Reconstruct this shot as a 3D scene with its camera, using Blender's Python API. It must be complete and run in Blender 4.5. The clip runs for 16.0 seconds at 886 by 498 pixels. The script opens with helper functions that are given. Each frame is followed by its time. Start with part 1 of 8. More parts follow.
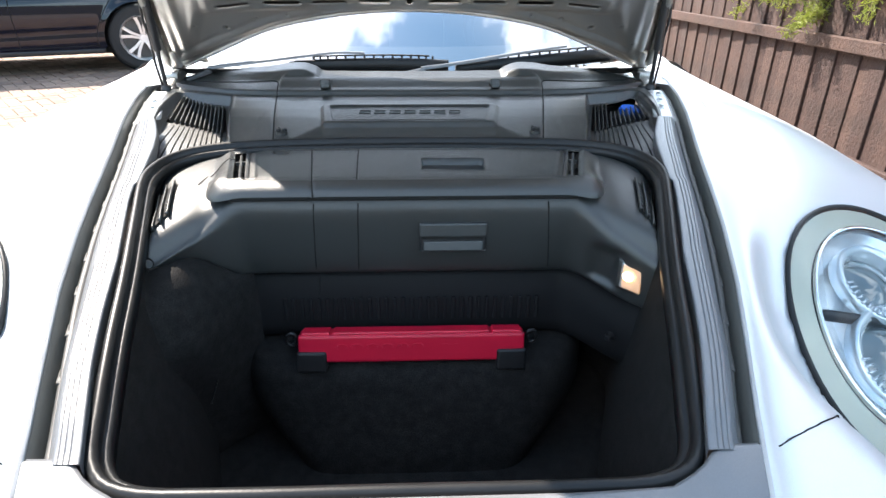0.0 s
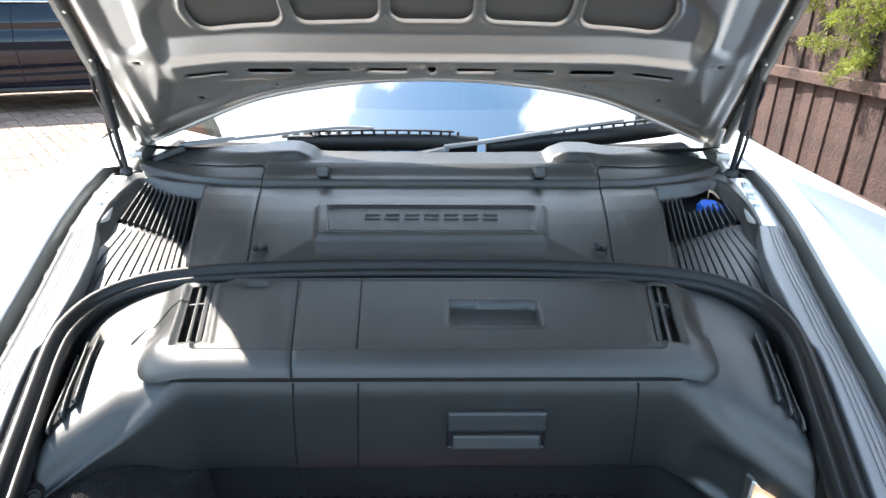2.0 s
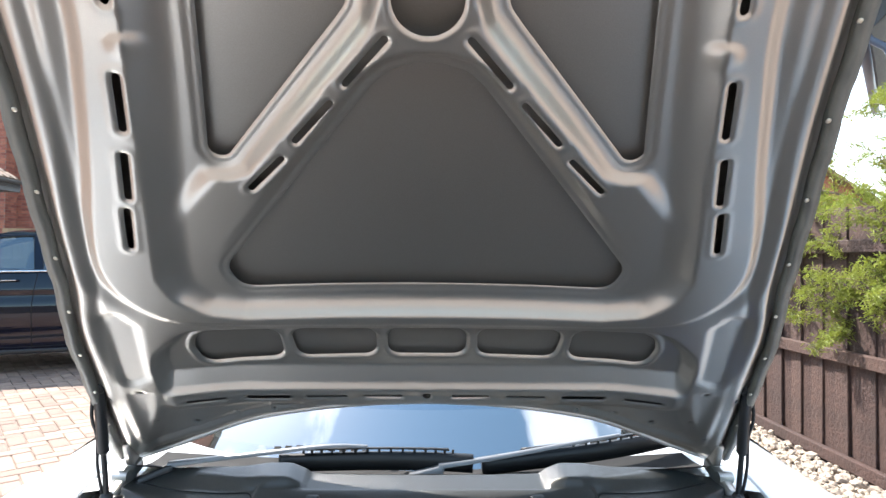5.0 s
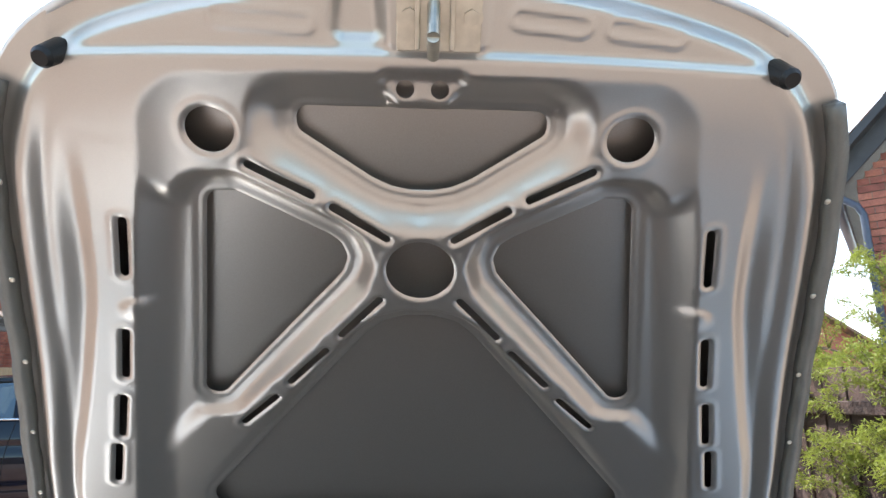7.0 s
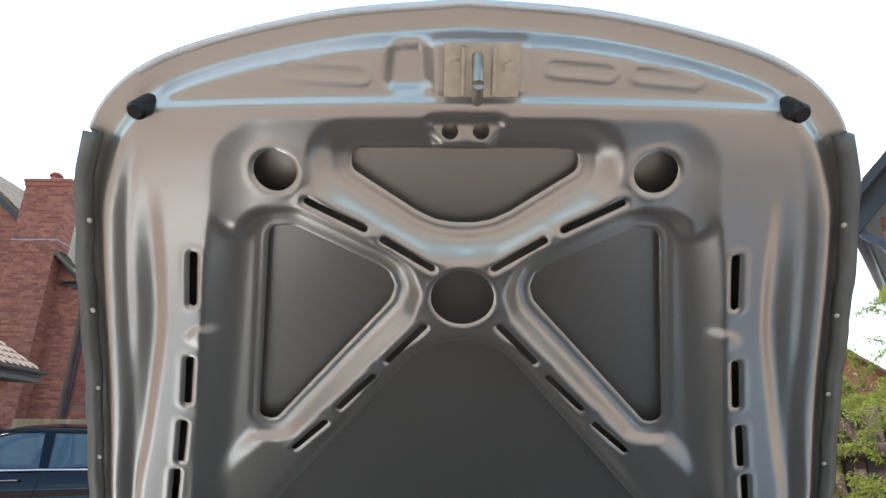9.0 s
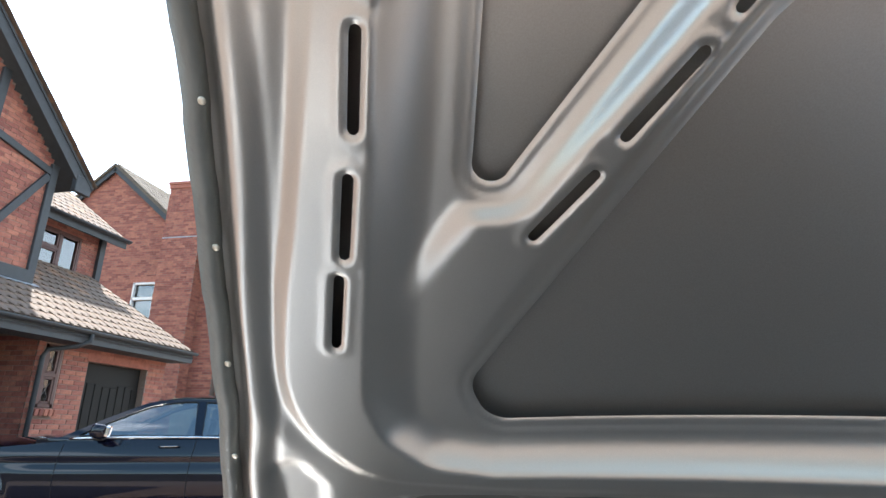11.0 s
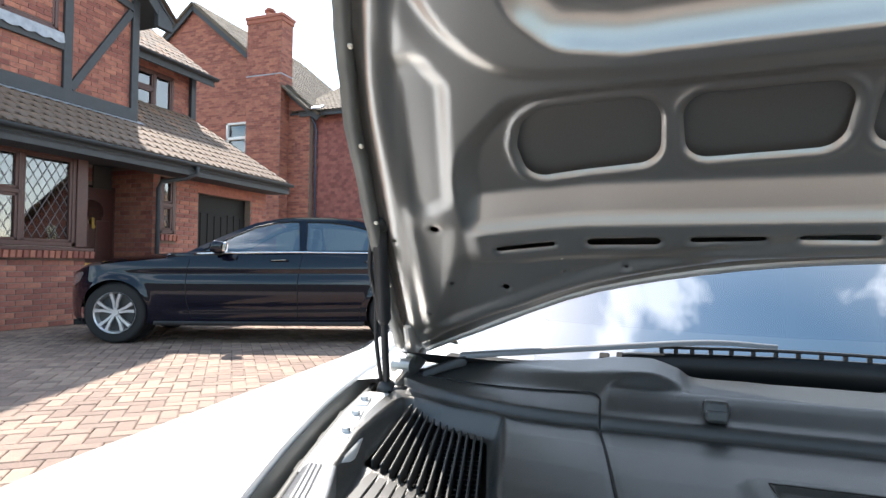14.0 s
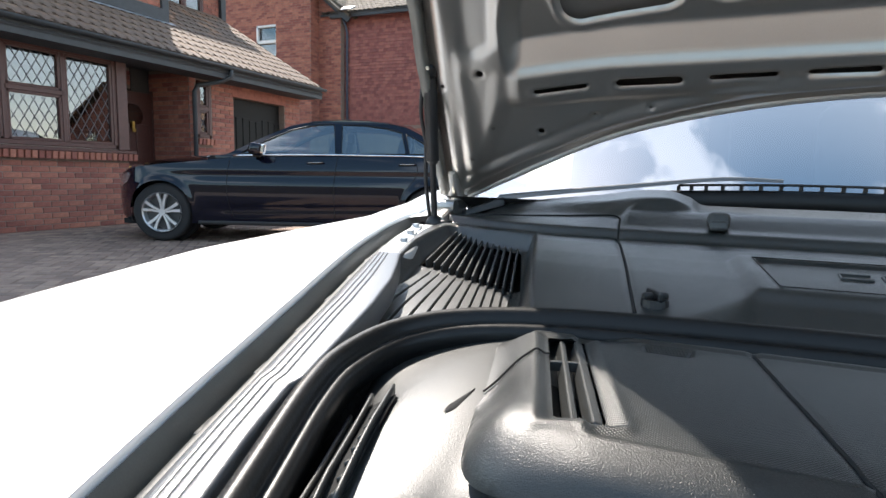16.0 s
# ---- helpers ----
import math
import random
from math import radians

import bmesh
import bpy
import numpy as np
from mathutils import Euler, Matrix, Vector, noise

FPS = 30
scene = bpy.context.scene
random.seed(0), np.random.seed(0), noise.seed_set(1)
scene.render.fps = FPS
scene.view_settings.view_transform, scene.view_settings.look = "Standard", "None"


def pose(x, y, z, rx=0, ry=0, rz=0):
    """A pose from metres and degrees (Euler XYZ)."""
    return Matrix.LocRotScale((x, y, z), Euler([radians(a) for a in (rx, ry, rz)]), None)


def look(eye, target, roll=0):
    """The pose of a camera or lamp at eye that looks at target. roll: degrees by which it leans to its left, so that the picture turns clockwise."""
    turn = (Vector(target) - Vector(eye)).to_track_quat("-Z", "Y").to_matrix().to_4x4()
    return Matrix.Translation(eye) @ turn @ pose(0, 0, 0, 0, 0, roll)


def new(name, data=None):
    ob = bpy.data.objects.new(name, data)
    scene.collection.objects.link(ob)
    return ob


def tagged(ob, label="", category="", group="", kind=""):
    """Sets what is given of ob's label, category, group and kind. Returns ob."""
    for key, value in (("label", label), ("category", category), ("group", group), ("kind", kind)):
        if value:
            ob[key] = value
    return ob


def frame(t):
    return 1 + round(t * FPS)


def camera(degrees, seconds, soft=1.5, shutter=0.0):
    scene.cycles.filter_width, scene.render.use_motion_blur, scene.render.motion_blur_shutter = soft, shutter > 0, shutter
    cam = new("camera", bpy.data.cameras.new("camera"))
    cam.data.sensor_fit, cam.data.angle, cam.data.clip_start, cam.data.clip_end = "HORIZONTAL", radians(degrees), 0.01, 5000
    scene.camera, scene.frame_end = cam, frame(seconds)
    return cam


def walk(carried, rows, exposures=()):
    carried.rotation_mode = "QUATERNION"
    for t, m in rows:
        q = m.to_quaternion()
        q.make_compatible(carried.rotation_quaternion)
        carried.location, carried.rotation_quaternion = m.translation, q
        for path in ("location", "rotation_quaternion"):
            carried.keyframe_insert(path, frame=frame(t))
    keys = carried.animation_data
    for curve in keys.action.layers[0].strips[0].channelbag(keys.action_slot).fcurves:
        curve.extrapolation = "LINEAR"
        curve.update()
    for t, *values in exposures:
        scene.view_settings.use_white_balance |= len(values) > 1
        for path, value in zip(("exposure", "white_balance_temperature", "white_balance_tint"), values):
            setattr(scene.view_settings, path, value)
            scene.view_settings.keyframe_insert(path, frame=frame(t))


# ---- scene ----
cam = camera(74.5, 16.0)
PATH = [
    (0, (0.024, -0.125, 0.996), (0.088, 1.678, 0.133), 0.2),
    (0.5, (0.001, -0.016, 0.999), (0.049, 1.787, 0.134), 0.5),
    (1, (0.003, 0.082, 1.006), (0.047, 1.889, 0.148), 0.5),
    (1.5, (0.013, 0.161, 1.015), (0.049, 1.977, 0.178), 0.3),
    (2, (0.002, 0.189, 1.037), (0.037, 2.032, 0.26), 0.5),
    (2.5, (-0.002, 0.2, 1.058), (0.034, 2.083, 0.382), 0.4),
    (3, (0.0, 0.203, 1.083), (0.038, 2.123, 0.525), 0.4),
    (3.5, (0.003, 0.203, 1.108), (0.045, 2.159, 0.692), 0.3),
    (4, (0.004, 0.194, 1.126), (0.048, 2.176, 0.862), 0.3),
    (4.2, (0.007, 0.194, 1.13), (0.046, 2.185, 0.938), 0.2),
    (6.3, (-0.001, 0.205, 1.237), (0.052, 2.174, 1.581), 1.0),
    (6.5, (-0.001, 0.199, 1.248), (0.051, 2.158, 1.646), 1.0),
    (7, (0.008, 0.153, 1.271), (0.057, 2.089, 1.771), 0.9),
    (7.5, (0.002, 0.097, 1.277), (0.041, 2.01, 1.861), 0.9),
    (8, (-0.003, 0.062, 1.279), (0.034, 1.961, 1.906), 0.9),
    (8.2, (-0.006, 0.063, 1.277), (0.031, 1.959, 1.913), 0.8),
    (10.3, (-0.092, 0.338, 1.154), (-0.354, 2.21, 1.809), 0.8),
    (10.5, (-0.118, 0.383, 1.144), (-0.43, 2.252, 1.783), 0.9),
    (11, (-0.184, 0.486, 1.112), (-0.583, 2.352, 1.714), 1.1),
    (11.5, (-0.225, 0.567, 1.059), (-0.679, 2.432, 1.619), 1.2),
    (12, (-0.239, 0.602, 1.018), (-0.756, 2.478, 1.482), 0.9),
    (12.5, (-0.235, 0.601, 0.984), (-0.809, 2.485, 1.333), 0.9),
    (13, (-0.232, 0.583, 0.954), (-0.855, 2.468, 1.196), 0.9),
    (13.5, (-0.229, 0.562, 0.932), (-0.883, 2.447, 1.073), 0.8),
    (14, (-0.227, 0.544, 0.912), (-0.911, 2.423, 0.963), 0.7),
    (14.5, (-0.22, 0.527, 0.885), (-0.929, 2.397, 0.858), 0.9),
    (15, (-0.213, 0.501, 0.861), (-0.942, 2.36, 0.755), 1.0),
    (15.5, (-0.21, 0.472, 0.846), (-0.961, 2.316, 0.657), 0.8),
    (16, (-0.203, 0.446, 0.828), (-0.978, 2.273, 0.574), 1.2),
]
import itertools
walk(cam, [(t, look(eye, target, roll)) for t, eye, target, roll in PATH],
     exposures=[(0, 1.95, 7000, 13), (0.5, 2.2, 6900, 13), (1, 2.25, 6900, 13), (1.5, 2.2, 6900, 13), (2, 2.1, 6850, 12), (2.5, 1.98, 6850, 12), (3, 1.83, 6850, 12), (4, 1.68, 6750, 12), (6.5, 1.68, 6700, 12), (7, 1.50, 6700, 12), (7.5, 1.36, 6700, 11), (8, 0.98, 6650, 10), (10.5, 1.36, 6650, 11), (11.5, 1.62, 6600, 10), (13, 1.38, 6700, 10), (14, 1.30, 6850, 12), (16, 1.08, 6800, 12)])

# ---- light: sun from behind the house, partly clouded sky ----
SUN = Vector((-0.490, 0.415, 0.766)).normalized()
sun = new("sun", bpy.data.lights.new("sun", "SUN"))
sun.data.energy, sun.data.angle, sun.data.color = 5.0, radians(0.53), (1.0, 0.955, 0.89)
sun.matrix_world = look((0, 0, 30), tuple(Vector((0, 0, 30)) - SUN))
world = bpy.data.worlds.new("sky")
scene.world = world
world.use_nodes = True
wn, wl = world.node_tree.nodes, world.node_tree.links
wn.clear()
sky = wn.new("ShaderNodeTexSky")
sky.sky_type, sky.sun_disc = "NISHITA", False
sky.sun_elevation, sky.sun_rotation = math.asin(SUN.z), math.atan2(SUN.x, SUN.y)
sky.air_density, sky.dust_density, sky.ozone_density = 1.0, 0.25, 0.8
wco = wn.new("ShaderNodeTexCoord")
wsep = wn.new("ShaderNodeSeparateXYZ")
wl.new(wco.outputs["Generated"], wsep.inputs[0])
wmax = wn.new("ShaderNodeMath"); wmax.operation = "MAXIMUM"; wmax.inputs[1].default_value = 0.0
wl.new(wsep.outputs[2], wmax.inputs[0])
wadd = wn.new("ShaderNodeMath"); wadd.operation = "ADD"; wadd.inputs[1].default_value = 0.35
wl.new(wmax.outputs[0], wadd.inputs[0])
wdiv = wn.new("ShaderNodeVectorMath"); wdiv.operation = "DIVIDE"
wl.new(wco.outputs["Generated"], wdiv.inputs[0]); wl.new(wadd.outputs[0], wdiv.inputs[1])
wnoise = wn.new("ShaderNodeTexNoise")
wnoise.inputs["Scale"].default_value, wnoise.inputs["Detail"].default_value, wnoise.inputs["Roughness"].default_value = 2.3, 9.0, 0.55
wnoise.inputs["Distortion"].default_value = 0.3
wmap = wn.new("ShaderNodeMapping"); wmap.inputs["Location"].default_value = (0.9, 2.6, 0.4)
wl.new(wdiv.outputs[0], wmap.inputs["Vector"]); wl.new(wmap.outputs[0], wnoise.inputs["Vector"])
wramp = wn.new("ShaderNodeValToRGB")
wramp.color_ramp.elements[0].position, wramp.color_ramp.elements[1].position = 0.51, 0.575
wl.new(wnoise.outputs["Fac"], wramp.inputs[0])
wmix = wn.new("ShaderNodeMix"); wmix.data_type = "RGBA"
whue = wn.new("ShaderNodeHueSaturation"); whue.inputs["Hue"].default_value, whue.inputs["Saturation"].default_value, whue.inputs["Value"].default_value = 0.485, 1.08, 1.65
wl.new(sky.outputs[0], whue.inputs["Color"])
wcl = wn.new("ShaderNodeMix"); wcl.data_type = "RGBA"; wcl.blend_type = "ADD"; wcl.inputs[0].default_value = 1.0
wl.new(whue.outputs[0], wcl.inputs[6]); wcl.inputs[7].default_value = (6.5, 6.6, 6.8, 1)
# brighter veil low over the far side, where the sun stands
whaze = wn.new("ShaderNodeMapRange"); whaze.inputs["From Min"].default_value, whaze.inputs["From Max"].default_value = 0.92, 0.62
wl.new(wsep.outputs[2], whaze.inputs["Value"])
wside = wn.new("ShaderNodeMapRange"); wside.inputs["From Min"].default_value, wside.inputs["From Max"].default_value = 0.15, 0.5
wl.new(wsep.outputs[1], wside.inputs["Value"])
wveil = wn.new("ShaderNodeMath"); wveil.operation = "MULTIPLY"
wl.new(whaze.outputs[0], wveil.inputs[0]); wl.new(wside.outputs[0], wveil.inputs[1])
wsum = wn.new("ShaderNodeMath"); wsum.operation = "ADD"; wsum.use_clamp = True
wl.new(wramp.outputs["Color"], wsum.inputs[0]); wl.new(wveil.outputs[0], wsum.inputs[1])
wl.new(wsum.outputs[0], wmix.inputs[0]); wl.new(whue.outputs[0], wmix.inputs[6]); wl.new(wcl.outputs[2], wmix.inputs[7])
wbg = wn.new("ShaderNodeBackground"); wbg.inputs["Strength"].default_value = 0.09
wout = wn.new("ShaderNodeOutputWorld")
wl.new(wmix.outputs[2], wbg.inputs["Color"]); wl.new(wbg.outputs[0], wout.inputs["Surface"])


# ---- materials ----
def mat(name, color, rough=0.5, metal=0.0, noise_scale=40.0, vary=0.12, bump=0.0, bump_scale=200.0, coat=0.0,
        rand=0.0, fine=0.0, fine_scale=400.0, spec=0.5, ior=1.5, island=0.0, emit=None, stain=None, even=False, weave=0.0):
    """A procedural surface: base colour varied at two scales, roughness varied, fine relief."""
    m = bpy.data.materials.new(name)
    m.use_nodes = True
    n, l = m.node_tree.nodes, m.node_tree.links
    b = n["Principled BSDF"]
    b.inputs["Roughness"].default_value, b.inputs["Metallic"].default_value = rough, metal
    b.inputs["Coat Weight"].default_value, b.inputs["Specular IOR Level"].default_value = coat, spec
    b.inputs["IOR"].default_value = ior
    b.inputs["Coat Roughness"].default_value = 0.04
    co = n.new("ShaderNodeTexCoord")
    src = co.outputs["Object"]
    no = n.new("ShaderNodeTexNoise"); no.inputs["Scale"].default_value = noise_scale; no.inputs["Detail"].default_value = 6.0
    l.new(src, no.inputs["Vector"])
    hsv = n.new("ShaderNodeHueSaturation"); hsv.inputs["Color"].default_value = (*color, 1)
    mr = n.new("ShaderNodeMapRange")
    mr.inputs["From Min"].default_value, mr.inputs["From Max"].default_value = 0.3, 0.7
    mr.inputs["To Min"].default_value, mr.inputs["To Max"].default_value = 1 - vary, 1 + vary
    l.new(no.outputs["Fac"], mr.inputs["Value"])
    val = mr.outputs[0]
    if fine:
        n2 = n.new("ShaderNodeTexNoise"); n2.inputs["Scale"].default_value = fine_scale; n2.inputs["Detail"].default_value = 2.0
        l.new(src, n2.inputs["Vector"])
        m2 = n.new("ShaderNodeMapRange"); m2.inputs["From Min"].default_value, m2.inputs["From Max"].default_value = 0.3, 0.7
        m2.inputs["To Min"].default_value, m2.inputs["To Max"].default_value = 1 - fine, 1 + fine
        l.new(n2.outputs["Fac"], m2.inputs["Value"])
        mu = n.new("ShaderNodeMath"); mu.operation = "MULTIPLY"; l.new(val, mu.inputs[0]); l.new(m2.outputs[0], mu.inputs[1]); val = mu.outputs[0]
    if rand or island:
        src_r = n.new("ShaderNodeObjectInfo").outputs["Random"] if rand else n.new("ShaderNodeNewGeometry").outputs["Random Per Island"]
        m3 = n.new("ShaderNodeMapRange"); k = rand or island
        m3.inputs["To Min"].default_value, m3.inputs["To Max"].default_value = 1 - k, 1 + k
        l.new(src_r, m3.inputs["Value"])
        mu = n.new("ShaderNodeMath"); mu.operation = "MULTIPLY"; l.new(val, mu.inputs[0]); l.new(m3.outputs[0], mu.inputs[1]); val = mu.outputs[0]
        m4 = n.new("ShaderNodeMapRange"); m4.inputs["To Min"].default_value, m4.inputs["To Max"].default_value = 0.5 - 0.02 * k, 0.5 + 0.02 * k
        l.new(src_r, m4.inputs["Value"]); l.new(m4.outputs[0], hsv.inputs["Hue"])
    l.new(val, hsv.inputs["Value"])
    out = hsv.outputs[0]
    if stain:
        scol, sscale, sfrom, sto = stain
        sn = n.new("ShaderNodeTexNoise"); sn.inputs["Scale"].default_value = sscale; sn.inputs["Detail"].default_value = 8.0
        l.new(src, sn.inputs["Vector"])
        sm = n.new("ShaderNodeMapRange"); sm.inputs["From Min"].default_value, sm.inputs["From Max"].default_value = sfrom, sto
        l.new(sn.outputs["Fac"], sm.inputs["Value"])
        mx = n.new("ShaderNodeMix"); mx.data_type = "RGBA"; mx.inputs[7].default_value = (*scol, 1)
        l.new(sm.outputs[0], mx.inputs[0]); l.new(out, mx.inputs[6]); out = mx.outputs[2]
    l.new(out, b.inputs["Base Color"])
    rr = n.new("ShaderNodeMapRange"); rr.inputs["To Min"].default_value, rr.inputs["To Max"].default_value = rough * 0.85, min(1, rough * 1.2)
    if not even:
        l.new(no.outputs["Fac"], rr.inputs["Value"]); l.new(rr.outputs[0], b.inputs["Roughness"])
    if bump:
        bn = n.new("ShaderNodeTexNoise"); bn.inputs["Scale"].default_value = bump_scale; bn.inputs["Detail"].default_value = 4.0
        l.new(src, bn.inputs["Vector"])
        bp = n.new("ShaderNodeBump"); bp.inputs["Strength"].default_value = min(1.0, bump); bp.inputs["Distance"].default_value = 0.6 / bump_scale
        l.new(bn.outputs["Fac"], bp.inputs["Height"]); l.new(bp.outputs[0], b.inputs["Normal"])
    if weave:
        # small diamonds: two crossed sets of fine ridges
        hs = []
        for turn in (radians(52), radians(-52)):
            mp = n.new("ShaderNodeMapping"); mp.inputs["Rotation"].default_value = (0, 0, turn)
            l.new(src, mp.inputs["Vector"])
            wv = n.new("ShaderNodeTexWave"); wv.inputs["Scale"].default_value = weave / 20; wv.bands_direction = "X"
            l.new(mp.outputs[0], wv.inputs["Vector"]); hs.append(wv.outputs["Fac"])
        mu = n.new("ShaderNodeMath"); mu.operation = "MULTIPLY"; l.new(hs[0], mu.inputs[0]); l.new(hs[1], mu.inputs[1])
        bp = n.new("ShaderNodeBump"); bp.inputs["Strength"].default_value = 0.4; bp.inputs["Distance"].default_value = 0.0005
        l.new(mu.outputs[0], bp.inputs["Height"]); l.new(bp.outputs[0], b.inputs["Normal"])
    if emit:
        b.inputs["Emission Color"].default_value, b.inputs["Emission Strength"].default_value = (*emit[0], 1), emit[1]
    return m


def glass(name, tint, gloss, rough=0.0):
    """A thin pane: a clear sheet with a mirror share that grows towards grazing."""
    m = bpy.data.materials.new(name)
    m.use_nodes = True
    n, l = m.node_tree.nodes, m.node_tree.links
    n.clear()
    tr, gl = n.new("ShaderNodeBsdfTransparent"), n.new("ShaderNodeBsdfGlossy")
    tr.inputs[0].default_value = (*tint, 1)
    gl.inputs["Roughness"].default_value = rough
    fr = n.new("ShaderNodeFresnel"); fr.inputs[0].default_value = gloss
    mx, out = n.new("ShaderNodeMixShader"), n.new("ShaderNodeOutputMaterial")
    l.new(fr.outputs[0], mx.inputs[0]); l.new(tr.outputs[0], mx.inputs[1]); l.new(gl.outputs[0], mx.inputs[2]); l.new(mx.outputs[0], out.inputs[0])
    return m


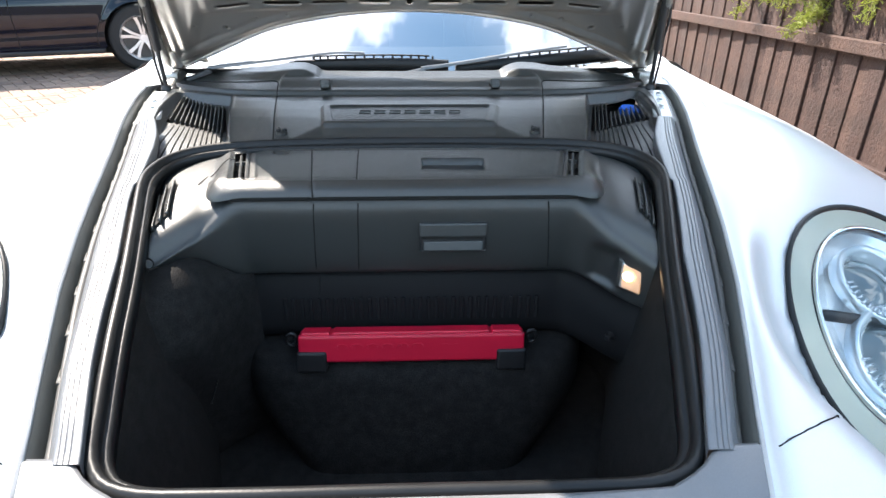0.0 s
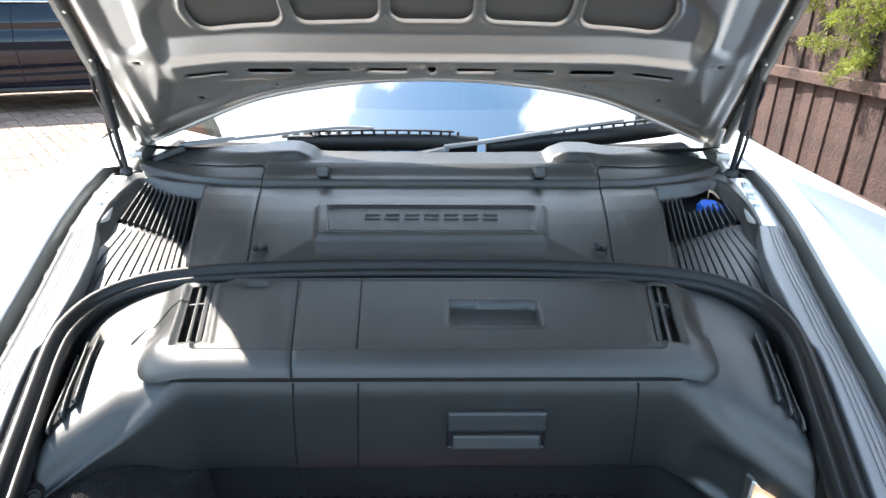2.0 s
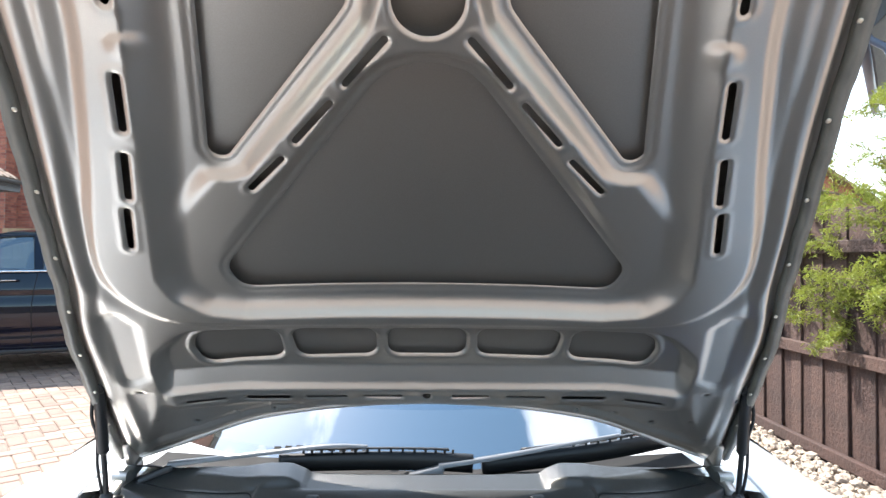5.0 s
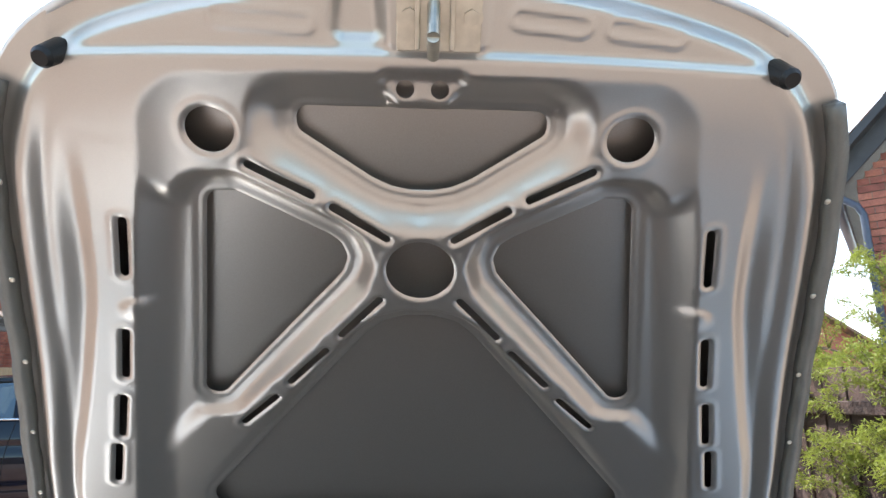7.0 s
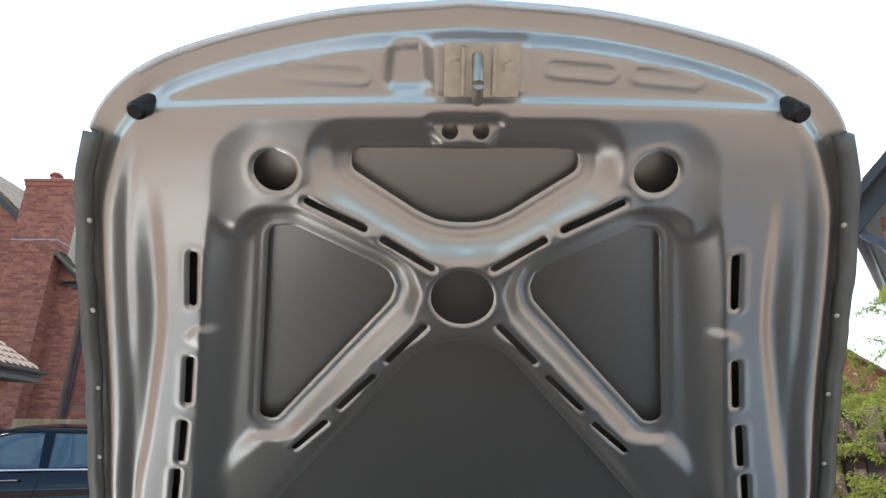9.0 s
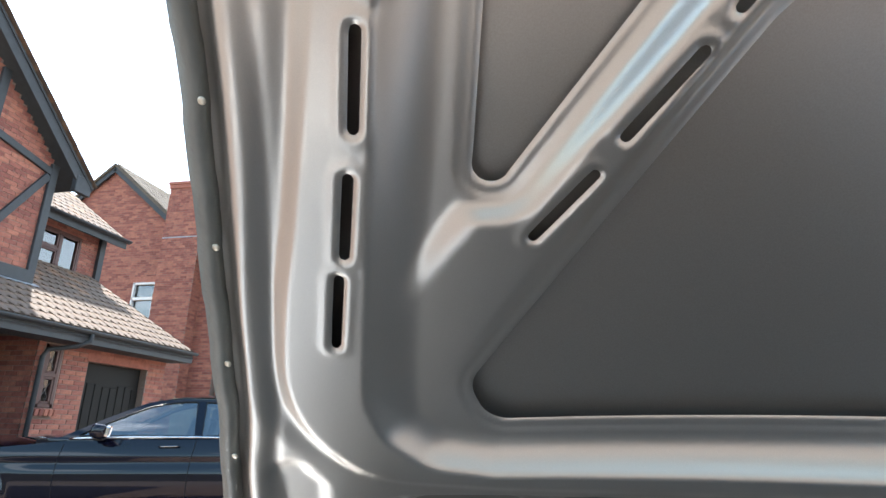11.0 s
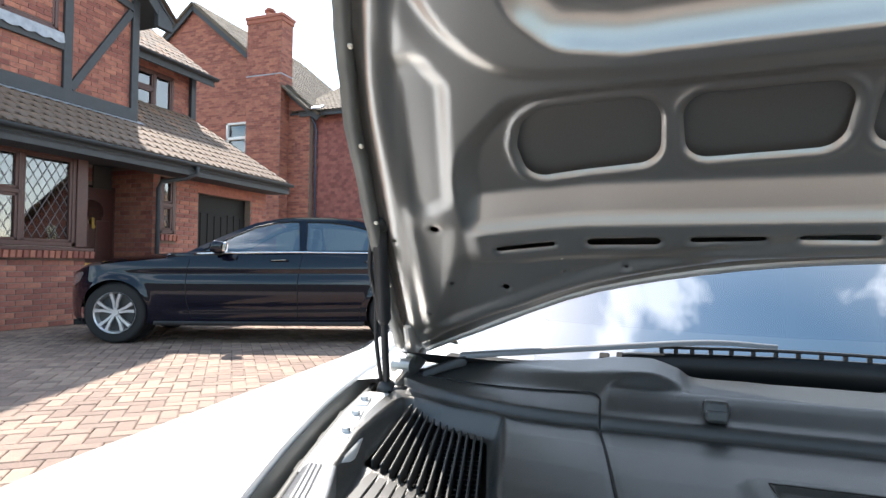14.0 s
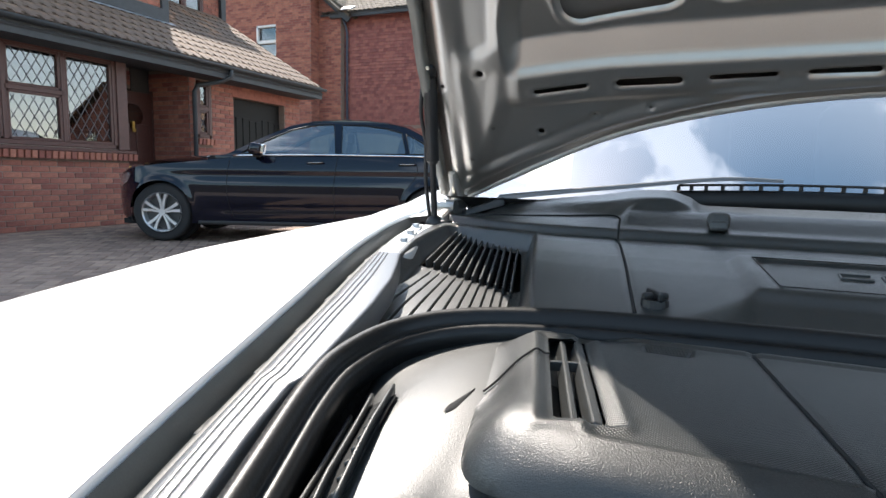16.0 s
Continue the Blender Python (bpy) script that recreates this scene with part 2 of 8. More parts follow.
M = dict(
    silver=mat("silver_paint", (0.63, 0.64, 0.645), 0.40, 0.42, 3, 0.03, coat=0.3, fine=0.05, fine_scale=1500),
    # lid inside: silver darkened in place of dark reflections of viewer and compartment
    silver_in=mat("dimmed_silver_inner", (0.455, 0.435, 0.405), 0.325, 0.84, 1.5, 0.03, fine=0.04, fine_scale=1500, even=True),
    skin_in=mat("dimmed_silver_skin", (0.35, 0.332, 0.308), 0.35, 0.83, 2, 0.04, fine=0.05, fine_scale=900, even=True),
    plastic=mat("charcoal_plastic", (0.027, 0.029, 0.0285), 0.43, 0, 12, 0.1, spec=0.75, bump=0.45, bump_scale=1500, fine=0.25, fine_scale=1400),
    plastic_lid=mat("grained_plastic", (0.025, 0.027, 0.0265), 0.31, 0, 9, 0.1, spec=0.65, bump=0.7, bump_scale=1500, fine=0.25, fine_scale=1400),
    trim=mat("sill_plastic", (0.12, 0.126, 0.134), 0.30, 0, spec=0.8, noise_scale=10, vary=0.08, bump=0.4, bump_scale=1500, fine=0.12, fine_scale=1400),
    dark_wall=mat("dark_plastic", (0.009, 0.009, 0.0098), 0.60, 0, 12, 0.12, bump=0.35, bump_scale=900, spec=0.2),
    black=mat("black_plastic", (0.012, 0.012, 0.013), 0.4, 0, 20, 0.15, bump=0.2, bump_scale=600),
    gap=mat("dark_cavity", (0.006, 0.006, 0.006), 0.9, 0, 20, 0.1),
    rubber=mat("rubber", (0.010, 0.0105, 0.011), 0.38, 0, 15, 0.12, bump=0.12, bump_scale=500, spec=0.30),
    gutter=mat("gutter_paint", (0.10, 0.10, 0.090), 0.42, 0.0, 8, 0.15, fine=0.08, fine_scale=900, stain=((0.08, 0.078, 0.068), 14.0, 0.60, 0.72)),
    weather=mat("foam_rubber", (0.045, 0.046, 0.044), 0.55, 0, 30, 0.2, bump=0.2, bump_scale=500),
    weave=mat("woven_plastic", (0.023, 0.025, 0.0245), 0.31, 0, 9, 0.1, spec=0.62, fine=0.2, fine_scale=900, weave=5000.0),
    rubber_grey=mat("edge_seal", (0.13, 0.13, 0.118), 0.45, 0, 25, 0.2, bump=0.3, bump_scale=300),
    carpet=mat("black_carpet", (0.018, 0.0172, 0.0168), 0.95, 0, 60, 0.3, bump=1.0, bump_scale=450, fine=0.5, fine_scale=700, spec=0.1),
    red=mat("red_plastic", (0.55, 0.008, 0.035), 0.36, 0, 15, 0.06, bump=0.1, bump_scale=300),
    blue=mat("blue_plastic", (0.01, 0.12, 0.55), 0.4, 0, 20, 0.08),
    chrome=mat("chrome", (0.8, 0.8, 0.8), 0.12, 1.0, 10, 0.03),
    bezel=mat("satin_bezel", (0.70, 0.68, 0.56), 0.45, 0.1, 20, 0.06),
    zinc=mat("zinc_steel", (0.5, 0.47, 0.40), 0.35, 0.9, 80, 0.15),
    mesh=mat("mesh_black", (0.008, 0.008, 0.008), 0.6),
    lamp_silver=mat("lamp_silver", (0.78, 0.82, 0.84), 0.22, 0.7, 30, 0.06),
    lamp_lens=mat("lamp_lens", (0.16, 0.18, 0.18), 0.08, 0.3, 20, 0.1, coat=1.0),
    lens=glass("clear_lens", (0.95, 0.97, 0.97), 1.35, 0.02),
    windscreen=glass("windscreen_glass", (0.45, 0.52, 0.5), 6.5),
    leather=mat("dark_interior", (0.02, 0.02, 0.021), 0.6, 0, 10, 0.1),
    amber=mat("lamp_diffuser", (0.55, 0.42, 0.32), 0.25, 0, 60, 0.1, emit=((1.0, 0.50, 0.20), 0.13)),
    bulb=mat("bulb_glow", (1, 0.9, 0.7), 0.3, emit=((1.0, 0.75, 0.45), 2.5)),
    paver=mat("clay_paver", (0.235, 0.165, 0.128), 0.85, 0, 9, 0.18, bump=0.5, bump_scale=140, rand=0.28, fine=0.15, fine_scale=120),
    paver_far=mat("clay_paver_far", (0.235, 0.165, 0.128), 0.85, 0, 9, 0.18, bump=0.5, bump_scale=140, island=0.28, fine=0.15, fine_scale=120),
    brick=mat("red_brick", (0.300, 0.112, 0.081), 0.88, 0, 14, 0.2, bump=0.6, bump_scale=120, rand=0.30, fine=0.2, fine_scale=90),
    brick_far=mat("red_brick_far", (0.300, 0.112, 0.081), 0.88, 0, 14, 0.2, bump=0.6, bump_scale=120, island=0.30, fine=0.2, fine_scale=90),
    brick_plain=mat("brick_plain", (0.085, 0.085, 0.07), 0.9, 0, 3, 0.2, bump=0.4, bump_scale=40),
    mortar=mat("mortar", (0.225, 0.165, 0.135), 0.95, 0, 30, 0.2, bump=0.5, bump_scale=200),
    timber=mat("painted_timber", (0.035, 0.04, 0.045), 0.6, 0, 10, 0.2, bump=0.3, bump_scale=80),
    brown=mat("brown_frame", (0.075, 0.026, 0.020), 0.45, 0, 20, 0.15),
    tile=mat("roof_tile", (0.240, 0.138, 0.084), 0.85, 0, 12, 0.15, bump=0.5, bump_scale=100, island=0.18, stain=((0.14, 0.10, 0.075), 3.0, 0.62, 0.5)),
    tile_red=mat("hung_tile", (0.26, 0.095, 0.080), 0.85, 0, 8, 0.15, bump=0.4, bump_scale=80, island=0.25),
    lead=mat("lead_flashing", (0.30, 0.32, 0.35), 0.5, 0.3, 12, 0.2),
    white=mat("white_upvc", (0.75, 0.75, 0.73), 0.4, 0, 10, 0.05),
    garage=mat("black_door", (0.014, 0.013, 0.012), 0.6, 0, 10, 0.15, spec=0.2),
    pane=glass("window_glass", (0.7, 0.73, 0.75), 2.6),
    curtain=mat("net_curtain", (0.6, 0.6, 0.58), 0.9, 0, 20, 0.1),
    room=mat("dim_room", (0.06, 0.055, 0.05), 0.9, 0, 3, 0.2),
    fence=mat("brown_fence", (0.047, 0.025, 0.020), 0.8, 0, 5, 0.25, bump=0.6, bump_scale=60, rand=0.22, fine=0.2, fine_scale=60),
    stone=mat("gravel", (0.34, 0.285, 0.23), 0.9, 0, 30, 0.2, island=0.35, bump=0.4, bump_scale=100),
    soil=mat("soil", (0.10, 0.075, 0.055), 0.95, 0, 10, 0.3, bump=0.8, bump_scale=60),
    leaf=mat("shrub_leaf", (0.20, 0.225, 0.055), 0.5, 0, 8, 0.2, island=0.4),
    bark=mat("bark", (0.16, 0.12, 0.09), 0.9, 0, 40, 0.3, bump=0.7, bump_scale=90),
    carblack=mat("black_car_paint", (0.003, 0.0038, 0.011), 0.05, 0.0, 2, 0.05, coat=0.1, spec=0.45),
    tyre=mat("tyre", (0.016, 0.016, 0.017), 0.75, 0, 20, 0.2, bump=0.3, bump_scale=200),
    alloy=mat("alloy", (0.72, 0.72, 0.73), 0.32, 0.75, 12, 0.05),
    carglass=glass("car_glass", (0.5, 0.6, 0.62), 3.4),
    ground=mat("worn_paving", (0.25, 0.205, 0.175), 0.9, 0, 1.2, 0.15, bump=0.4, bump_scale=60, fine=0.12, fine_scale=30),
    lead_came=mat("lead_came", (0.10, 0.10, 0.11), 0.5, 0.4),
    brass=mat("brass", (0.55, 0.36, 0.10), 0.3, 0.9),
    pale_wood=mat("pale_wood", (0.36, 0.30, 0.20), 0.8, 0, 6, 0.2, bump=0.4, bump_scale=60, rand=0.15),
    blue_pipe=mat("slate_pipe", (0.05, 0.07, 0.11), 0.45),
    disc=mat("brake_steel", (0.10, 0.10, 0.10), 0.5, 0.6),
    headlamp_glass=mat("headlamp_glass", (0.30, 0.31, 0.32), 0.10, 0.6, 30, 0.3, coat=1.0),
    tile_one=mat("roof_tile_single", (0.240, 0.138, 0.084), 0.85, 0, 12, 0.15, bump=0.5, bump_scale=100, rand=0.18, stain=((0.14, 0.10, 0.075), 3.0, 0.62, 0.5)),
    tile_old=mat("weathered_tile", (0.095, 0.075, 0.055), 0.9, 0, 12, 0.2, bump=0.5, bump_scale=100, island=0.3, stain=((0.09, 0.075, 0.06), 3.0, 0.55, 0.7)),
)


# ---- building helpers ----
# thin leaves let some light through
ln, ll = M["leaf"].node_tree.nodes, M["leaf"].node_tree.links
lt = ln.new("ShaderNodeBsdfTranslucent"); lt.inputs[0].default_value = (0.30, 0.36, 0.05, 1)
lmix = ln.new("ShaderNodeMixShader"); lmix.inputs[0].default_value = 0.4
ll.new(ln["Principled BSDF"].outputs[0], lmix.inputs[1]); ll.new(lt.outputs[0], lmix.inputs[2]); ll.new(lmix.outputs[0], ln["Material Output"].inputs[0])


def mesh_of(name, verts, faces, material, smooth=True):
    me = bpy.data.meshes.new(name)
    me.from_pydata([tuple(v) for v in verts], [], [tuple(f) for f in faces])
    me.materials.append(material)
    if smooth:
        me.polygons.foreach_set("use_smooth", [True] * len(me.polygons))
    me.update()
    return me


def put(name, me, parent=None, label=""):
    ob = new(name, me)
    ob.parent = parent
    return tagged(ob, label)


def part(name, bm, material, parent=None, label="", smooth=False):
    me = bpy.data.meshes.new(name)
    bmesh.ops.recalc_face_normals(bm, faces=bm.faces)
    bm.to_mesh(me)
    bm.free()
    me.materials.append(material)
    if smooth:
        me.polygons.foreach_set("use_smooth", [True] * len(me.polygons))
    return put(name, me, parent, label)


def thing(name, label, category, group="", m=None):
    ob = new(name)
    ob.empty_display_size = 0.1
    if m is not None:
        ob.matrix_world = m
    return tagged(ob, label, category, group)


def box(bm, c, s, m=None, bevel=0.0, seg=2):
    """A box of size s about c, turned by m, with rounded edges."""
    t = Matrix.Translation(c) @ (m or Matrix()) @ Matrix.Diagonal((*s, 1))
    r = bmesh.ops.create_cube(bm, size=1, matrix=t)
    if bevel:
        es = list({e for v in r["verts"] for e in v.link_edges})
        bmesh.ops.bevel(bm, geom=es, offset=bevel, segments=seg, affect="EDGES", profile=0.5)
    return bm


def cyl(bm, a, b, r, r2=None, n=20, caps=True):
    a, b = Vector(a), Vector(b)
    q = (b - a).to_track_quat("Z", "Y").to_matrix().to_4x4()
    bmesh.ops.create_cone(bm, cap_ends=caps, segments=n, radius1=r, radius2=r if r2 is None else r2, depth=(b - a).length,
                          matrix=Matrix.Translation((a + b) / 2) @ q)
    return bm


def sweep(path, prof, closed=False, up=(0, 0, 1)):
    """Verts and faces of a closed profile (sideways, upwards) carried along a path."""
    pts = [Vector(p) for p in path]
    n, k = len(pts), len(prof)
    vs, fs = [], []
    for i, p in enumerate(pts):
        a = pts[i - 1] if (closed or i) else p
        b = pts[(i + 1) % n] if (closed or i < n - 1) else p
        d = (b - a).normalized()
        side = d.cross(Vector(up)).normalized()
        u = side.cross(d)
        vs += [p + side * x + u * y for x, y in prof]
    for i in range(n if closed else n - 1):
        j = (i + 1) % n
        for q in range(k):
            w = (q + 1) % k
            fs.append((i * k + q, i * k + w, j * k + w, j * k + q))
    if not closed:
        fs += [tuple(range(k))[::-1], tuple((n - 1) * k + q for q in range(k))]
    return vs, fs


def tube(name, path, r, material, parent, closed=False, n=10, label="", up=(0, 0, 1)):
    prof = [(r * math.cos(2 * math.pi * i / n), r * math.sin(2 * math.pi * i / n)) for i in range(n)]
    return put(name, mesh_of(name, *sweep(path, prof, closed, up), material), parent, label)


def loft(rows):
    """Verts and faces through rows of points."""
    k = len(rows[0])
    vs = [p for r in rows for p in r]
    fs = [(i * k + j, i * k + j + 1, (i + 1) * k + j + 1, (i + 1) * k + j) for i in range(len(rows) - 1) for j in range(k - 1)]
    return vs, fs


def sst(a, b, x):
    t = np.clip((x - a) / (b - a), 0, 1)
    return t * t * (3 - 2 * t)


def curve(pts, n=40):
    """A smooth line (Catmull-Rom) through control points, as n points."""
    p = [np.array(q, float) for q in pts]
    p = [2 * p[0] - p[1]] + p + [2 * p[-1] - p[-2]]
    out = []
    m = len(p) - 3
    for i in range(n):
        f = i / (n - 1) * m
        k = min(int(f), m - 1)
        t = f - k
        a, b, c, d = p[k:k + 4]
        out.append(0.5 * (2 * b + (c - a) * t + (2 * a - 5 * b + 4 * c - d) * t * t + (3 * b - a - 3 * c + d) * t ** 3))
    return [tuple(q) for q in out]


def psdf(x, y, poly, r=0.0):
    """Signed distance from points to a polygon (negative inside) whose corners are rounded by r."""
    P = np.array(poly, float)
    if r:
        area = 0.5 * sum(P[i - 1][0] * P[i][1] - P[i][0] * P[i - 1][1] for i in range(len(P)))
        Q = []
        for i in range(len(P)):
            a, b, c = P[i - 1], P[i], P[(i + 1) % len(P)]
            e1, e2 = (b - a) / np.linalg.norm(b - a), (c - b) / np.linalg.norm(c - b)
            s = 1 if area > 0 else -1
            n1, n2 = s * np.array((-e1[1], e1[0])), s * np.array((-e2[1], e2[0]))
            h = n1 + n2
            Q.append(b + h * (r / max(0.3, float(np.dot(h, n1)))))
        P = np.array(Q)
    d = np.full(x.shape, 1e9)
    inside = np.zeros(x.shape, bool)
    for i in range(len(P)):
        (ax, ay), (bx, by) = P[i - 1], P[i]
        ex, ey = bx - ax, by - ay
        t = np.clip(((x - ax) * ex + (y - ay) * ey) / max(1e-12, ex * ex + ey * ey), 0, 1)
        d = np.minimum(d, (x - ax - t * ex) ** 2 + (y - ay - t * ey) ** 2)
        cross = (ay > y) != (by > y)
        with np.errstate(divide="ignore", invalid="ignore"):
            inside ^= cross & (x < (bx - ax) * (y - ay) / (by - ay if by != ay else 1e-12) + ax)
    return np.where(inside, -1, 1) * np.sqrt(d) - r


def seg_sdf(x, y, a, b, r):
    ex, ey = b[0] - a[0], b[1] - a[1]
    t = np.clip(((x - a[0]) * ex + (y - a[1]) * ey) / (ex * ex + ey * ey), 0, 1)
    return np.hypot(x - a[0] - t * ex, y - a[1] - t * ey) - r


def field(x0, x1, y0, y1, h, keep, height):
    """A pressed sheet: a fine grid over keep(x, y) < 0, cut cleanly along its outline, at the height(x, y)."""
    nx, ny = int(round((x1 - x0) / h)) + 1, int(round((y1 - y0) / h)) + 1
    X, Y = np.meshgrid(np.linspace(x0, x1, nx), np.linspace(y0, y1, ny))
    f = keep(X, Y)
    # grid points close to the outline are drawn onto it
    near = np.abs(f) < 0.32 * h
    px, py = X[near], Y[near]
    for _ in range(3):
        q, e = keep(px, py), 0.02 * h
        gx, gy = (keep(px + e, py) - q) / e, (keep(px, py + e) - q) / e
        g = np.maximum(gx * gx + gy * gy, 0.5)
        px, py = px - q * gx / g, py - q * gy / g
    X[near] = np.clip(px, X[near] - 0.4 * h, X[near] + 0.4 * h)
    Y[near] = np.clip(py, Y[near] - 0.4 * h, Y[near] + 0.4 * h)
    f[near] = 0.0
    X, Y, f = X.ravel(), Y.ravel(), f.ravel()
    jj, ii = np.meshgrid(np.arange(ny - 1), np.arange(nx - 1), indexing="ij")
    a = (jj * nx + ii).ravel()
    quad = np.stack([a, a + 1, a + nx + 1, a + nx], 1)
    fq = f[quad]
    whole = (fq <= 0).all(1) & (fq < 0).any(1)
    faces = quad[whole].tolist()
    mixed = quad[(fq > 0).any(1) & (fq < 0).any(1)]
    pairs = {}
    for q in mixed.tolist():
        poly = []
        for k in range(4):
            p, r = q[k], q[(k + 1) % 4]
            if f[p] <= 0:
                poly.append(p)
            if f[p] * f[r] < 0:
                key = (min(p, r), max(p, r))
                poly.append(pairs.setdefault(key, nx * ny + len(pairs)))
        if len(poly) > 2:
            faces.append(poly)
    if pairs:
        ks = np.array(list(pairs))
        p, r = ks[:, 0], ks[:, 1]
        lo, hi = np.where(f[p] < 0, 0.0, 1.0), np.where(f[p] < 0, 1.0, 0.0)
        for _ in range(9):
            m = (lo + hi) / 2
            q = keep(X[p] + m * (X[r] - X[p]), Y[p] + m * (Y[r] - Y[p]))
            lo, hi = np.where(q < 0, m, lo), np.where(q < 0, hi, m)
        m = (lo + hi) / 2
        X, Y = np.concatenate([X, X[p] + m * (X[r] - X[p])]), np.concatenate([Y, Y[p] + m * (Y[r] - Y[p])])
    used = np.array(sorted(set(itertools.chain.from_iterable(faces))))
    remap = np.zeros(len(X), int)
    remap[used] = np.arange(len(used))
    X, Y = X[used], Y[used]
    remap = remap.tolist()
    return np.stack([X, Y, height(X, Y)], 1), [[remap[v] for v in q] for q in faces]


def field_mesh(name, material, parent, args, m=None, label="", second=None):
    """A pressed sheet as a mesh; second = (material, inside) gives the faces with inside(x, y) < 0 another surface."""
    V, F = field(*args)
    C = np.array([V[f].mean(0) for f in F]) if second else None
    if m is not None:
        R = np.array(m)
        V = V @ R[:3, :3].T + R[:3, 3]
    me = mesh_of(name, V.tolist(), F, material)
    if second:
        me.materials.append(second[0])
        me.polygons.foreach_set("material_index", (second[1](C[:, 0], C[:, 1]) < 0).astype(np.int32))
    return put(name, me, parent, label)


# ---- the silver sports car with its front lid open ----
def deck(y):
    """Height of the rim round the luggage compartment."""
    return 0.53 + 0.33 * y - 0.115 * y * y


def shut(y):
    """Half width at which the front wings meet the lid."""
    return float(np.interp(y, (0.05, 0.20, 0.29, 0.37, 0.47, 0.58, 0.66, 0.735, 0.82, 0.98, 1.10, 1.25, 1.40), (0.275, 0.308, 0.335, 0.362, 0.395, 0.426, 0.446, 0.464, 0.486, 0.532, 0.562, 0.590, 0.62)))


def rim(y):
    """Half width of the compartment's opening."""
    return float(np.interp(y, (0.20, 0.30, 0.40, 0.52, 0.66, 0.78, 0.90), (0.282, 0.290, 0.308, 0.336, 0.378, 0.420, 0.46)))


LAMP = pose(0.6026, 0.4879, 0.5732, 37.83, 0, 0) @ pose(0, 0, 0, 0, 10.37, -4.38)
LAMP_IN = LAMP.inverted()
LAX, LAY = 0.146, 0.177


def lamp_dome(x, y):
    """The domed surface of the headlamp's cover in its own frame."""
    return 0.053 - 0.85 * (x * x + y * y)


def to_lamp(p):
    """Draws a point of the wing onto the headlamp's rim where it is near."""
    q = LAMP_IN @ Vector(p)
    r = math.hypot(q.x / LAX, q.y / LAY)
    w = float(sst(1.75, 1.0, r)) * float(sst(0.004, 0.06, p[0] - shut(p[1])))
    q.z += w * (lamp_dome(q.x, q.y) - 0.002 - 0.0045 * float(sst(1.02, 0.985, r)) - 0.09 * float(sst(0.94, 0.80, r)) - q.z)
    return tuple(LAMP @ q)


car = thing("sports_car", "silver sports car with its front lid raised, on paving", "car")

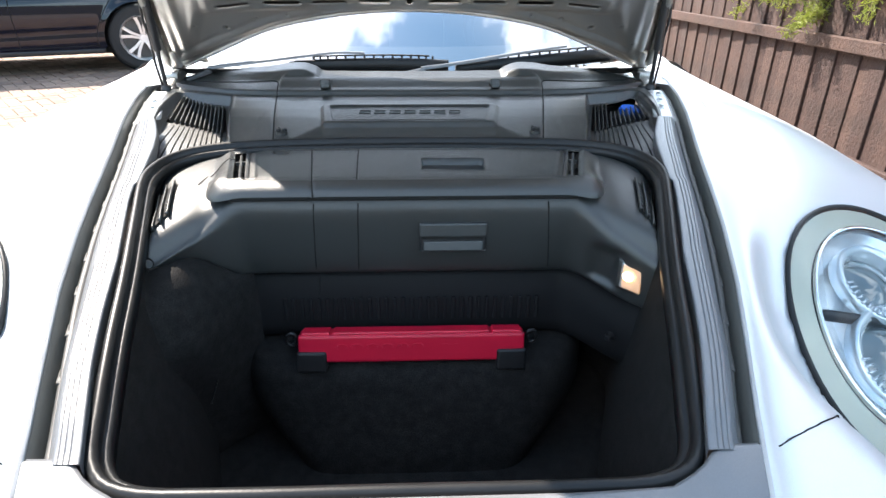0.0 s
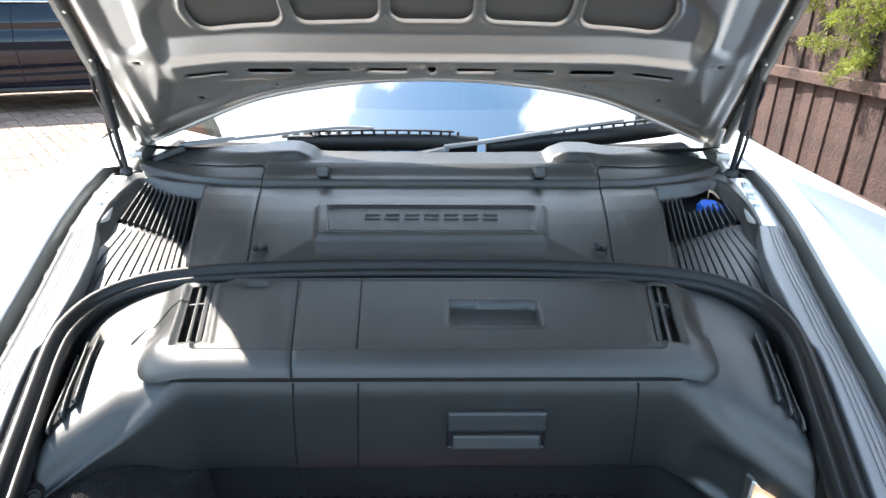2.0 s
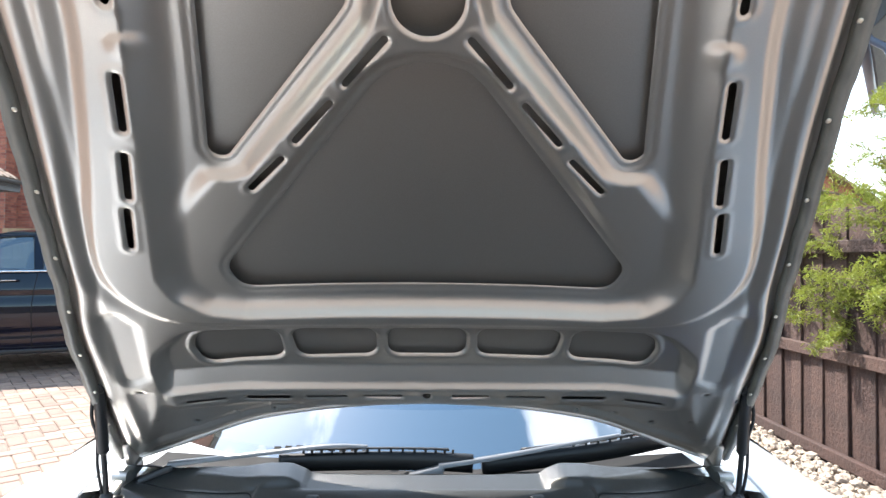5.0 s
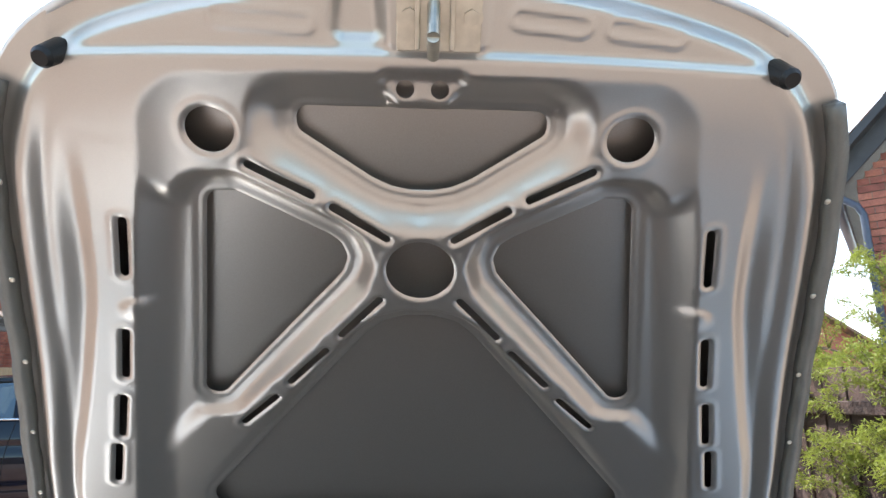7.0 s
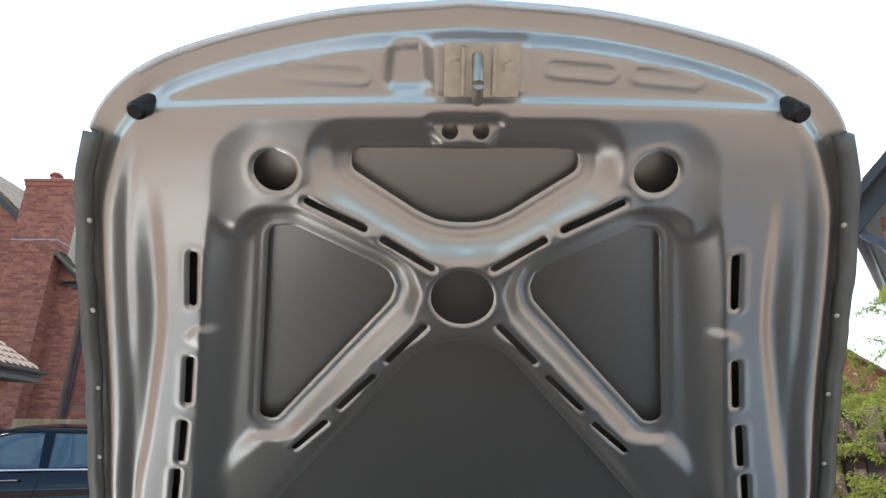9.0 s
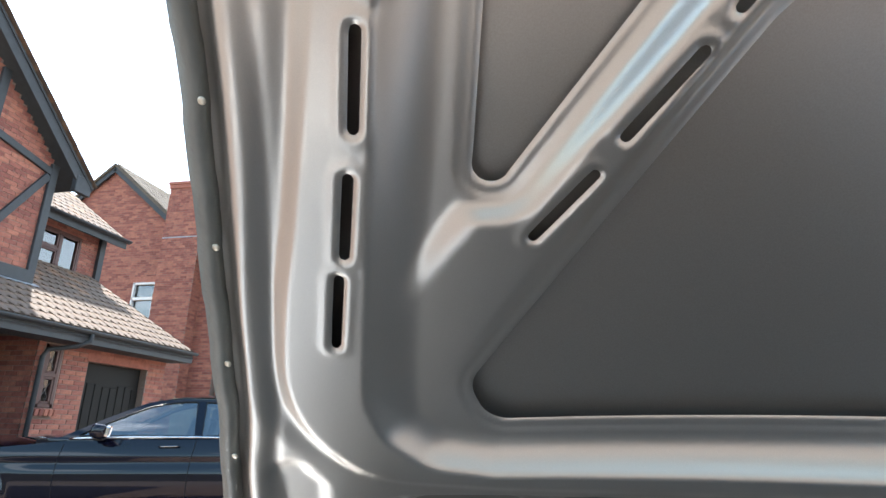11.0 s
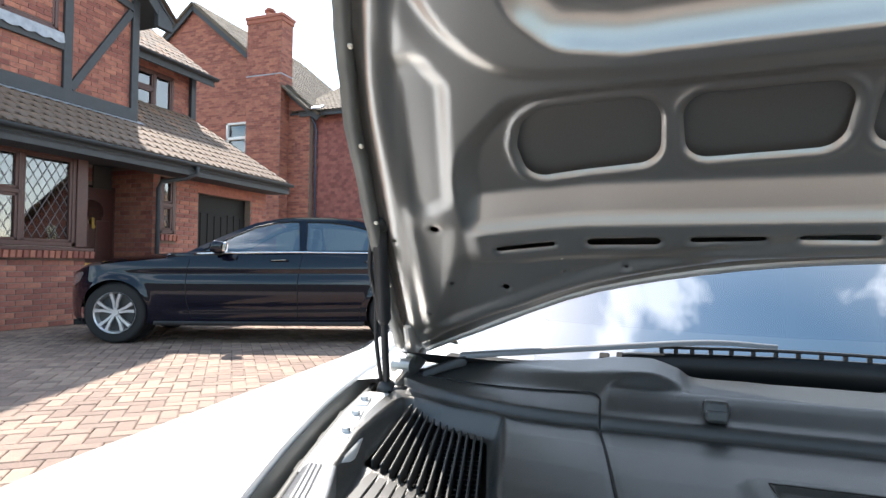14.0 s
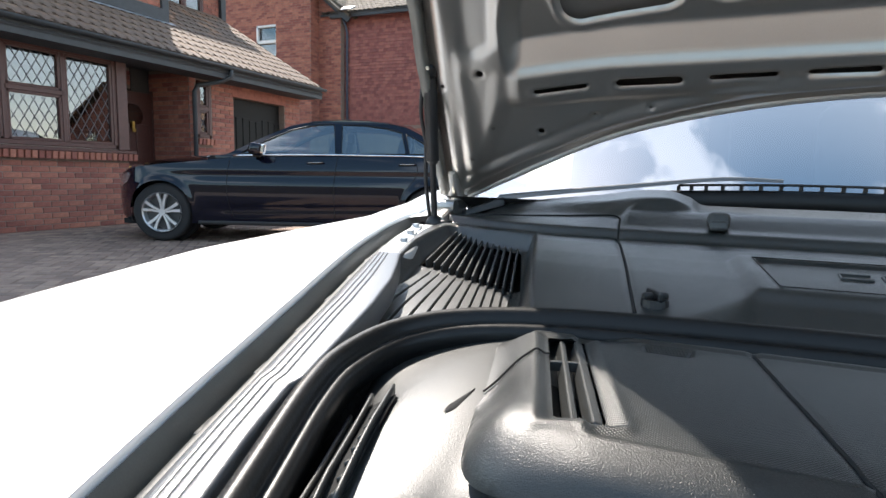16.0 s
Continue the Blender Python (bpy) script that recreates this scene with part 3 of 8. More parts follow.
# wings, gutters and side trims
for s, side in ((1, "right"), (-1, "left")):
    ys = np.concatenate([np.linspace(0.16, 0.72, 80), np.linspace(0.735, 1.62, 40)])
    rows = []
    for y in ys:
        g, d = shut(y), deck(min(y, 1.3)) + 0.10 * max(0, y - 1.3)
        crest = float(np.interp(y, (0.16, 0.42, 0.55, 0.68, 0.92, 1.1, 1.4, 1.7), (0.585, 0.672, 0.702, 0.728, 0.752, 0.760, 0.772, 0.79)))
        out = float(np.interp(y, (0.2, 0.5, 0.9, 1.4), (0.80, 0.87, 0.90, 0.90)))
        ctl = [(g - 0.005, d - 0.008), (g - 0.003, d + 0.003), (g, d + 0.008), (g + 0.004, d + 0.0095), (g + 0.03, d + 0.016), (g * 0.55 + 0.63 * 0.45, (d + crest) / 2 + 0.008), (0.625, crest), (0.70, crest - 0.012),
               (0.78, crest - 0.05), (out - 0.04, crest - 0.12), (out - 0.005, crest - 0.24), (out, crest - 0.36), (out - 0.02, crest - 0.5)]
        rows.append([(s * q[0], q[1], q[2]) for q in (to_lamp((x, y, z)) for x, z in curve(ctl, 90))])
    put("front_wing", mesh_of("front_wing", *loft(rows), M["silver"]), car, "silver painted front wing")
    # joint between wing and bumper, from the lid's edge to the headlamp
    joint = []
    for x in np.linspace(0.334, 0.412, 16):
        r = rows[int(np.argmin(np.abs(ys - (0.252 + 0.40 * (x - 0.334)))))]
        q = min(r, key=lambda p: abs(abs(p[0]) - x))
        joint.append((s * x, 0.252 + 0.40 * (x - 0.334), q[2] + 0.0004))
    tube("wing_joint", joint, 0.0008, M["gap"], car, n=6, label="thin joint between wing and bumper")
    rows = []
    ys = np.linspace(0.10, 1.30, 64)
    for y in ys:
        g, d = shut(y), deck(y)
        rows.append([(s * x, y, z) for x, z in curve([(g - 0.034, d - 0.001), (g - 0.029, d - 0.012), (g - 0.020, d - 0.018), (g - 0.013, d - 0.017), (g - 0.009, d - 0.008), (g - 0.006, d + 0.000), (g - 0.0035, d + 0.005)], 18)])
    put("gutter", mesh_of("gutter", *loft(rows), M["gutter"]), car, "grey painted rain gutter beside the lid")
    # foam weather strip in the gutter
    tube("weather_strip", [(s * (shut(y) - 0.020), y, deck(y) - 0.008) for y in np.linspace(0.14, 1.22, 50)], 0.0050, M["weather"], car, label="grey foam weather strip")
    # lugs along the strip
    for y in np.arange(0.36, 1.15, 0.062):
        bm = bmesh.new()
        box(bm, (s * (shut(y) - 0.017), y, deck(y) - 0.0085), (0.007, 0.026, 0.007), pose(0, 0, 0, 0, 0, -s * 20), 0.0025)
        part("strip_lug", bm, M["weather"], car, "moulded lug of the weather strip")
    # grooved side trim
    rows = []
    for y in np.linspace(0.256, 0.956, 76):
        b, d = shut(y) - 0.021 - 0.006 * float(sst(0.34, 0.48, y)), deck(y)
        a = min(rim(y) + 0.0115, b - 0.030)
        if y > 0.70:
            a = float(np.interp(y, (0.70, 0.73, 0.762, 0.817, 0.876, 0.920, 0.961), (0.394, 0.3995, 0.405, 0.4155, 0.4315, 0.449, 0.467)))
        d -= 0.0035 * float(sst(0.30, 0.262, y))
        mid, pitch = a + (0.46 + 0.10 * float(sst(0.66, 0.80, y))) * (b - a) - 0.001 * float(sst(0.85, 0.95, y)), 0.0050 - 0.0006 * float(sst(0.85, 0.95, y))
        cs = [(a, d - 0.012), (a, d + 0.0060), (a, d + 0.0085), (a + 0.0005, d + 0.0092), (a + 0.0013, d + 0.0096), (a + 0.003, d + 0.0098)]
        for k in (-1, 0, 1):
            q = mid + pitch * k
            cs += [(q - 0.0014, d + 0.0099), (q - 0.0006, d + 0.0098), (q - 0.0004, d + 0.0096), (q, d + 0.0088), (q + 0.0004, d + 0.0096), (q + 0.0006, d + 0.0098), (q + 0.0014, d + 0.0099)]
        w = b - cs[-1][0]
        cs += [(b - 0.78 * w, d + 0.0094), (b - 0.70 * w, d + 0.0088), (b - 0.12 * w, d + 0.0040), (b, d + 0.0020), (b, d - 0.016)]
        rows.append([(s * x, y, z) for x, z in cs])
    put("side_trim", mesh_of("side_trim", *loft(rows), M["trim"]), car, "grey plastic sill trim with three grooves")
    # painted ledge behind the trim, up to the hinge
    rows = []
    for y in np.linspace(0.958, 1.17, 24):
        b, d = shut(y) - 0.021, deck(y)
        a = b - 0.040 + 0.010 * float(sst(1.02, 0.96, y))
        rows.append([(s * x, y, z) for x, z in ((a, d - 0.016), (a, d - 0.003), (a + 0.002, d - 0.001), (a + 0.012, d + 0.0005), (b - 0.010, d + 0.0005), (b - 0.002, d - 0.001), (b, d - 0.012))])
    put("hinge_ledge", mesh_of("hinge_ledge", *loft(rows), M["silver"]), car, "silver painted ledge in front of the hinge")
    # front corner piece and bracket
    bm = bmesh.new()
    box(bm, (s * 0.322, 0.236, 0.590), (0.016, 0.080, 0.024), pose(0, 0, 0, 14, 0, -s * 20), 0.004)
    part("corner_bracket", bm, M["black"], car, "black plastic corner bracket")

# front panel round the latch, and bumper nose
rows = []
for f, drop in ((0, 0.023), (0.02, 0.005), (0.06, 0.003), (0.4, 0.003), (0.75, 0.013), (1.0, 0.048)):
    rr = []
    for x in np.linspace(-0.335, 0.335, 60):
        y0 = float(np.interp(abs(x), (0, 0.15, 0.232, 0.262, 0.285, 0.335), (0.226, 0.226, 0.229, 0.244, 0.266, 0.267)))
        y = y0 + f * (0.10 + 0.05 * (abs(x) / 0.34) ** 2 - y0)
        rr.append((x, y, deck(y) + 0.008 - drop))
    rows.append(rr)
put("latch_panel", mesh_of("latch_panel", *loft(rows), M["trim"]), car, "grey plastic latch panel")
rows = []
for i, a in enumerate(np.linspace(0, 1, 14)):
    z = 0.600 - 0.45 * a
    f = 0.16 * math.sin(math.pi * min(1, a * 1.15) * 0.62)
    rows.append([(0.86 * math.sin(b) , 0.30 - (0.20 + f) * math.cos(b) ** 1.0 + 0.02, z + 0.02 * math.cos(b * 3) * (1 - a)) for b in np.linspace(-1.5, 1.5, 40)])
put("front_bumper", mesh_of("front_bumper", *loft(rows), M["silver"]), car, "silver painted front bumper")

# rubber seal round the opening
half = curve([(0, 0.238), (0.15, 0.238), (0.232, 0.242), (0.268, 0.266), (0.286, 0.325), (0.302, 0.390), (0.330, 0.50), (0.368, 0.63), (0.390, 0.705), (0.396, 0.748), (0.386, 0.795), (0.352, 0.830), (0.29, 0.850), (0.20, 0.860), (0.10, 0.865), (0, 0.866)], 60)
loop = [(x, y) for x, y in half] + [(-x, y) for x, y in half[-2:0:-1]]
prof = [(-0.013, -0.020), (-0.013, -0.010), (-0.0115, -0.005), (-0.008, -0.0035), (-0.0055, -0.0045), (-0.0045, -0.001), (-0.0025, 0.0045), (0.002, 0.0065), (0.0065, 0.0045), (0.0085, 0.0), (0.0075, -0.005), (0.0095, -0.008), (0.0095, -0.018)]
put("opening_seal", mesh_of("opening_seal", *sweep([(x, y, deck(y) + 0.004 - 0.012 * float(sst(0.42, 0.25, y)) - 0.003 * float(sst(0.68, 0.84, y))) for x, y in loop], prof, True), M["rubber"]), car, "thick black rubber seal round the opening")

# carpeted tub below the seal
rows = []
for k, (z, inset) in enumerate(((-0.014, 0.004), (-0.03, 0.006), (-0.06, 0.012), (-0.12, 0.02), (-0.22, 0.035), (-0.36, 0.05))):
    rr = []
    for x, y in loop + loop[:1]:
        d = math.hypot(x, y - 0.55)
        f = (d - inset) / d
        rr.append((x * f, 0.55 + (y - 0.55) * f, deck(y) + z if k < 3 else deck(y) * 0.4 + 0.6 * 0.64 + z))
    rows.append(rr)
put("carpet_tub", mesh_of("carpet_tub", *loft(rows), M["carpet"]), car, "black carpet lining of the deep compartment")
bm = bmesh.new()
box(bm, (0, 0.55, 0.25), (0.86, 0.66, 0.02), None, 0.004)
part("tub_floor", bm, M["carpet"], car, "black carpeted floor")


# storage console at the back of the compartment
def ridge_y(a):
    """How far forward the console's front reaches: its wings come forward along the seal."""
    return max(0.664 - 0.125 * float(sst(0.235, 0.395, a)), float(np.interp(a, (0.30, 0.33, 0.345, 0.368, 0.392), (0.40, 0.520, 0.562, 0.634, 0.716))))


def ridge_z(a):
    """Height of the rounded ridge between the wing's sloping top and its front."""
    return 0.700 - 0.040 * float(sst(0.235, 0.30, a)) - 0.026 * float(sst(0.28, 0.36, a))


def lip_z(x):
    """Lower edge of the plastic, lower on the lamp's side."""
    a = abs(x)
    return 0.570 - 0.018 * float(sst(0.24, 0.33, a)) if x > 0 else 0.570 + 0.060 * float(sst(0.25, 0.318, a))


xs = np.linspace(-0.392, 0.392, 210)
rows = []
for x in xs:
    a = abs(x)
    yr, zr, low, zb = ridge_y(a), ridge_z(a), lip_z(x), 0.714 - 0.012 * float(sst(0.30, 0.40, a))
    lip = 1 - 0.75 * float(sst(0.25, 0.29, -x))
    h = zr - low
    ctl = [(0.875, zb - 0.010), (0.858, zb - 0.001), (0.80, zb - 0.001), (0.415 + 0.5 * yr, zb - 0.18 * (zb - zr)), (yr + 0.036, zr + 0.40 * (zb - zr) + 0.004), (yr + 0.012, zr + 0.004), (yr + 0.002, zr - 0.09 * h), (yr, zr - 0.24 * h),
           (yr + 0.004, zr - 0.58 * h), (yr + 0.009, zr - 0.84 * h), (yr + 0.016, low + 0.003), (yr + 0.016 + 0.016 * lip, low - 0.001), (yr + 0.016 + 0.021 * lip, low - 0.010), (yr + 0.030, low - 0.032), (yr + 0.024, 0.50), (yr + 0.021, 0.452)]
    line = []
    for y, z in curve(ctl, 91):
        # niche beside the luggage lamp
        y += 0.016 * float(sst(0.262, 0.292, x) * sst(0.312, 0.304, x) * sst(0.562, 0.580, z) * sst(0.640, 0.618, z)) if y < 0.70 else 0.0
        line.append((x, y, z))
    rows.append(line)
put("storage_console", mesh_of("storage_console", *loft([r[:68] for r in rows]), M["plastic"]), car, "charcoal plastic storage console with two drawers")
# wall below the console: plain in the middle, with a tongue that hangs down under the lamp
wall_rows = []
for r in rows:
    x = r[0][0]
    if not -0.30 < x < 0.372:
        continue
    foot = 0.452 - 0.010 * float(sst(0.24, 0.32, x)) + 0.075 * float(sst(0.335, 0.372, x))
    wall_rows.append([q for q in r[67:] if q[2] > foot + 0.002] + [(x, r[-1][1], foot), (x, r[-1][1] + 0.012, foot - 0.004)])
short = min(len(r) for r in wall_rows)
wall_rows = [[r[int(round(i * (len(r) - 1) / (short - 1)))] for i in range(short)] for r in wall_rows]
put("back_wall", mesh_of("back_wall", *loft(wall_rows), M["dark_wall"]), car, "dark plastic wall under the console")
# carpet that bulges out below the console's other wing
cheek = []
for x in np.linspace(-0.386, -0.240, 46):
    yr, low, e = ridge_y(-x), lip_z(x), float(sst(0.240, 0.288, -x))
    cheek.append([(x, y, z) for y, z in curve([(yr + 0.020, low + 0.004), (yr + 0.014 - 0.026 * e, low + 0.004), (yr + 0.016 - 0.062 * e, low + 0.001), (yr + 0.018 - 0.096 * e, low - 0.008), (yr + 0.020 - 0.118 * e, low - 0.032), (yr + 0.022 - 0.118 * e, 0.530), (yr + 0.022 - 0.070 * e, 0.455), (yr + 0.02 - 0.030 * e, 0.38), (yr + 0.02, 0.27)], 44)])
put("carpet_cheek", mesh_of("carpet_cheek", *loft(cheek), M["carpet"]), car, "black carpet bulging below the console")


con_lines = [([-q[1] for q in r[:44]], [q[2] for q in r[:44]]) for r in rows]
def con_z(x, y):
    """Height of the console's upper face."""
    k = min(max(int(np.searchsorted(xs, x)), 1), len(xs) - 1)
    za, zb = [float(np.interp(-y, *con_lines[i])) for i in (k - 1, k)]
    return za + (zb - za) * (x - xs[k - 1]) / (xs[k] - xs[k - 1])


# stowage lid on top, a pressed panel with rounded shoulders
def pad_sdf(x, y):
    return psdf(x, y, [(-0.286, 0.657), (0.286, 0.657), (0.333, 0.852), (-0.333, 0.852)], 0.034)
def slot_box(x, y, w, l):
    """Distance to the air slot's rectangle, turned a little."""
    a, b = np.abs(x) - 0.257, y - 0.756
    c, s = math.cos(radians(14)), math.sin(radians(14))
    return np.maximum(np.abs(c * a - s * b) - w, np.abs(s * a + c * b) - l)
def lid_field(x, y):
    """Outline of the woven inner field."""
    return psdf(x, y, [(-0.236, 0.681), (0.234, 0.681), (0.270, 0.834), (-0.270, 0.834)], 0.006)
def top_keep(x, y):
    return np.maximum(pad_sdf(x, y), -slot_box(x, y, 0.0115, 0.0635))
def top_h(x, y):
    d = -pad_sdf(x, y)
    z = 0.7255 - 0.015 * (1 - np.sqrt(np.clip(1 - (1 - np.clip(d / 0.026, 0, 1)) ** 2, 0, 1))) - 0.005 * (1 - sst(0.655, 0.70, y))
    # the shoulders run down into the console's wings
    near = (np.abs(x) > 0.23) & (d < 0.036)
    low = np.array(z)
    low[near] = [con_z(float(p), float(q)) - 0.0005 for p, q in zip(np.asarray(x)[near], np.asarray(y)[near])]
    z = z - 0.009 * sst(0.225, 0.29, np.abs(x) - 0.22 * (y - 0.65)) * (1 - sst(0.0, 0.030, d)) * (1 - 0.6 * sst(0.70, 0.82, y))
    z = z + (low - z) * (1 - sst(-0.002, 0.036, d)) * sst(0.23, 0.26, np.abs(x)) * sst(0.685, 0.745, y)
    z = z - 0.0014 * np.exp(-((x + 0.134 + 0.162 * (y - 0.66)) / 0.0024) ** 2)
    inner = lid_field(x, y)
    z = z - 0.0020 * sst(0.001, -0.001, inner) + 0.0007 * np.exp(-((inner - 0.001) / 0.0025) ** 2)
    z = z - 0.0014 * np.exp(-((x + 0.073 + 0.078 * (y - 0.681)) / 0.0024) ** 2) * (y > 0.683) * (y < 0.845)
    hn = psdf(x, y, [(0.020, 0.722), (0.118, 0.721), (0.120, 0.779), (0.021, 0.782)], 0.006)
    z = z - 0.010 * sst(0.001, -0.003, hn) - 0.008 * sst(0.73, 0.775, y) * (hn < 0) + 0.0016 * np.exp(-(hn / 0.0025) ** 2)
    tab = psdf(x, y, [(-0.224, 0.812), (-0.197, 0.812), (-0.197, 0.828), (-0.224, 0.828)], 0.002)
    z = z - 0.005 * sst(0.001, -0.001, tab)
    sl = slot_box(x, y, 0.0120, 0.064)
    return z + 0.0012 * np.exp(-((sl - 0.0075) / 0.0025) ** 2) - 0.0022 * sst(0.0065, 0.001, sl)
field_mesh("console_lid", M["plastic_lid"], car, (-0.350, 0.350, 0.640, 0.856, 0.0022, top_keep, top_h), label="grained flat lid of the storage console", second=(M["weave"], lambda x, y: np.maximum(lid_field(x, y) + 0.002, 0.006 - psdf(x, y, [(0.020, 0.722), (0.118, 0.721), (0.120, 0.779), (0.021, 0.782)], 0.006))))
# air slots in the lid
for s in (-1, 1):
    m = pose(s * 0.257, 0.756, 0.7085, 0, 0, -s * 14)
    bm = bmesh.new()
    box(bm, (0, 0, 0), (0.025, 0.130, 0.004), m, 0.0008)
    fr = part("slot_frame", bm, M["gap"], car, "narrow louvred air slot")
    for k, wd in ((-0.0035, 0.0036), (0.0065, 0.0052)):
        bm = bmesh.new()
        box(bm, (0, 0, 0), (wd, 0.126, 0.012), m @ pose(-s * k, 0, 0.0075, 0, -s * 14, 0), 0.0010)
        part("slat", bm, M["plastic"], fr)
    bm = bmesh.new()
    box(bm, (0, 0, 0), (0.022, 0.0026, 0.006), m @ pose(0, 0.022, 0.010), 0.0006)
    part("cross_rib", bm, M["plastic"], fr)
# thin dark curved line on the lid beside the slot
tube("loose_thread", [(x, y, float(top_h(np.array([x]), np.array([y]))[0]) + 0.0014) for x, y in curve([(-0.303, 0.744), (-0.294, 0.762), (-0.284, 0.773), (-0.274, 0.778)], 20)], 0.0007, M["gap"], car, n=6, label="thin dark curved line on the lid")
# shadow line below the lid and the joints of the drawers
bm = bmesh.new()
box(bm, (-0.002, 0.6630, 0.7015), (0.50, 0.007, 0.008), None, 0.003)
part("finger_groove", bm, M["gap"], car, "long shadow groove under the console lid")
def face_y(x, z):
    """Front of the console at a height."""
    r = rows[int(np.argmin(np.abs(xs - x)))][36:68]
    return float(np.interp(-z, [-q[2] for q in r], [q[1] for q in r]))
for xt, xb, zb in ((-0.135, -0.142, 0.582), (-0.071, -0.077, 0.580), (0.206, 0.215, 0.582)):
    tube("panel_gap", [(xt + (xb - xt) * f, face_y(xt, 0.692 + (zb - 0.692) * f) + 0.0002, 0.692 + (zb - 0.692) * f) for f in np.linspace(0, 1, 14)], 0.0011, M["gap"], car, n=6)
tube("panel_gap", [(-0.143, 0.696, 0.555), (-0.1435, 0.690, 0.51), (-0.144, 0.6855, 0.455)], 0.0010, M["gap"], car, n=6)
# drawer handle: a shaded cup below a rim, and a grip bar
bm = bmesh.new()
box(bm, (0.067, 0.6665, 0.640), (0.100, 0.008, 0.050), pose(0, 0, 0, -5), 0.005, 3)
cup = part("drawer_handle", bm, M["black"], car, "recessed black grip of the drawer")
bm = bmesh.new()
box(bm, (0.067, 0.6600, 0.6515), (0.100, 0.008, 0.022), pose(0, 0, 0, -6), 0.003, 3)
part("grip_top", bm, M["plastic"], cup)
bm = bmesh.new()
box(bm, (0.067, 0.6600, 0.6255), (0.090, 0.009, 0.017), pose(0, 0, 0, -16), 0.003, 3)
part("grip_bar", bm, M["plastic"], cup)
bm = bmesh.new()
box(bm, (0.067, 0.6635, 0.6160), (0.100, 0.006, 0.0035), pose(0, 0, 0, -5), 0.0015, 2)
part("grip_edge", bm, M["plastic"], cup)


# side louvres of the console wings
for s in (-1, 1):
    def vent(f, g, up):
        """Point of the vent: f across from its inner side, g from front to back."""
        x, y = (0.334 + 0.017 * g) * (1 - f) + (0.350 + 0.034 * g) * f, (0.652 + 0.080 * g) * (1 - f) + (0.606 + 0.106 * g) * f
        return (s * x, y, con_z(s * x, y) + up)
    grid = [[vent(f, g, 0.0030) for f in np.linspace(0, 1, 8)] for g in np.linspace(0, 1, 18)]
    fr = put("side_vent", mesh_of("side_vent", *loft(grid), M["gap"]), car, "slatted air vent in the console wing")
    for k in range(3):
        line = [vent(0.10 + 0.32 * k, g, 0.0065) for g in np.linspace(-0.06, 1.08, 18)]
        put("slat", mesh_of("slat", *sweep(line, [(-0.0011, -0.005), (-0.0011, 0.0012), (0, 0.0018), (0.0011, 0.0012), (0.0011, -0.005)]), M["plastic"]), fr)
        for j in range(8):
            g = 0.07 + 0.115 * j
            put("vent_rib", mesh_of("vent_rib", *sweep([vent(0.10 + 0.32 * k + q, g, 0.0036) for q in (0.02, 0.08, 0.15)], [(-0.0008, -0.002), (-0.0008, 0.0008), (0.0008, 0.0008), (0.0008, -0.002)]), M["plastic"]), fr)
# small slit in the shoulder beside the vent
cut = []
for f in np.linspace(0, 1, 10):
    x, y, w = -0.3160 + 0.007 * f, 0.720 + 0.027 * f, 0.0032 * (1 - f) ** 0.7 * min(1.0, 0.3 + 4 * f) + 0.0002
    cut.append([(x + w * k, y - 0.4 * w * k, con_z(x + w * k, y - 0.4 * w * k) + 0.0009 * (1 - k * k) - 0.0001) for k in (-1, -0.5, 0, 0.5, 1)])
put("slit", mesh_of("slit", *loft(cut), M["gap"]), car, "short dark slit in the console's shoulder")
# ribbed back wall
bm = bmesh.new()
for x in np.arange(-0.200, 0.205, 0.0135):
    box(bm, (x, 0.687, 0.502), (0.0065, 0.006, 0.040), pose(0, 0, 0, -5), 0.002)
part("wall_ribs", bm, M["dark_wall"], car, "row of moulded ribs on the back wall")
bm = bmesh.new()
box(bm, (0.004, 0.672, 0.466), (0.027, 0.016, 0.010), None, 0.003)
box(bm, (0.004, 0.662, 0.462), (0.022, 0.01, 0.004), None, 0.0015)
part("lashing_eye", bm, M["black"], car, "small black lashing eye")
# carpeted step on which the warning triangle rests, narrower towards the floor
step = []
for y, z, w in curve([(0.705, 0.447, 0.300), (0.675, 0.446, 0.296), (0.646, 0.441, 0.291), (0.628, 0.431, 0.288), (0.616, 0.412, 0.286), (0.606, 0.375, 0.280), (0.594, 0.33, 0.258), (0.580, 0.29, 0.226), (0.570, 0.25, 0.200)], 40):
    step.append([(0.004 + w * t, y + 0.085 * abs(t) ** 9, z - 0.020 * abs(t) ** 14) for t in np.linspace(-1, 1, 61)])
put("carpet_ledge", mesh_of("carpet_ledge", *loft(step), M["carpet"]), car, "black carpeted step")
# luggage lamp
lm = pose(0.3205, 0.6075, 0.5985, 0, 0, -49)
bm = bmesh.new()
box(bm, (0, 0, 0), (0.040, 0.012, 0.048), lm, 0.003)
lamp = part("luggage_lamp", bm, M["plastic"], car, "lit luggage lamp with a ribbed lens")
bm = bmesh.new()
box(bm, (0, -0.005, 0), (0.034, 0.006, 0.042), lm, 0.002)
part("lamp_rim", bm, M["lamp_silver"], lamp, "bright lamp rim")
bm = bmesh.new()
box(bm, (0, -0.008, 0), (0.030, 0.005, 0.038), lm, 0.002)
part("lamp_lens", bm, M["amber"], lamp, "warm glowing lens")
for k in range(8):
    bm = bmesh.new()
    box(bm, (0, -0.0108, -0.0158 + 0.0045 * k), (0.024, 0.0008, 0.0012), lm, 0.0003, 1)
    part("lens_rib", bm, M["amber"], lamp)
bm = bmesh.new()
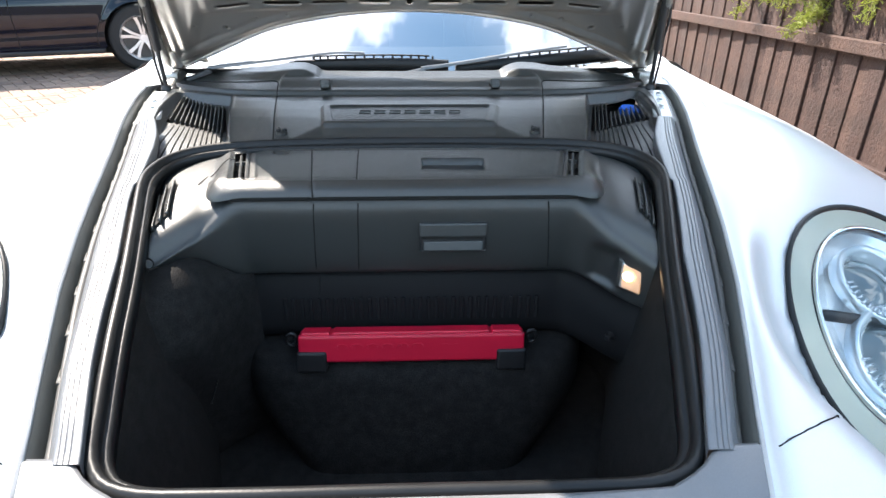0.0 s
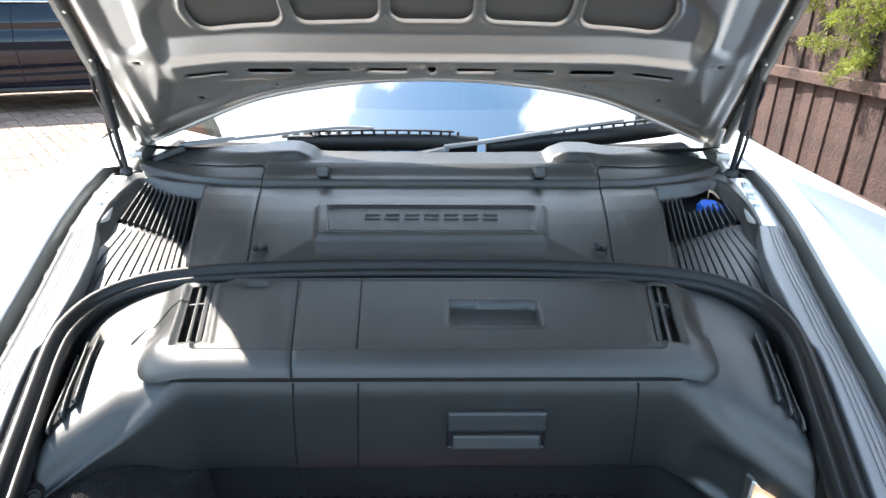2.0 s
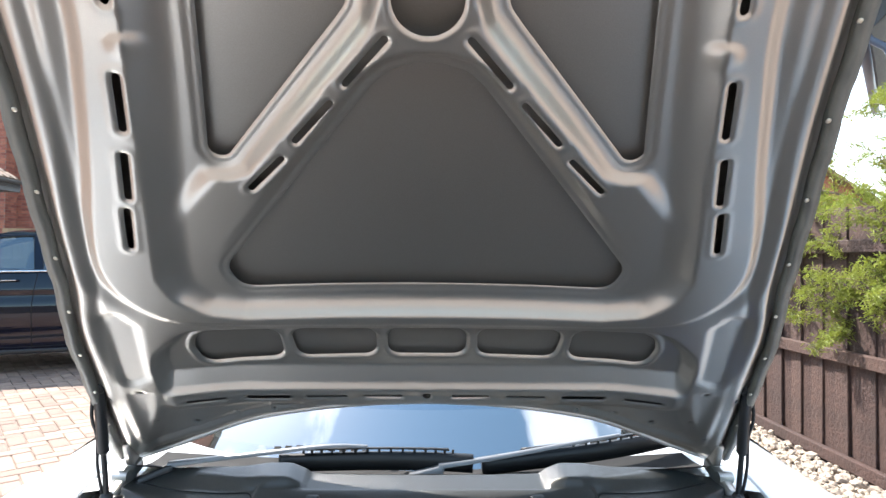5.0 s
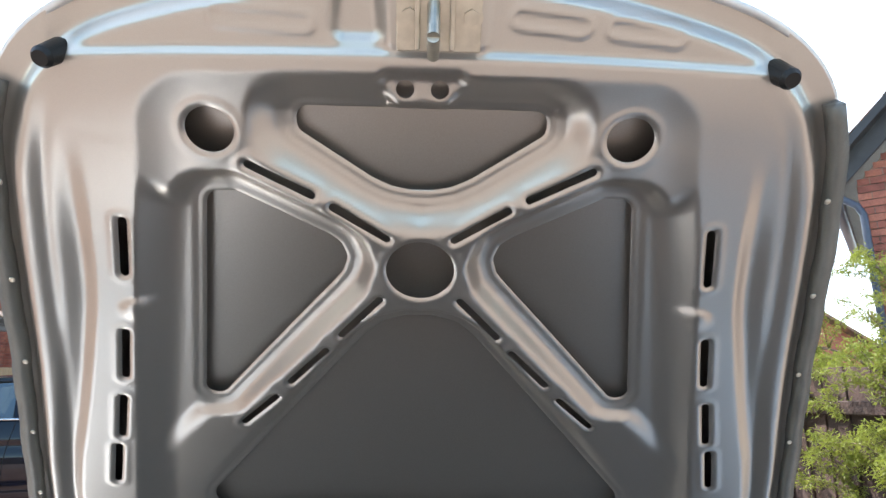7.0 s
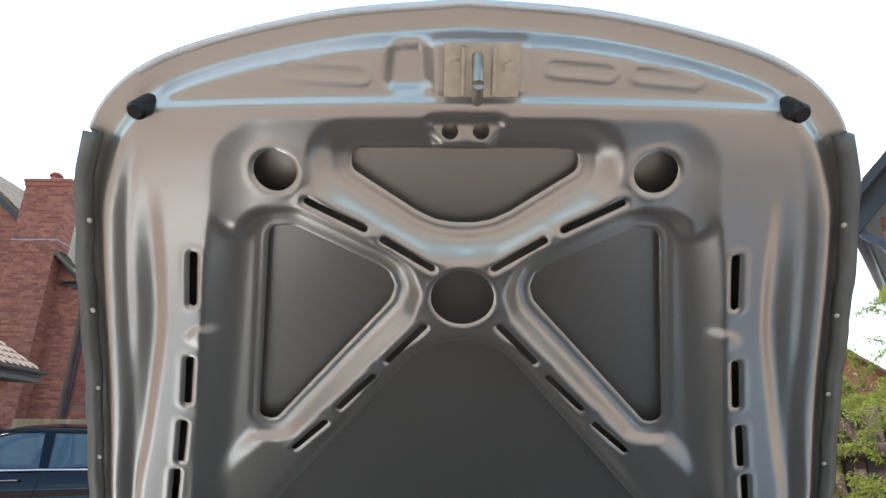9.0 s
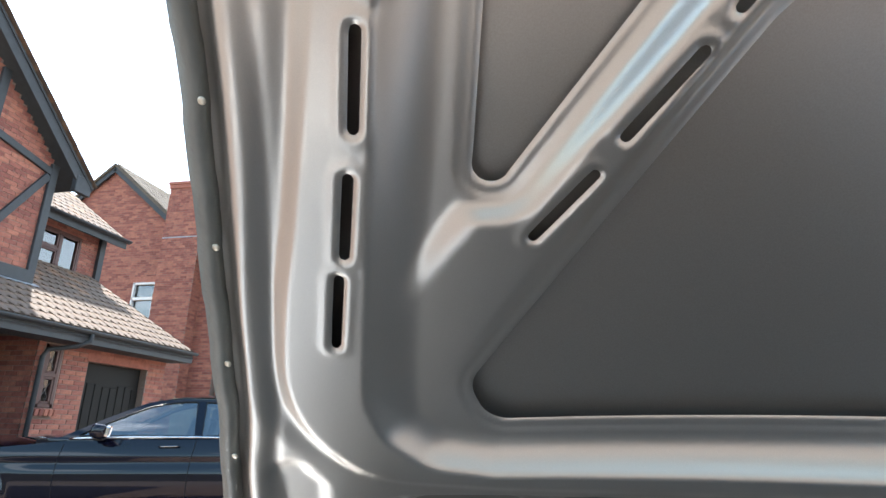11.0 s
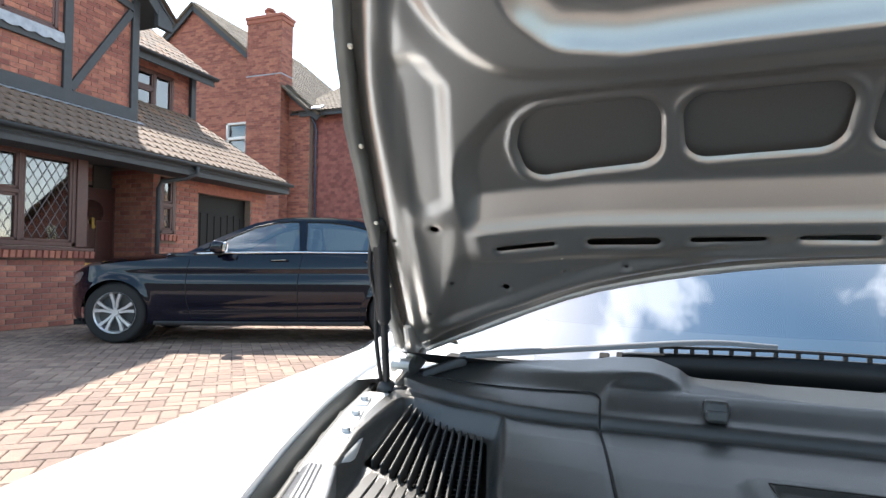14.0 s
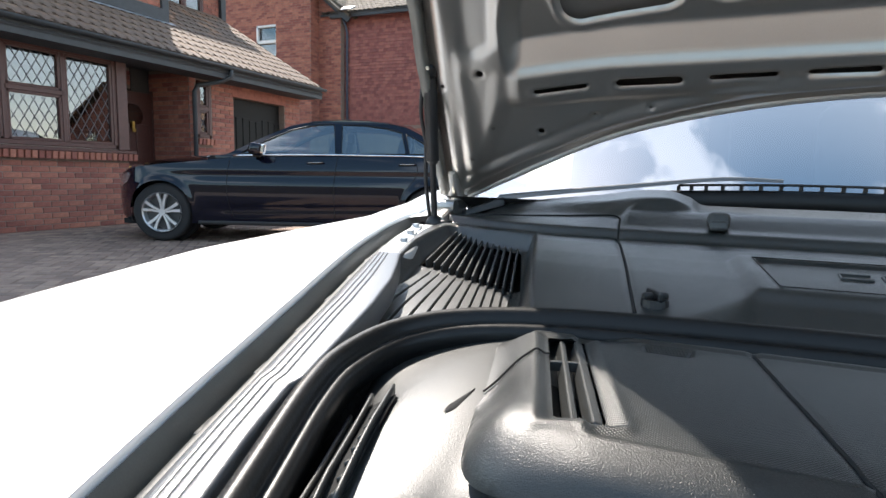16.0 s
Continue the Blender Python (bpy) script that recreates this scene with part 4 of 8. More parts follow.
bmesh.ops.create_uvsphere(bm, u_segments=14, v_segments=8, radius=0.0070, matrix=lm @ pose(0.002, -0.0108, 0.003) @ Matrix.Diagonal((1.2, 0.25, 1.0, 1)))
part("bulb", bm, M["bulb"], lamp, "glowing bulb", True)
for p, d in (((0.310, 0.6205, 0.487), (-0.76, -0.65, 0)), ((-0.345, 0.580, 0.642), (0.5, -0.8, 0.3)), ((0.338, 0.487, 0.592), (-1, 0, 0.1))):
    d = Vector(d).normalized()
    bm = bmesh.new()
    cyl(bm, Vector(p), Vector(p) + d * 0.009, 0.008, 0.0055, 16)
    cyl(bm, Vector(p) + d * 0.006, Vector(p) + d * 0.012, 0.0035, None, 10)
    part("trim_clip", bm, M["black"], car, "round push clip")
# strap end with its hanging loop on the carpet
tube("pull_cord", curve([(-0.282, 0.625, 0.545), (-0.276, 0.612, 0.50), (-0.283, 0.600, 0.46), (-0.292, 0.590, 0.43), (-0.300, 0.578, 0.405)], 20), 0.0011, M["rubber"], car, n=6, label="thin dark cord on the carpet")

# red warning triangle in its holders
tri = thing("warning_triangle", "red plastic warning triangle case clipped into the luggage compartment", "warning triangle")
bm = bmesh.new()
box(bm, (0.003, 0.642, 0.463), (0.352, 0.034, 0.046), pose(0, 0, 0, -12), 0.005, 3)
case = part("case", bm, M["red"], tri)
bm = bmesh.new()
for x0, x1 in ((-0.168, -0.124), (-0.120, 0.124), (0.128, 0.174)):
    box(bm, ((x0 + x1) / 2, 0.646, 0.4865), (x1 - x0, 0.026, 0.006), pose(0, 0, 0, -12), 0.0025)
part("top_rail", bm, M["red"], tri)
for k in range(6):
    for j in range(2):
        bm = bmesh.new()
        c = Vector((-0.105 + 0.0235 * k, 0.6265 + 0.0035 * j, 0.470 - 0.0145 * j))
        ring = [(c.x + 0.0085 * math.cos(a), c.y, c.z + 0.0048 * math.sin(a)) for a in np.linspace(0, 2 * math.pi, 15)[:-1]]
        vs, fs = sweep(ring, [(0.0012 * math.cos(a), 0.0012 * math.sin(a)) for a in np.linspace(0, 2 * math.pi, 6)[:-1]], True, (0, 1, 0))
        bv = [bm.verts.new(v) for v in vs]
        for f in fs:
            bm.faces.new([bv[i] for i in f])
        part("raised_oval", bm, M["red"], case)
for k in range(7):
    bm = bmesh.new()
    box(bm, (0.098 + 0.0075 * k, 0.6275, 0.464), (0.0028, 0.003, 0.020), pose(0, 0, 0, -12))
    part("raised_bar", bm, M["red"], case)
for k in range(3):
    bm = bmesh.new()
    box(bm, (0.062, 0.627 + 0.001 * k, 0.472 - 0.007 * k), (0.026, 0.002, 0.002), pose(0, 0, 0, -12))
    part("raised_bar", bm, M["red"], case)
for s in (-1, 1):
    bm = bmesh.new()
    box(bm, (s * 0.155 + 0.003, 0.624, 0.446), (0.046, 0.014, 0.034), pose(0, 0, 0, -12), 0.004, 3)
    box(bm, (s * 0.155 + 0.003, 0.640, 0.432), (0.046, 0.044, 0.008), pose(0, 0, 0, -12), 0.003, 2)
    part("holder", bm, M["black"], car, "black plastic holder")
    ring = [(s * 0.190 + 0.003 + 0.008 * math.cos(a), 0.650, 0.470 + 0.011 * math.sin(a)) for a in np.linspace(0, 2 * math.pi, 19)[:-1]]
    tube("strap_ring", ring, 0.003, M["black"], car, True, 8, up=(0, 1, 0))


# cover between the compartment and the windscreen
def cowl_edge(y):
    return np.interp(y, (0.70, 0.80, 0.90, 1.0, 1.1, 1.2, 1.27, 1.32), (0.405, 0.440, 0.466, 0.490, 0.508, 0.518, 0.53, 0.50))
GR = [(0.345, 0.968), (0.478, 1.026), (0.481, 1.144), (0.432, 1.112), (0.379, 1.092)]
DISH = [(0.292, 0.80), (0.44, 0.80), (0.468, 0.93), (0.488, 1.04), (0.492, 1.158), (0.435, 1.126), (0.368, 1.108), (0.325, 0.918)]
PLATE = [(-0.139, 0.931), (0.139, 0.931), (0.153, 1.002), (-0.153, 1.002)]
def grille_z(y):
    """The sloping plane of the grilles."""
    return 0.746 - 0.175 * (1.10 - y)
def setback(a):
    """The outer panels' rear step lies further back."""
    return sst(0.270, 0.282, a) * (0.006 + 1.4 * np.maximum(0, a - 0.282) ** 2)
def rear_edge(a):
    """Rear end of the cover, further back towards the wings."""
    return 1.200 + 0.15 * a * a + 0.022 * sst(0.30, 0.45, a)
def cowl_keep(x, y):
    a = np.abs(x)
    k = np.maximum(a - cowl_edge(y), np.maximum(0.70 - y, y - rear_edge(a)))
    k = np.maximum(k, -(psdf(x, y, loop) - 0.004))
    return np.maximum(k, -psdf(a, y, GR, 0.006))
def cowl_h(x, y):
    a = np.abs(x)
    yb = y - setback(a)
    front = np.interp(np.minimum(yb, 1.100), (0.70, 0.80, 0.86, 0.90, 0.96, 1.0, 1.05, 1.097, 1.100), (0.690, 0.718, 0.731, 0.7385, 0.7505, 0.7565, 0.7615, 0.7618, 0.7625))
    # middle panel: step, rounded rise, and the band beside the shelf
    z = front + np.interp(yb, (1.100, 1.1015, 1.105, 1.108, 1.116, 1.124, 1.132, 1.140, 1.147, 1.152, 1.21, 1.27), (0.0, 0.0055, 0.010, 0.011, 0.014, 0.019, 0.024, 0.028, 0.0305, 0.0315, 0.0415, 0.0435))
    z = z + 0.012 * sst(0.186, 0.232, a) * sst(1.145, 1.159, y)
    # outer panels: the step and the raised band sweep back and sink towards the wings
    back = 1.7 * np.maximum(0, a - 0.282) ** 2
    y3, ys, yt = 1.103 + back, 1.148 + back, 1.159 + 1.85 * np.maximum(0, a - 0.2) ** 2
    zs, zt = 0.784 - 0.06 * (a - 0.298), 0.805 - 0.052 * (a - 0.219)
    def rise(p, q):
        return np.clip((y - p) / (q - p), 0, 1)
    zo = front + 0.0095 * sst(0, 1, rise(y3, y3 + 0.007)) + (zs - 0.772) * rise(y3 + 0.006, ys) + (zt - zs) * sst(0, 1, rise(ys + 0.001, yt)) + 0.011 * rise(yt, yt + 0.045)
    wide = sst(1.147, 1.157, y)
    k = np.clip((a - 0.268 + 0.030 * wide) / (0.012 + 0.055 * wide), 0, 1)
    z = z + (zo - z) * k * k * (3 - 2 * k)
    z = z - 0.004 * sst(1.145, 1.149, y) * (1 - sst(0.193, 0.205, a))
    # thin joints between the panels
    z = z - 0.0016 * np.exp(-((a - 0.236 - 0.175 * (y - 0.88)) / 0.0028) ** 2) * (y < 1.10)
    # raised frame with a sunken woven field, over a hollow that falls to the seal
    shelf = psdf(x, y, [(-0.215, 0.85), (0.215, 0.85), (0.160, 0.917), (-0.160, 0.917)], 0.006)
    z = z - 0.012 * sst(0.006, -0.022, shelf)
    fr = psdf(x, y, [(-0.157, 0.919), (0.157, 0.919), (0.172, 1.016), (-0.172, 1.016)], 0.010)
    z = z + 0.0065 * sst(0.003, -0.007, fr)
    z = z - 0.0032 * sst(0.001, -0.0012, psdf(x, y, PLATE, 0.010))
    # dishes of the grilles
    gd = psdf(a, y, DISH, 0.012)
    k = sst(0.003, -0.009, gd)
    z = z + k * (grille_z(y) - 0.006 - z) + 0.0012 * np.exp(-((gd - 0.002) / 0.004) ** 2)
    # rolled rear edge
    return z - 0.008 * sst(-0.006, 0.0, y - rear_edge(a))
def woven(x, y):
    """The nameplate's field and the shelf before the screen."""
    return np.minimum(psdf(x, y, PLATE, 0.010), np.maximum(1.150 - y, np.abs(x) - 0.200))
field_mesh("cowl_cover", M["plastic_lid"], car, (-0.54, 0.54, 0.70, 1.26, 0.0026, cowl_keep, cowl_h), label="charcoal plastic cover with a nameplate panel", second=(M["weave"], woven))
# black tray under the cover, and the silver corners beside the screen
bm = bmesh.new()
box(bm, (0, 1.06, 0.670), (1.06, 0.40, 0.006))
box(bm, (0, 1.235, 0.715), (1.04, 0.004, 0.090))
for s in (-1, 1):
    box(bm, (s * 0.497, 1.06, 0.695), (0.004, 0.30, 0.05), pose(0, 0, 0, 0, 0, -s * 6))
part("water_tray", bm, M["black"], car, "black water tray below the cover")
for s in (-1, 1):
    rows = []
    for y in np.linspace(1.20, 1.62, 24):
        o = shut(min(y, 1.4)) + 0.004
        i = min(o - 0.02, 0.66 * math.sqrt(max(0.0, y - 1.262) / 0.30)) if y > 1.262 else o - 0.05
        i = min(i, 0.60)
        rows.append([(s * (o + (i - o) * t), y, deck(min(y, 1.3)) + 0.10 * max(0, y - 1.3) + 0.004 + (0.772 - deck(min(y, 1.3)) - 0.10 * max(0, y - 1.3)) * 0.6 * t) for t in np.linspace(0, 1, 8)])
    put("scuttle_corner", mesh_of("scuttle_corner", *loft(rows), M["silver"]), car, "silver corner beside the windscreen")
# seams between the cover's panels
def seam(name, pts, h, r, label=""):
    tube(name, [(x, y, float(h(np.array([x]), np.array([y]))[0]) + 0.0005) for x, y in pts], r, M["gap"], car, n=6, label=label)
for s in (-1, 1):
    seam("cover_seam", [(s * (0.236 + 0.175 * (y - 0.88)), y) for y in np.linspace(0.872, 1.098, 24)], cowl_h, 0.0013, "thin seam between the cover panels")
    seam("cover_seam", [(s * x, y) for x, y in curve([(0.274, 1.098), (0.276, 1.118), (0.2775, 1.136), (0.286, 1.1465), (0.305, 1.149), (0.35, 1.156), (0.415, 1.178), (0.49, 1.221)], 36)], cowl_h, 0.0011, "thin seam between the cover panels")
seam("plate_groove", [(x, y) for x, y in PLATE + PLATE[:1]], cowl_h, 0.0005, "groove round the nameplate")
seam("lid_seam", [(-0.134 - 0.162 * (y - 0.66), y) for y in np.linspace(0.652, 0.848, 24)], top_h, 0.0011, "thin seam in the console lid")
seam("lid_seam", [(-0.073 - 0.078 * (y - 0.681), y) for y in np.linspace(0.684, 0.842, 20)], top_h, 0.0010, "thin seam in the console lid")
# raised bars in place of the nameplate's lettering
for k in range(7):
    x = -0.084 + 0.028 * k
    bm = bmesh.new()
    for dy in (-0.006, 0.006):
        box(bm, (x, 0.973 + dy, float(cowl_h(np.array([x]), np.array([0.973 + dy]))[0]) + 0.0006), (0.021, 0.0014, 0.0022), pose(0, 0, 0, 9), 0.0004, 1)
    box(bm, (x - 0.010, 0.973, float(cowl_h(np.array([x]), np.array([0.973]))[0]) + 0.0006), (0.0014, 0.0130, 0.0022), pose(0, 0, 0, 9), 0.0004, 1)
    part("nameplate_bar", bm, M["plastic"], car, "raised bar on the nameplate")
# grille slats, the flat ribs that carry them on to the seal, and the mesh under them
def slat_line(s, f, y):
    """Across the grille by f, at a distance y along the car."""
    bx, by = 0.385 + 0.097 * f, 1.098 + 0.056 * f
    return s * (bx - (0.24 - 0.13 * f * f) * (by - y))
for s in (-1, 1):
    bm = bmesh.new()
    box(bm, (s * 0.412, 1.05, 0.702), (0.24, 0.26, 0.004), pose(0, 0, 0, 9, 0, -s * 14))
    gp = part("air_grille", bm, M["mesh"], car, "black air intake grille with fine mesh")
    for k in range(12):
        f = k / 11
        y1, y0 = 1.092 + 0.020 * f + 0.036 * f * f, 0.958 + 0.066 * f
        if s > 0 and f > 0.30:
            y1 = y0 + 0.55 * (y1 - y0)
        a, b = [Vector((slat_line(s, f, y), y, grille_z(y) - 0.005)) for y in (y0, y1)]
        d = b - a
        bm = bmesh.new()
        rot = d.to_track_quat("Y", "Z").to_matrix().to_4x4()
        box(bm, (a + b) / 2, (0.0021, d.length, 0.013), rot, 0.0007, 1)
        part("slat", bm, M["plastic"], gp)
        if k == 11:
            continue
        f2 = (k + 0.5) / 11
        ya = 0.958 + 0.066 * f2 + 0.006
        yc = ya
        while yc > 0.72:
            x = slat_line(s, f2, yc)
            if float(psdf(np.array([x]), np.array([yc]), loop)[0]) < 0.013 or abs(x) > float(cowl_edge(yc)) - 0.003:
                break
            yc -= 0.004
        if ya - yc > 0.012:
            rr = []
            for q in np.linspace(0, 1, 14):
                y = ya + (yc - ya) * q
                z, x0, x1 = grille_z(y) - 0.0055 - 0.003 * max(0.0, 1 - q * 9) + 0.017 * float(sst(1.03, 0.85, y)) * (0.25 + 0.75 * f2), abs(slat_line(s, f, y)) + 0.0007, abs(slat_line(s, f + 1 / 11, y)) - 0.0007
                rr.append([(s * x, y, z + h) for x, h in ((x0, -0.012), (x0, 0.0), (x0 + 0.0006, 0.0008), (x1 - 0.0006, 0.0008), (x1, 0.0), (x1, -0.012))])
            put("rib", mesh_of("rib", *loft(rr), M["plastic"], False), gp)
    bm = bmesh.new()
    for k in range(11):
        for j in range(16):
            f, e = (k + 0.5) / 11, (j + 0.5) / 16
            if s > 0 and f > 0.30 and e > 0.55:
                continue
            y = 0.966 + 0.062 * f + e * 0.125
            box(bm, (slat_line(s, f, y), y, grille_z(y) - 0.016), (0.0085, 0.0026, 0.003))
    tagged(part("grille_mesh", bm, M["black"], gp), kind="stuff")
# blue cap of the washer filler
bm = bmesh.new()
cyl(bm, (0.453, 1.086, 0.715), (0.453, 1.086, 0.738), 0.014, 0.016, 24)
fill = part("washer_filler", bm, M["black"], car, "filler neck of the washer bottle")
bm = bmesh.new()
cyl(bm, (0.453, 1.086, 0.724), (0.455, 1.083, 0.738), 0.0190, 0.0182, 40)
for k in range(24):
    a = 2 * math.pi * k / 24
    box(bm, (0.454 + 0.0188 * math.cos(a), 1.0845 + 0.0188 * math.sin(a), 0.731), (0.003, 0.0025, 0.012), pose(0, 0, 0, 0, 0, math.degrees(a)))
cyl(bm, (0.455, 1.083, 0.738), (0.455, 1.0825, 0.7405), 0.0145, 0.0135, 32)
part("cap", bm, M["blue"], fill, "bright blue ribbed cap")
# turn clips and hooks
for s in (-1, 1):
    bm = bmesh.new()
    cyl(bm, (s * 0.223, 0.892, 0.734), (s * 0.223, 0.892, 0.741), 0.0105, 0.0095, 22)
    box(bm, (s * 0.223, 0.892, 0.744), (0.005, 0.022, 0.008), pose(0, 0, 0, 0, 0, 30), 0.002)
    box(bm, (s * 0.223, 0.892, 0.743), (0.020, 0.005, 0.006), pose(0, 0, 0, 0, 0, 30), 0.002)
    part("turn_clip", bm, M["black"], car, "black turn clip")
    bm = bmesh.new()
    box(bm, (s * 0.176, 1.116, 0.7855), (0.022, 0.018, 0.017), pose(0, 0, 0, -28), 0.006, 3)
    box(bm, (s * 0.176, 1.109, 0.781), (0.018, 0.011, 0.011), pose(0, 0, 0, -10), 0.003, 2)
    part("cover_hook", bm, M["plastic"], car, "moulded hook of the cover")

# windscreen, scuttle and wipers
def screen(x, t):
    """Point of the windscreen: t = 0 at its foot, 1 at the roof."""
    y = 1.275 + 0.62 * t + (0.30 - 0.08 * t) * (x / 0.66) ** 2
    return (x, y, 0.775 + 0.40 * t - 0.05 * t * t - 0.015 * (x / 0.66) ** 2)
rows = [[screen(x * (0.66 - 0.10 * t), t) for x in np.linspace(-1, 1, 40)] for t in np.linspace(0, 1, 18)]
ws = put("windscreen", mesh_of("windscreen", *loft(rows), M["windscreen"]), car, "curved windscreen that mirrors the sky")
ws.visible_shadow = False
rows = [[(x * (0.54 - 0.03 * t), 1.196 + 0.115 * t + 0.20 * (x * 0.5) ** 2, 0.797 - 0.014 * math.sin(math.pi * t) - 0.016 * t) for x in np.linspace(-1, 1, 40)] for t in np.linspace(0, 1, 6)]
put("scuttle_tray", mesh_of("scuttle_tray", *loft(rows), M["gap"]), car, "black scuttle tray at the foot of the screen")
for x0, x1 in ((-0.30, -0.06), (0.20, 0.47)):
    bm = bmesh.new()
    n = 11
    for k in range(n):
        x = x0 + (x1 - x0) * (k + 0.5) / n
        arch = 1 - (2 * (k + 0.5) / n - 1) ** 2
        p = screen(x, 0.03 + 0.02 * arch)
        box(bm, (p[0], p[1] - 0.012, p[2] + 0.008), (abs(x1 - x0) / n * 0.60, 0.012, 0.0035), pose(0, 0, 0, 30), 0.0012, 1)
    part("scuttle_grille", bm, M["gap"], car, "row of louvres in the scuttle")
def wiper(head, line, blade, head_look):
    """A wiper: wedge-shaped head on its pivot, tapered arm, blade with a slotted spine."""
    pivot = bmesh.new()
    cyl(pivot, (head[0][0], head[0][1] + 0.004, head[0][2] - 0.03), (head[0][0], head[0][1], head[0][2] + 0.004), 0.011, 0.010, 20)
    w = part("wiper", pivot, M["black"], car, "windscreen wiper with a grey arm and black blade")
    rr = []
    for k, p in enumerate(curve(head, 12)):
        f = k / 11
        h, d = 0.007 + 0.003 * f * f, 0.012 - 0.004 * f
        rr.append([(p[0], p[1] + a * d, p[2] + b * h) for a, b in ((-1, -0.6), (-1, 0.5), (-0.6, 0.9), (0.6, 0.9), (1, 0.5), (1, -0.6))])
    rr.append([(p[0] + 0.002, p[1], p[2]) for q in range(6)])
    put("head", mesh_of("head", *loft(rr), M[head_look]), w, "wedge-shaped head of the wiper arm")
    rr, pts = [], curve(line, 30)
    for k, p in enumerate(pts):
        d = 0.0075 - 0.0035 * k / (len(pts) - 1)
        rr.append([(p[0], p[1] + a * d, p[2] + b * d * 0.6) for a, b in ((-1, -0.8), (-1, 0.4), (-0.6, 1), (0.6, 1), (1, 0.4), (1, -0.8))])
    put("arm", mesh_of("arm", *loft(rr), M["trim"]), w, "tapered grey wiper arm")
    b = curve(blade, 40)
    body = put("blade", mesh_of("blade", *sweep(b, [(-0.008, -0.024), (-0.010, -0.010), (-0.009, 0.002), (-0.004, 0.006), (0.004, 0.006), (0.009, 0.002), (0.010, -0.010), (0.008, -0.024)]), M["rubber"]), w, "black rubber wiper blade")
    put("spine", mesh_of("spine", *sweep([(x, y, z + 0.0125) for x, y, z in b[6:-6]], [(-0.003, -0.0015), (-0.003, 0.0015), (0.003, 0.0015), (0.003, -0.0015)]), M["black"]), body, "slotted spine of the blade")
    for k in range(6, 35, 2):
        bm = bmesh.new()
        box(bm, (b[k][0], b[k][1], b[k][2] + 0.0085), (0.0045, 0.004, 0.009), None, 0.001, 1)
        part("bridge", bm, M["black"], body)
wiper([(-0.497, 1.232, 0.774), (-0.470, 1.240, 0.784), (-0.447, 1.244, 0.792)], [(-0.455, 1.244, 0.797), (-0.365, 1.244, 0.808), (-0.267, 1.245, 0.819), (-0.172, 1.246, 0.829), (-0.105, 1.247, 0.828)],
      [(-0.262, 1.252, 0.806), (-0.190, 1.252, 0.809), (-0.090, 1.252, 0.811), (0.010, 1.252, 0.810), (0.084, 1.252, 0.806)], "black")
wiper([(-0.030, 1.226, 0.782), (0.0, 1.234, 0.786), (0.030, 1.240, 0.790)], [(0.022, 1.240, 0.796), (0.115, 1.248, 0.807), (0.246, 1.262, 0.826), (0.360, 1.286, 0.838)],
      [(0.100, 1.262, 0.798), (0.220, 1.274, 0.808), (0.340, 1.296, 0.816), (0.450, 1.340, 0.820), (0.540, 1.392, 0.822)], "trim")
# cabin behind the glass
rows = [[(x * 0.62, 1.36 + 0.25 * t + 0.24 * x * x, 0.77 + 0.03 * t) for x in np.linspace(-1, 1, 30)] for t in np.linspace(0, 1, 8)]
put("dashboard", mesh_of("dashboard", *loft(rows), M["leather"]), car, "dark dashboard top")
ring = [(0.34 + 0.17 * math.cos(a), 1.83 + 0.05 * math.sin(a), 0.83 + 0.16 * math.sin(a)) for a in np.linspace(0, 2 * math.pi, 33)[:-1]]
tube("steering_wheel", ring, 0.015, M["leather"], car, True, 10, "dark steering wheel", (0, 1, 0.3))
for x in (-0.34, 0.34):
    bm = bmesh.new()
    box(bm, (x, 2.35, 0.75), (0.46, 0.14, 0.62), pose(0, 0, 0, -16), 0.06, 4)
    box(bm, (x, 2.42, 1.09), (0.24, 0.10, 0.16), pose(0, 0, 0, -16), 0.04, 4)
    part("seat", bm, M["leather"], car, "dark leather seat", True)
bm = bmesh.new()
box(bm, (0, 2.75, 0.85), (1.25, 0.06, 0.75), pose(0, 0, 0, -12), 0.02, 2)
part("rear_bulkhead", bm, M["leather"], car, "dark trim behind the seats")
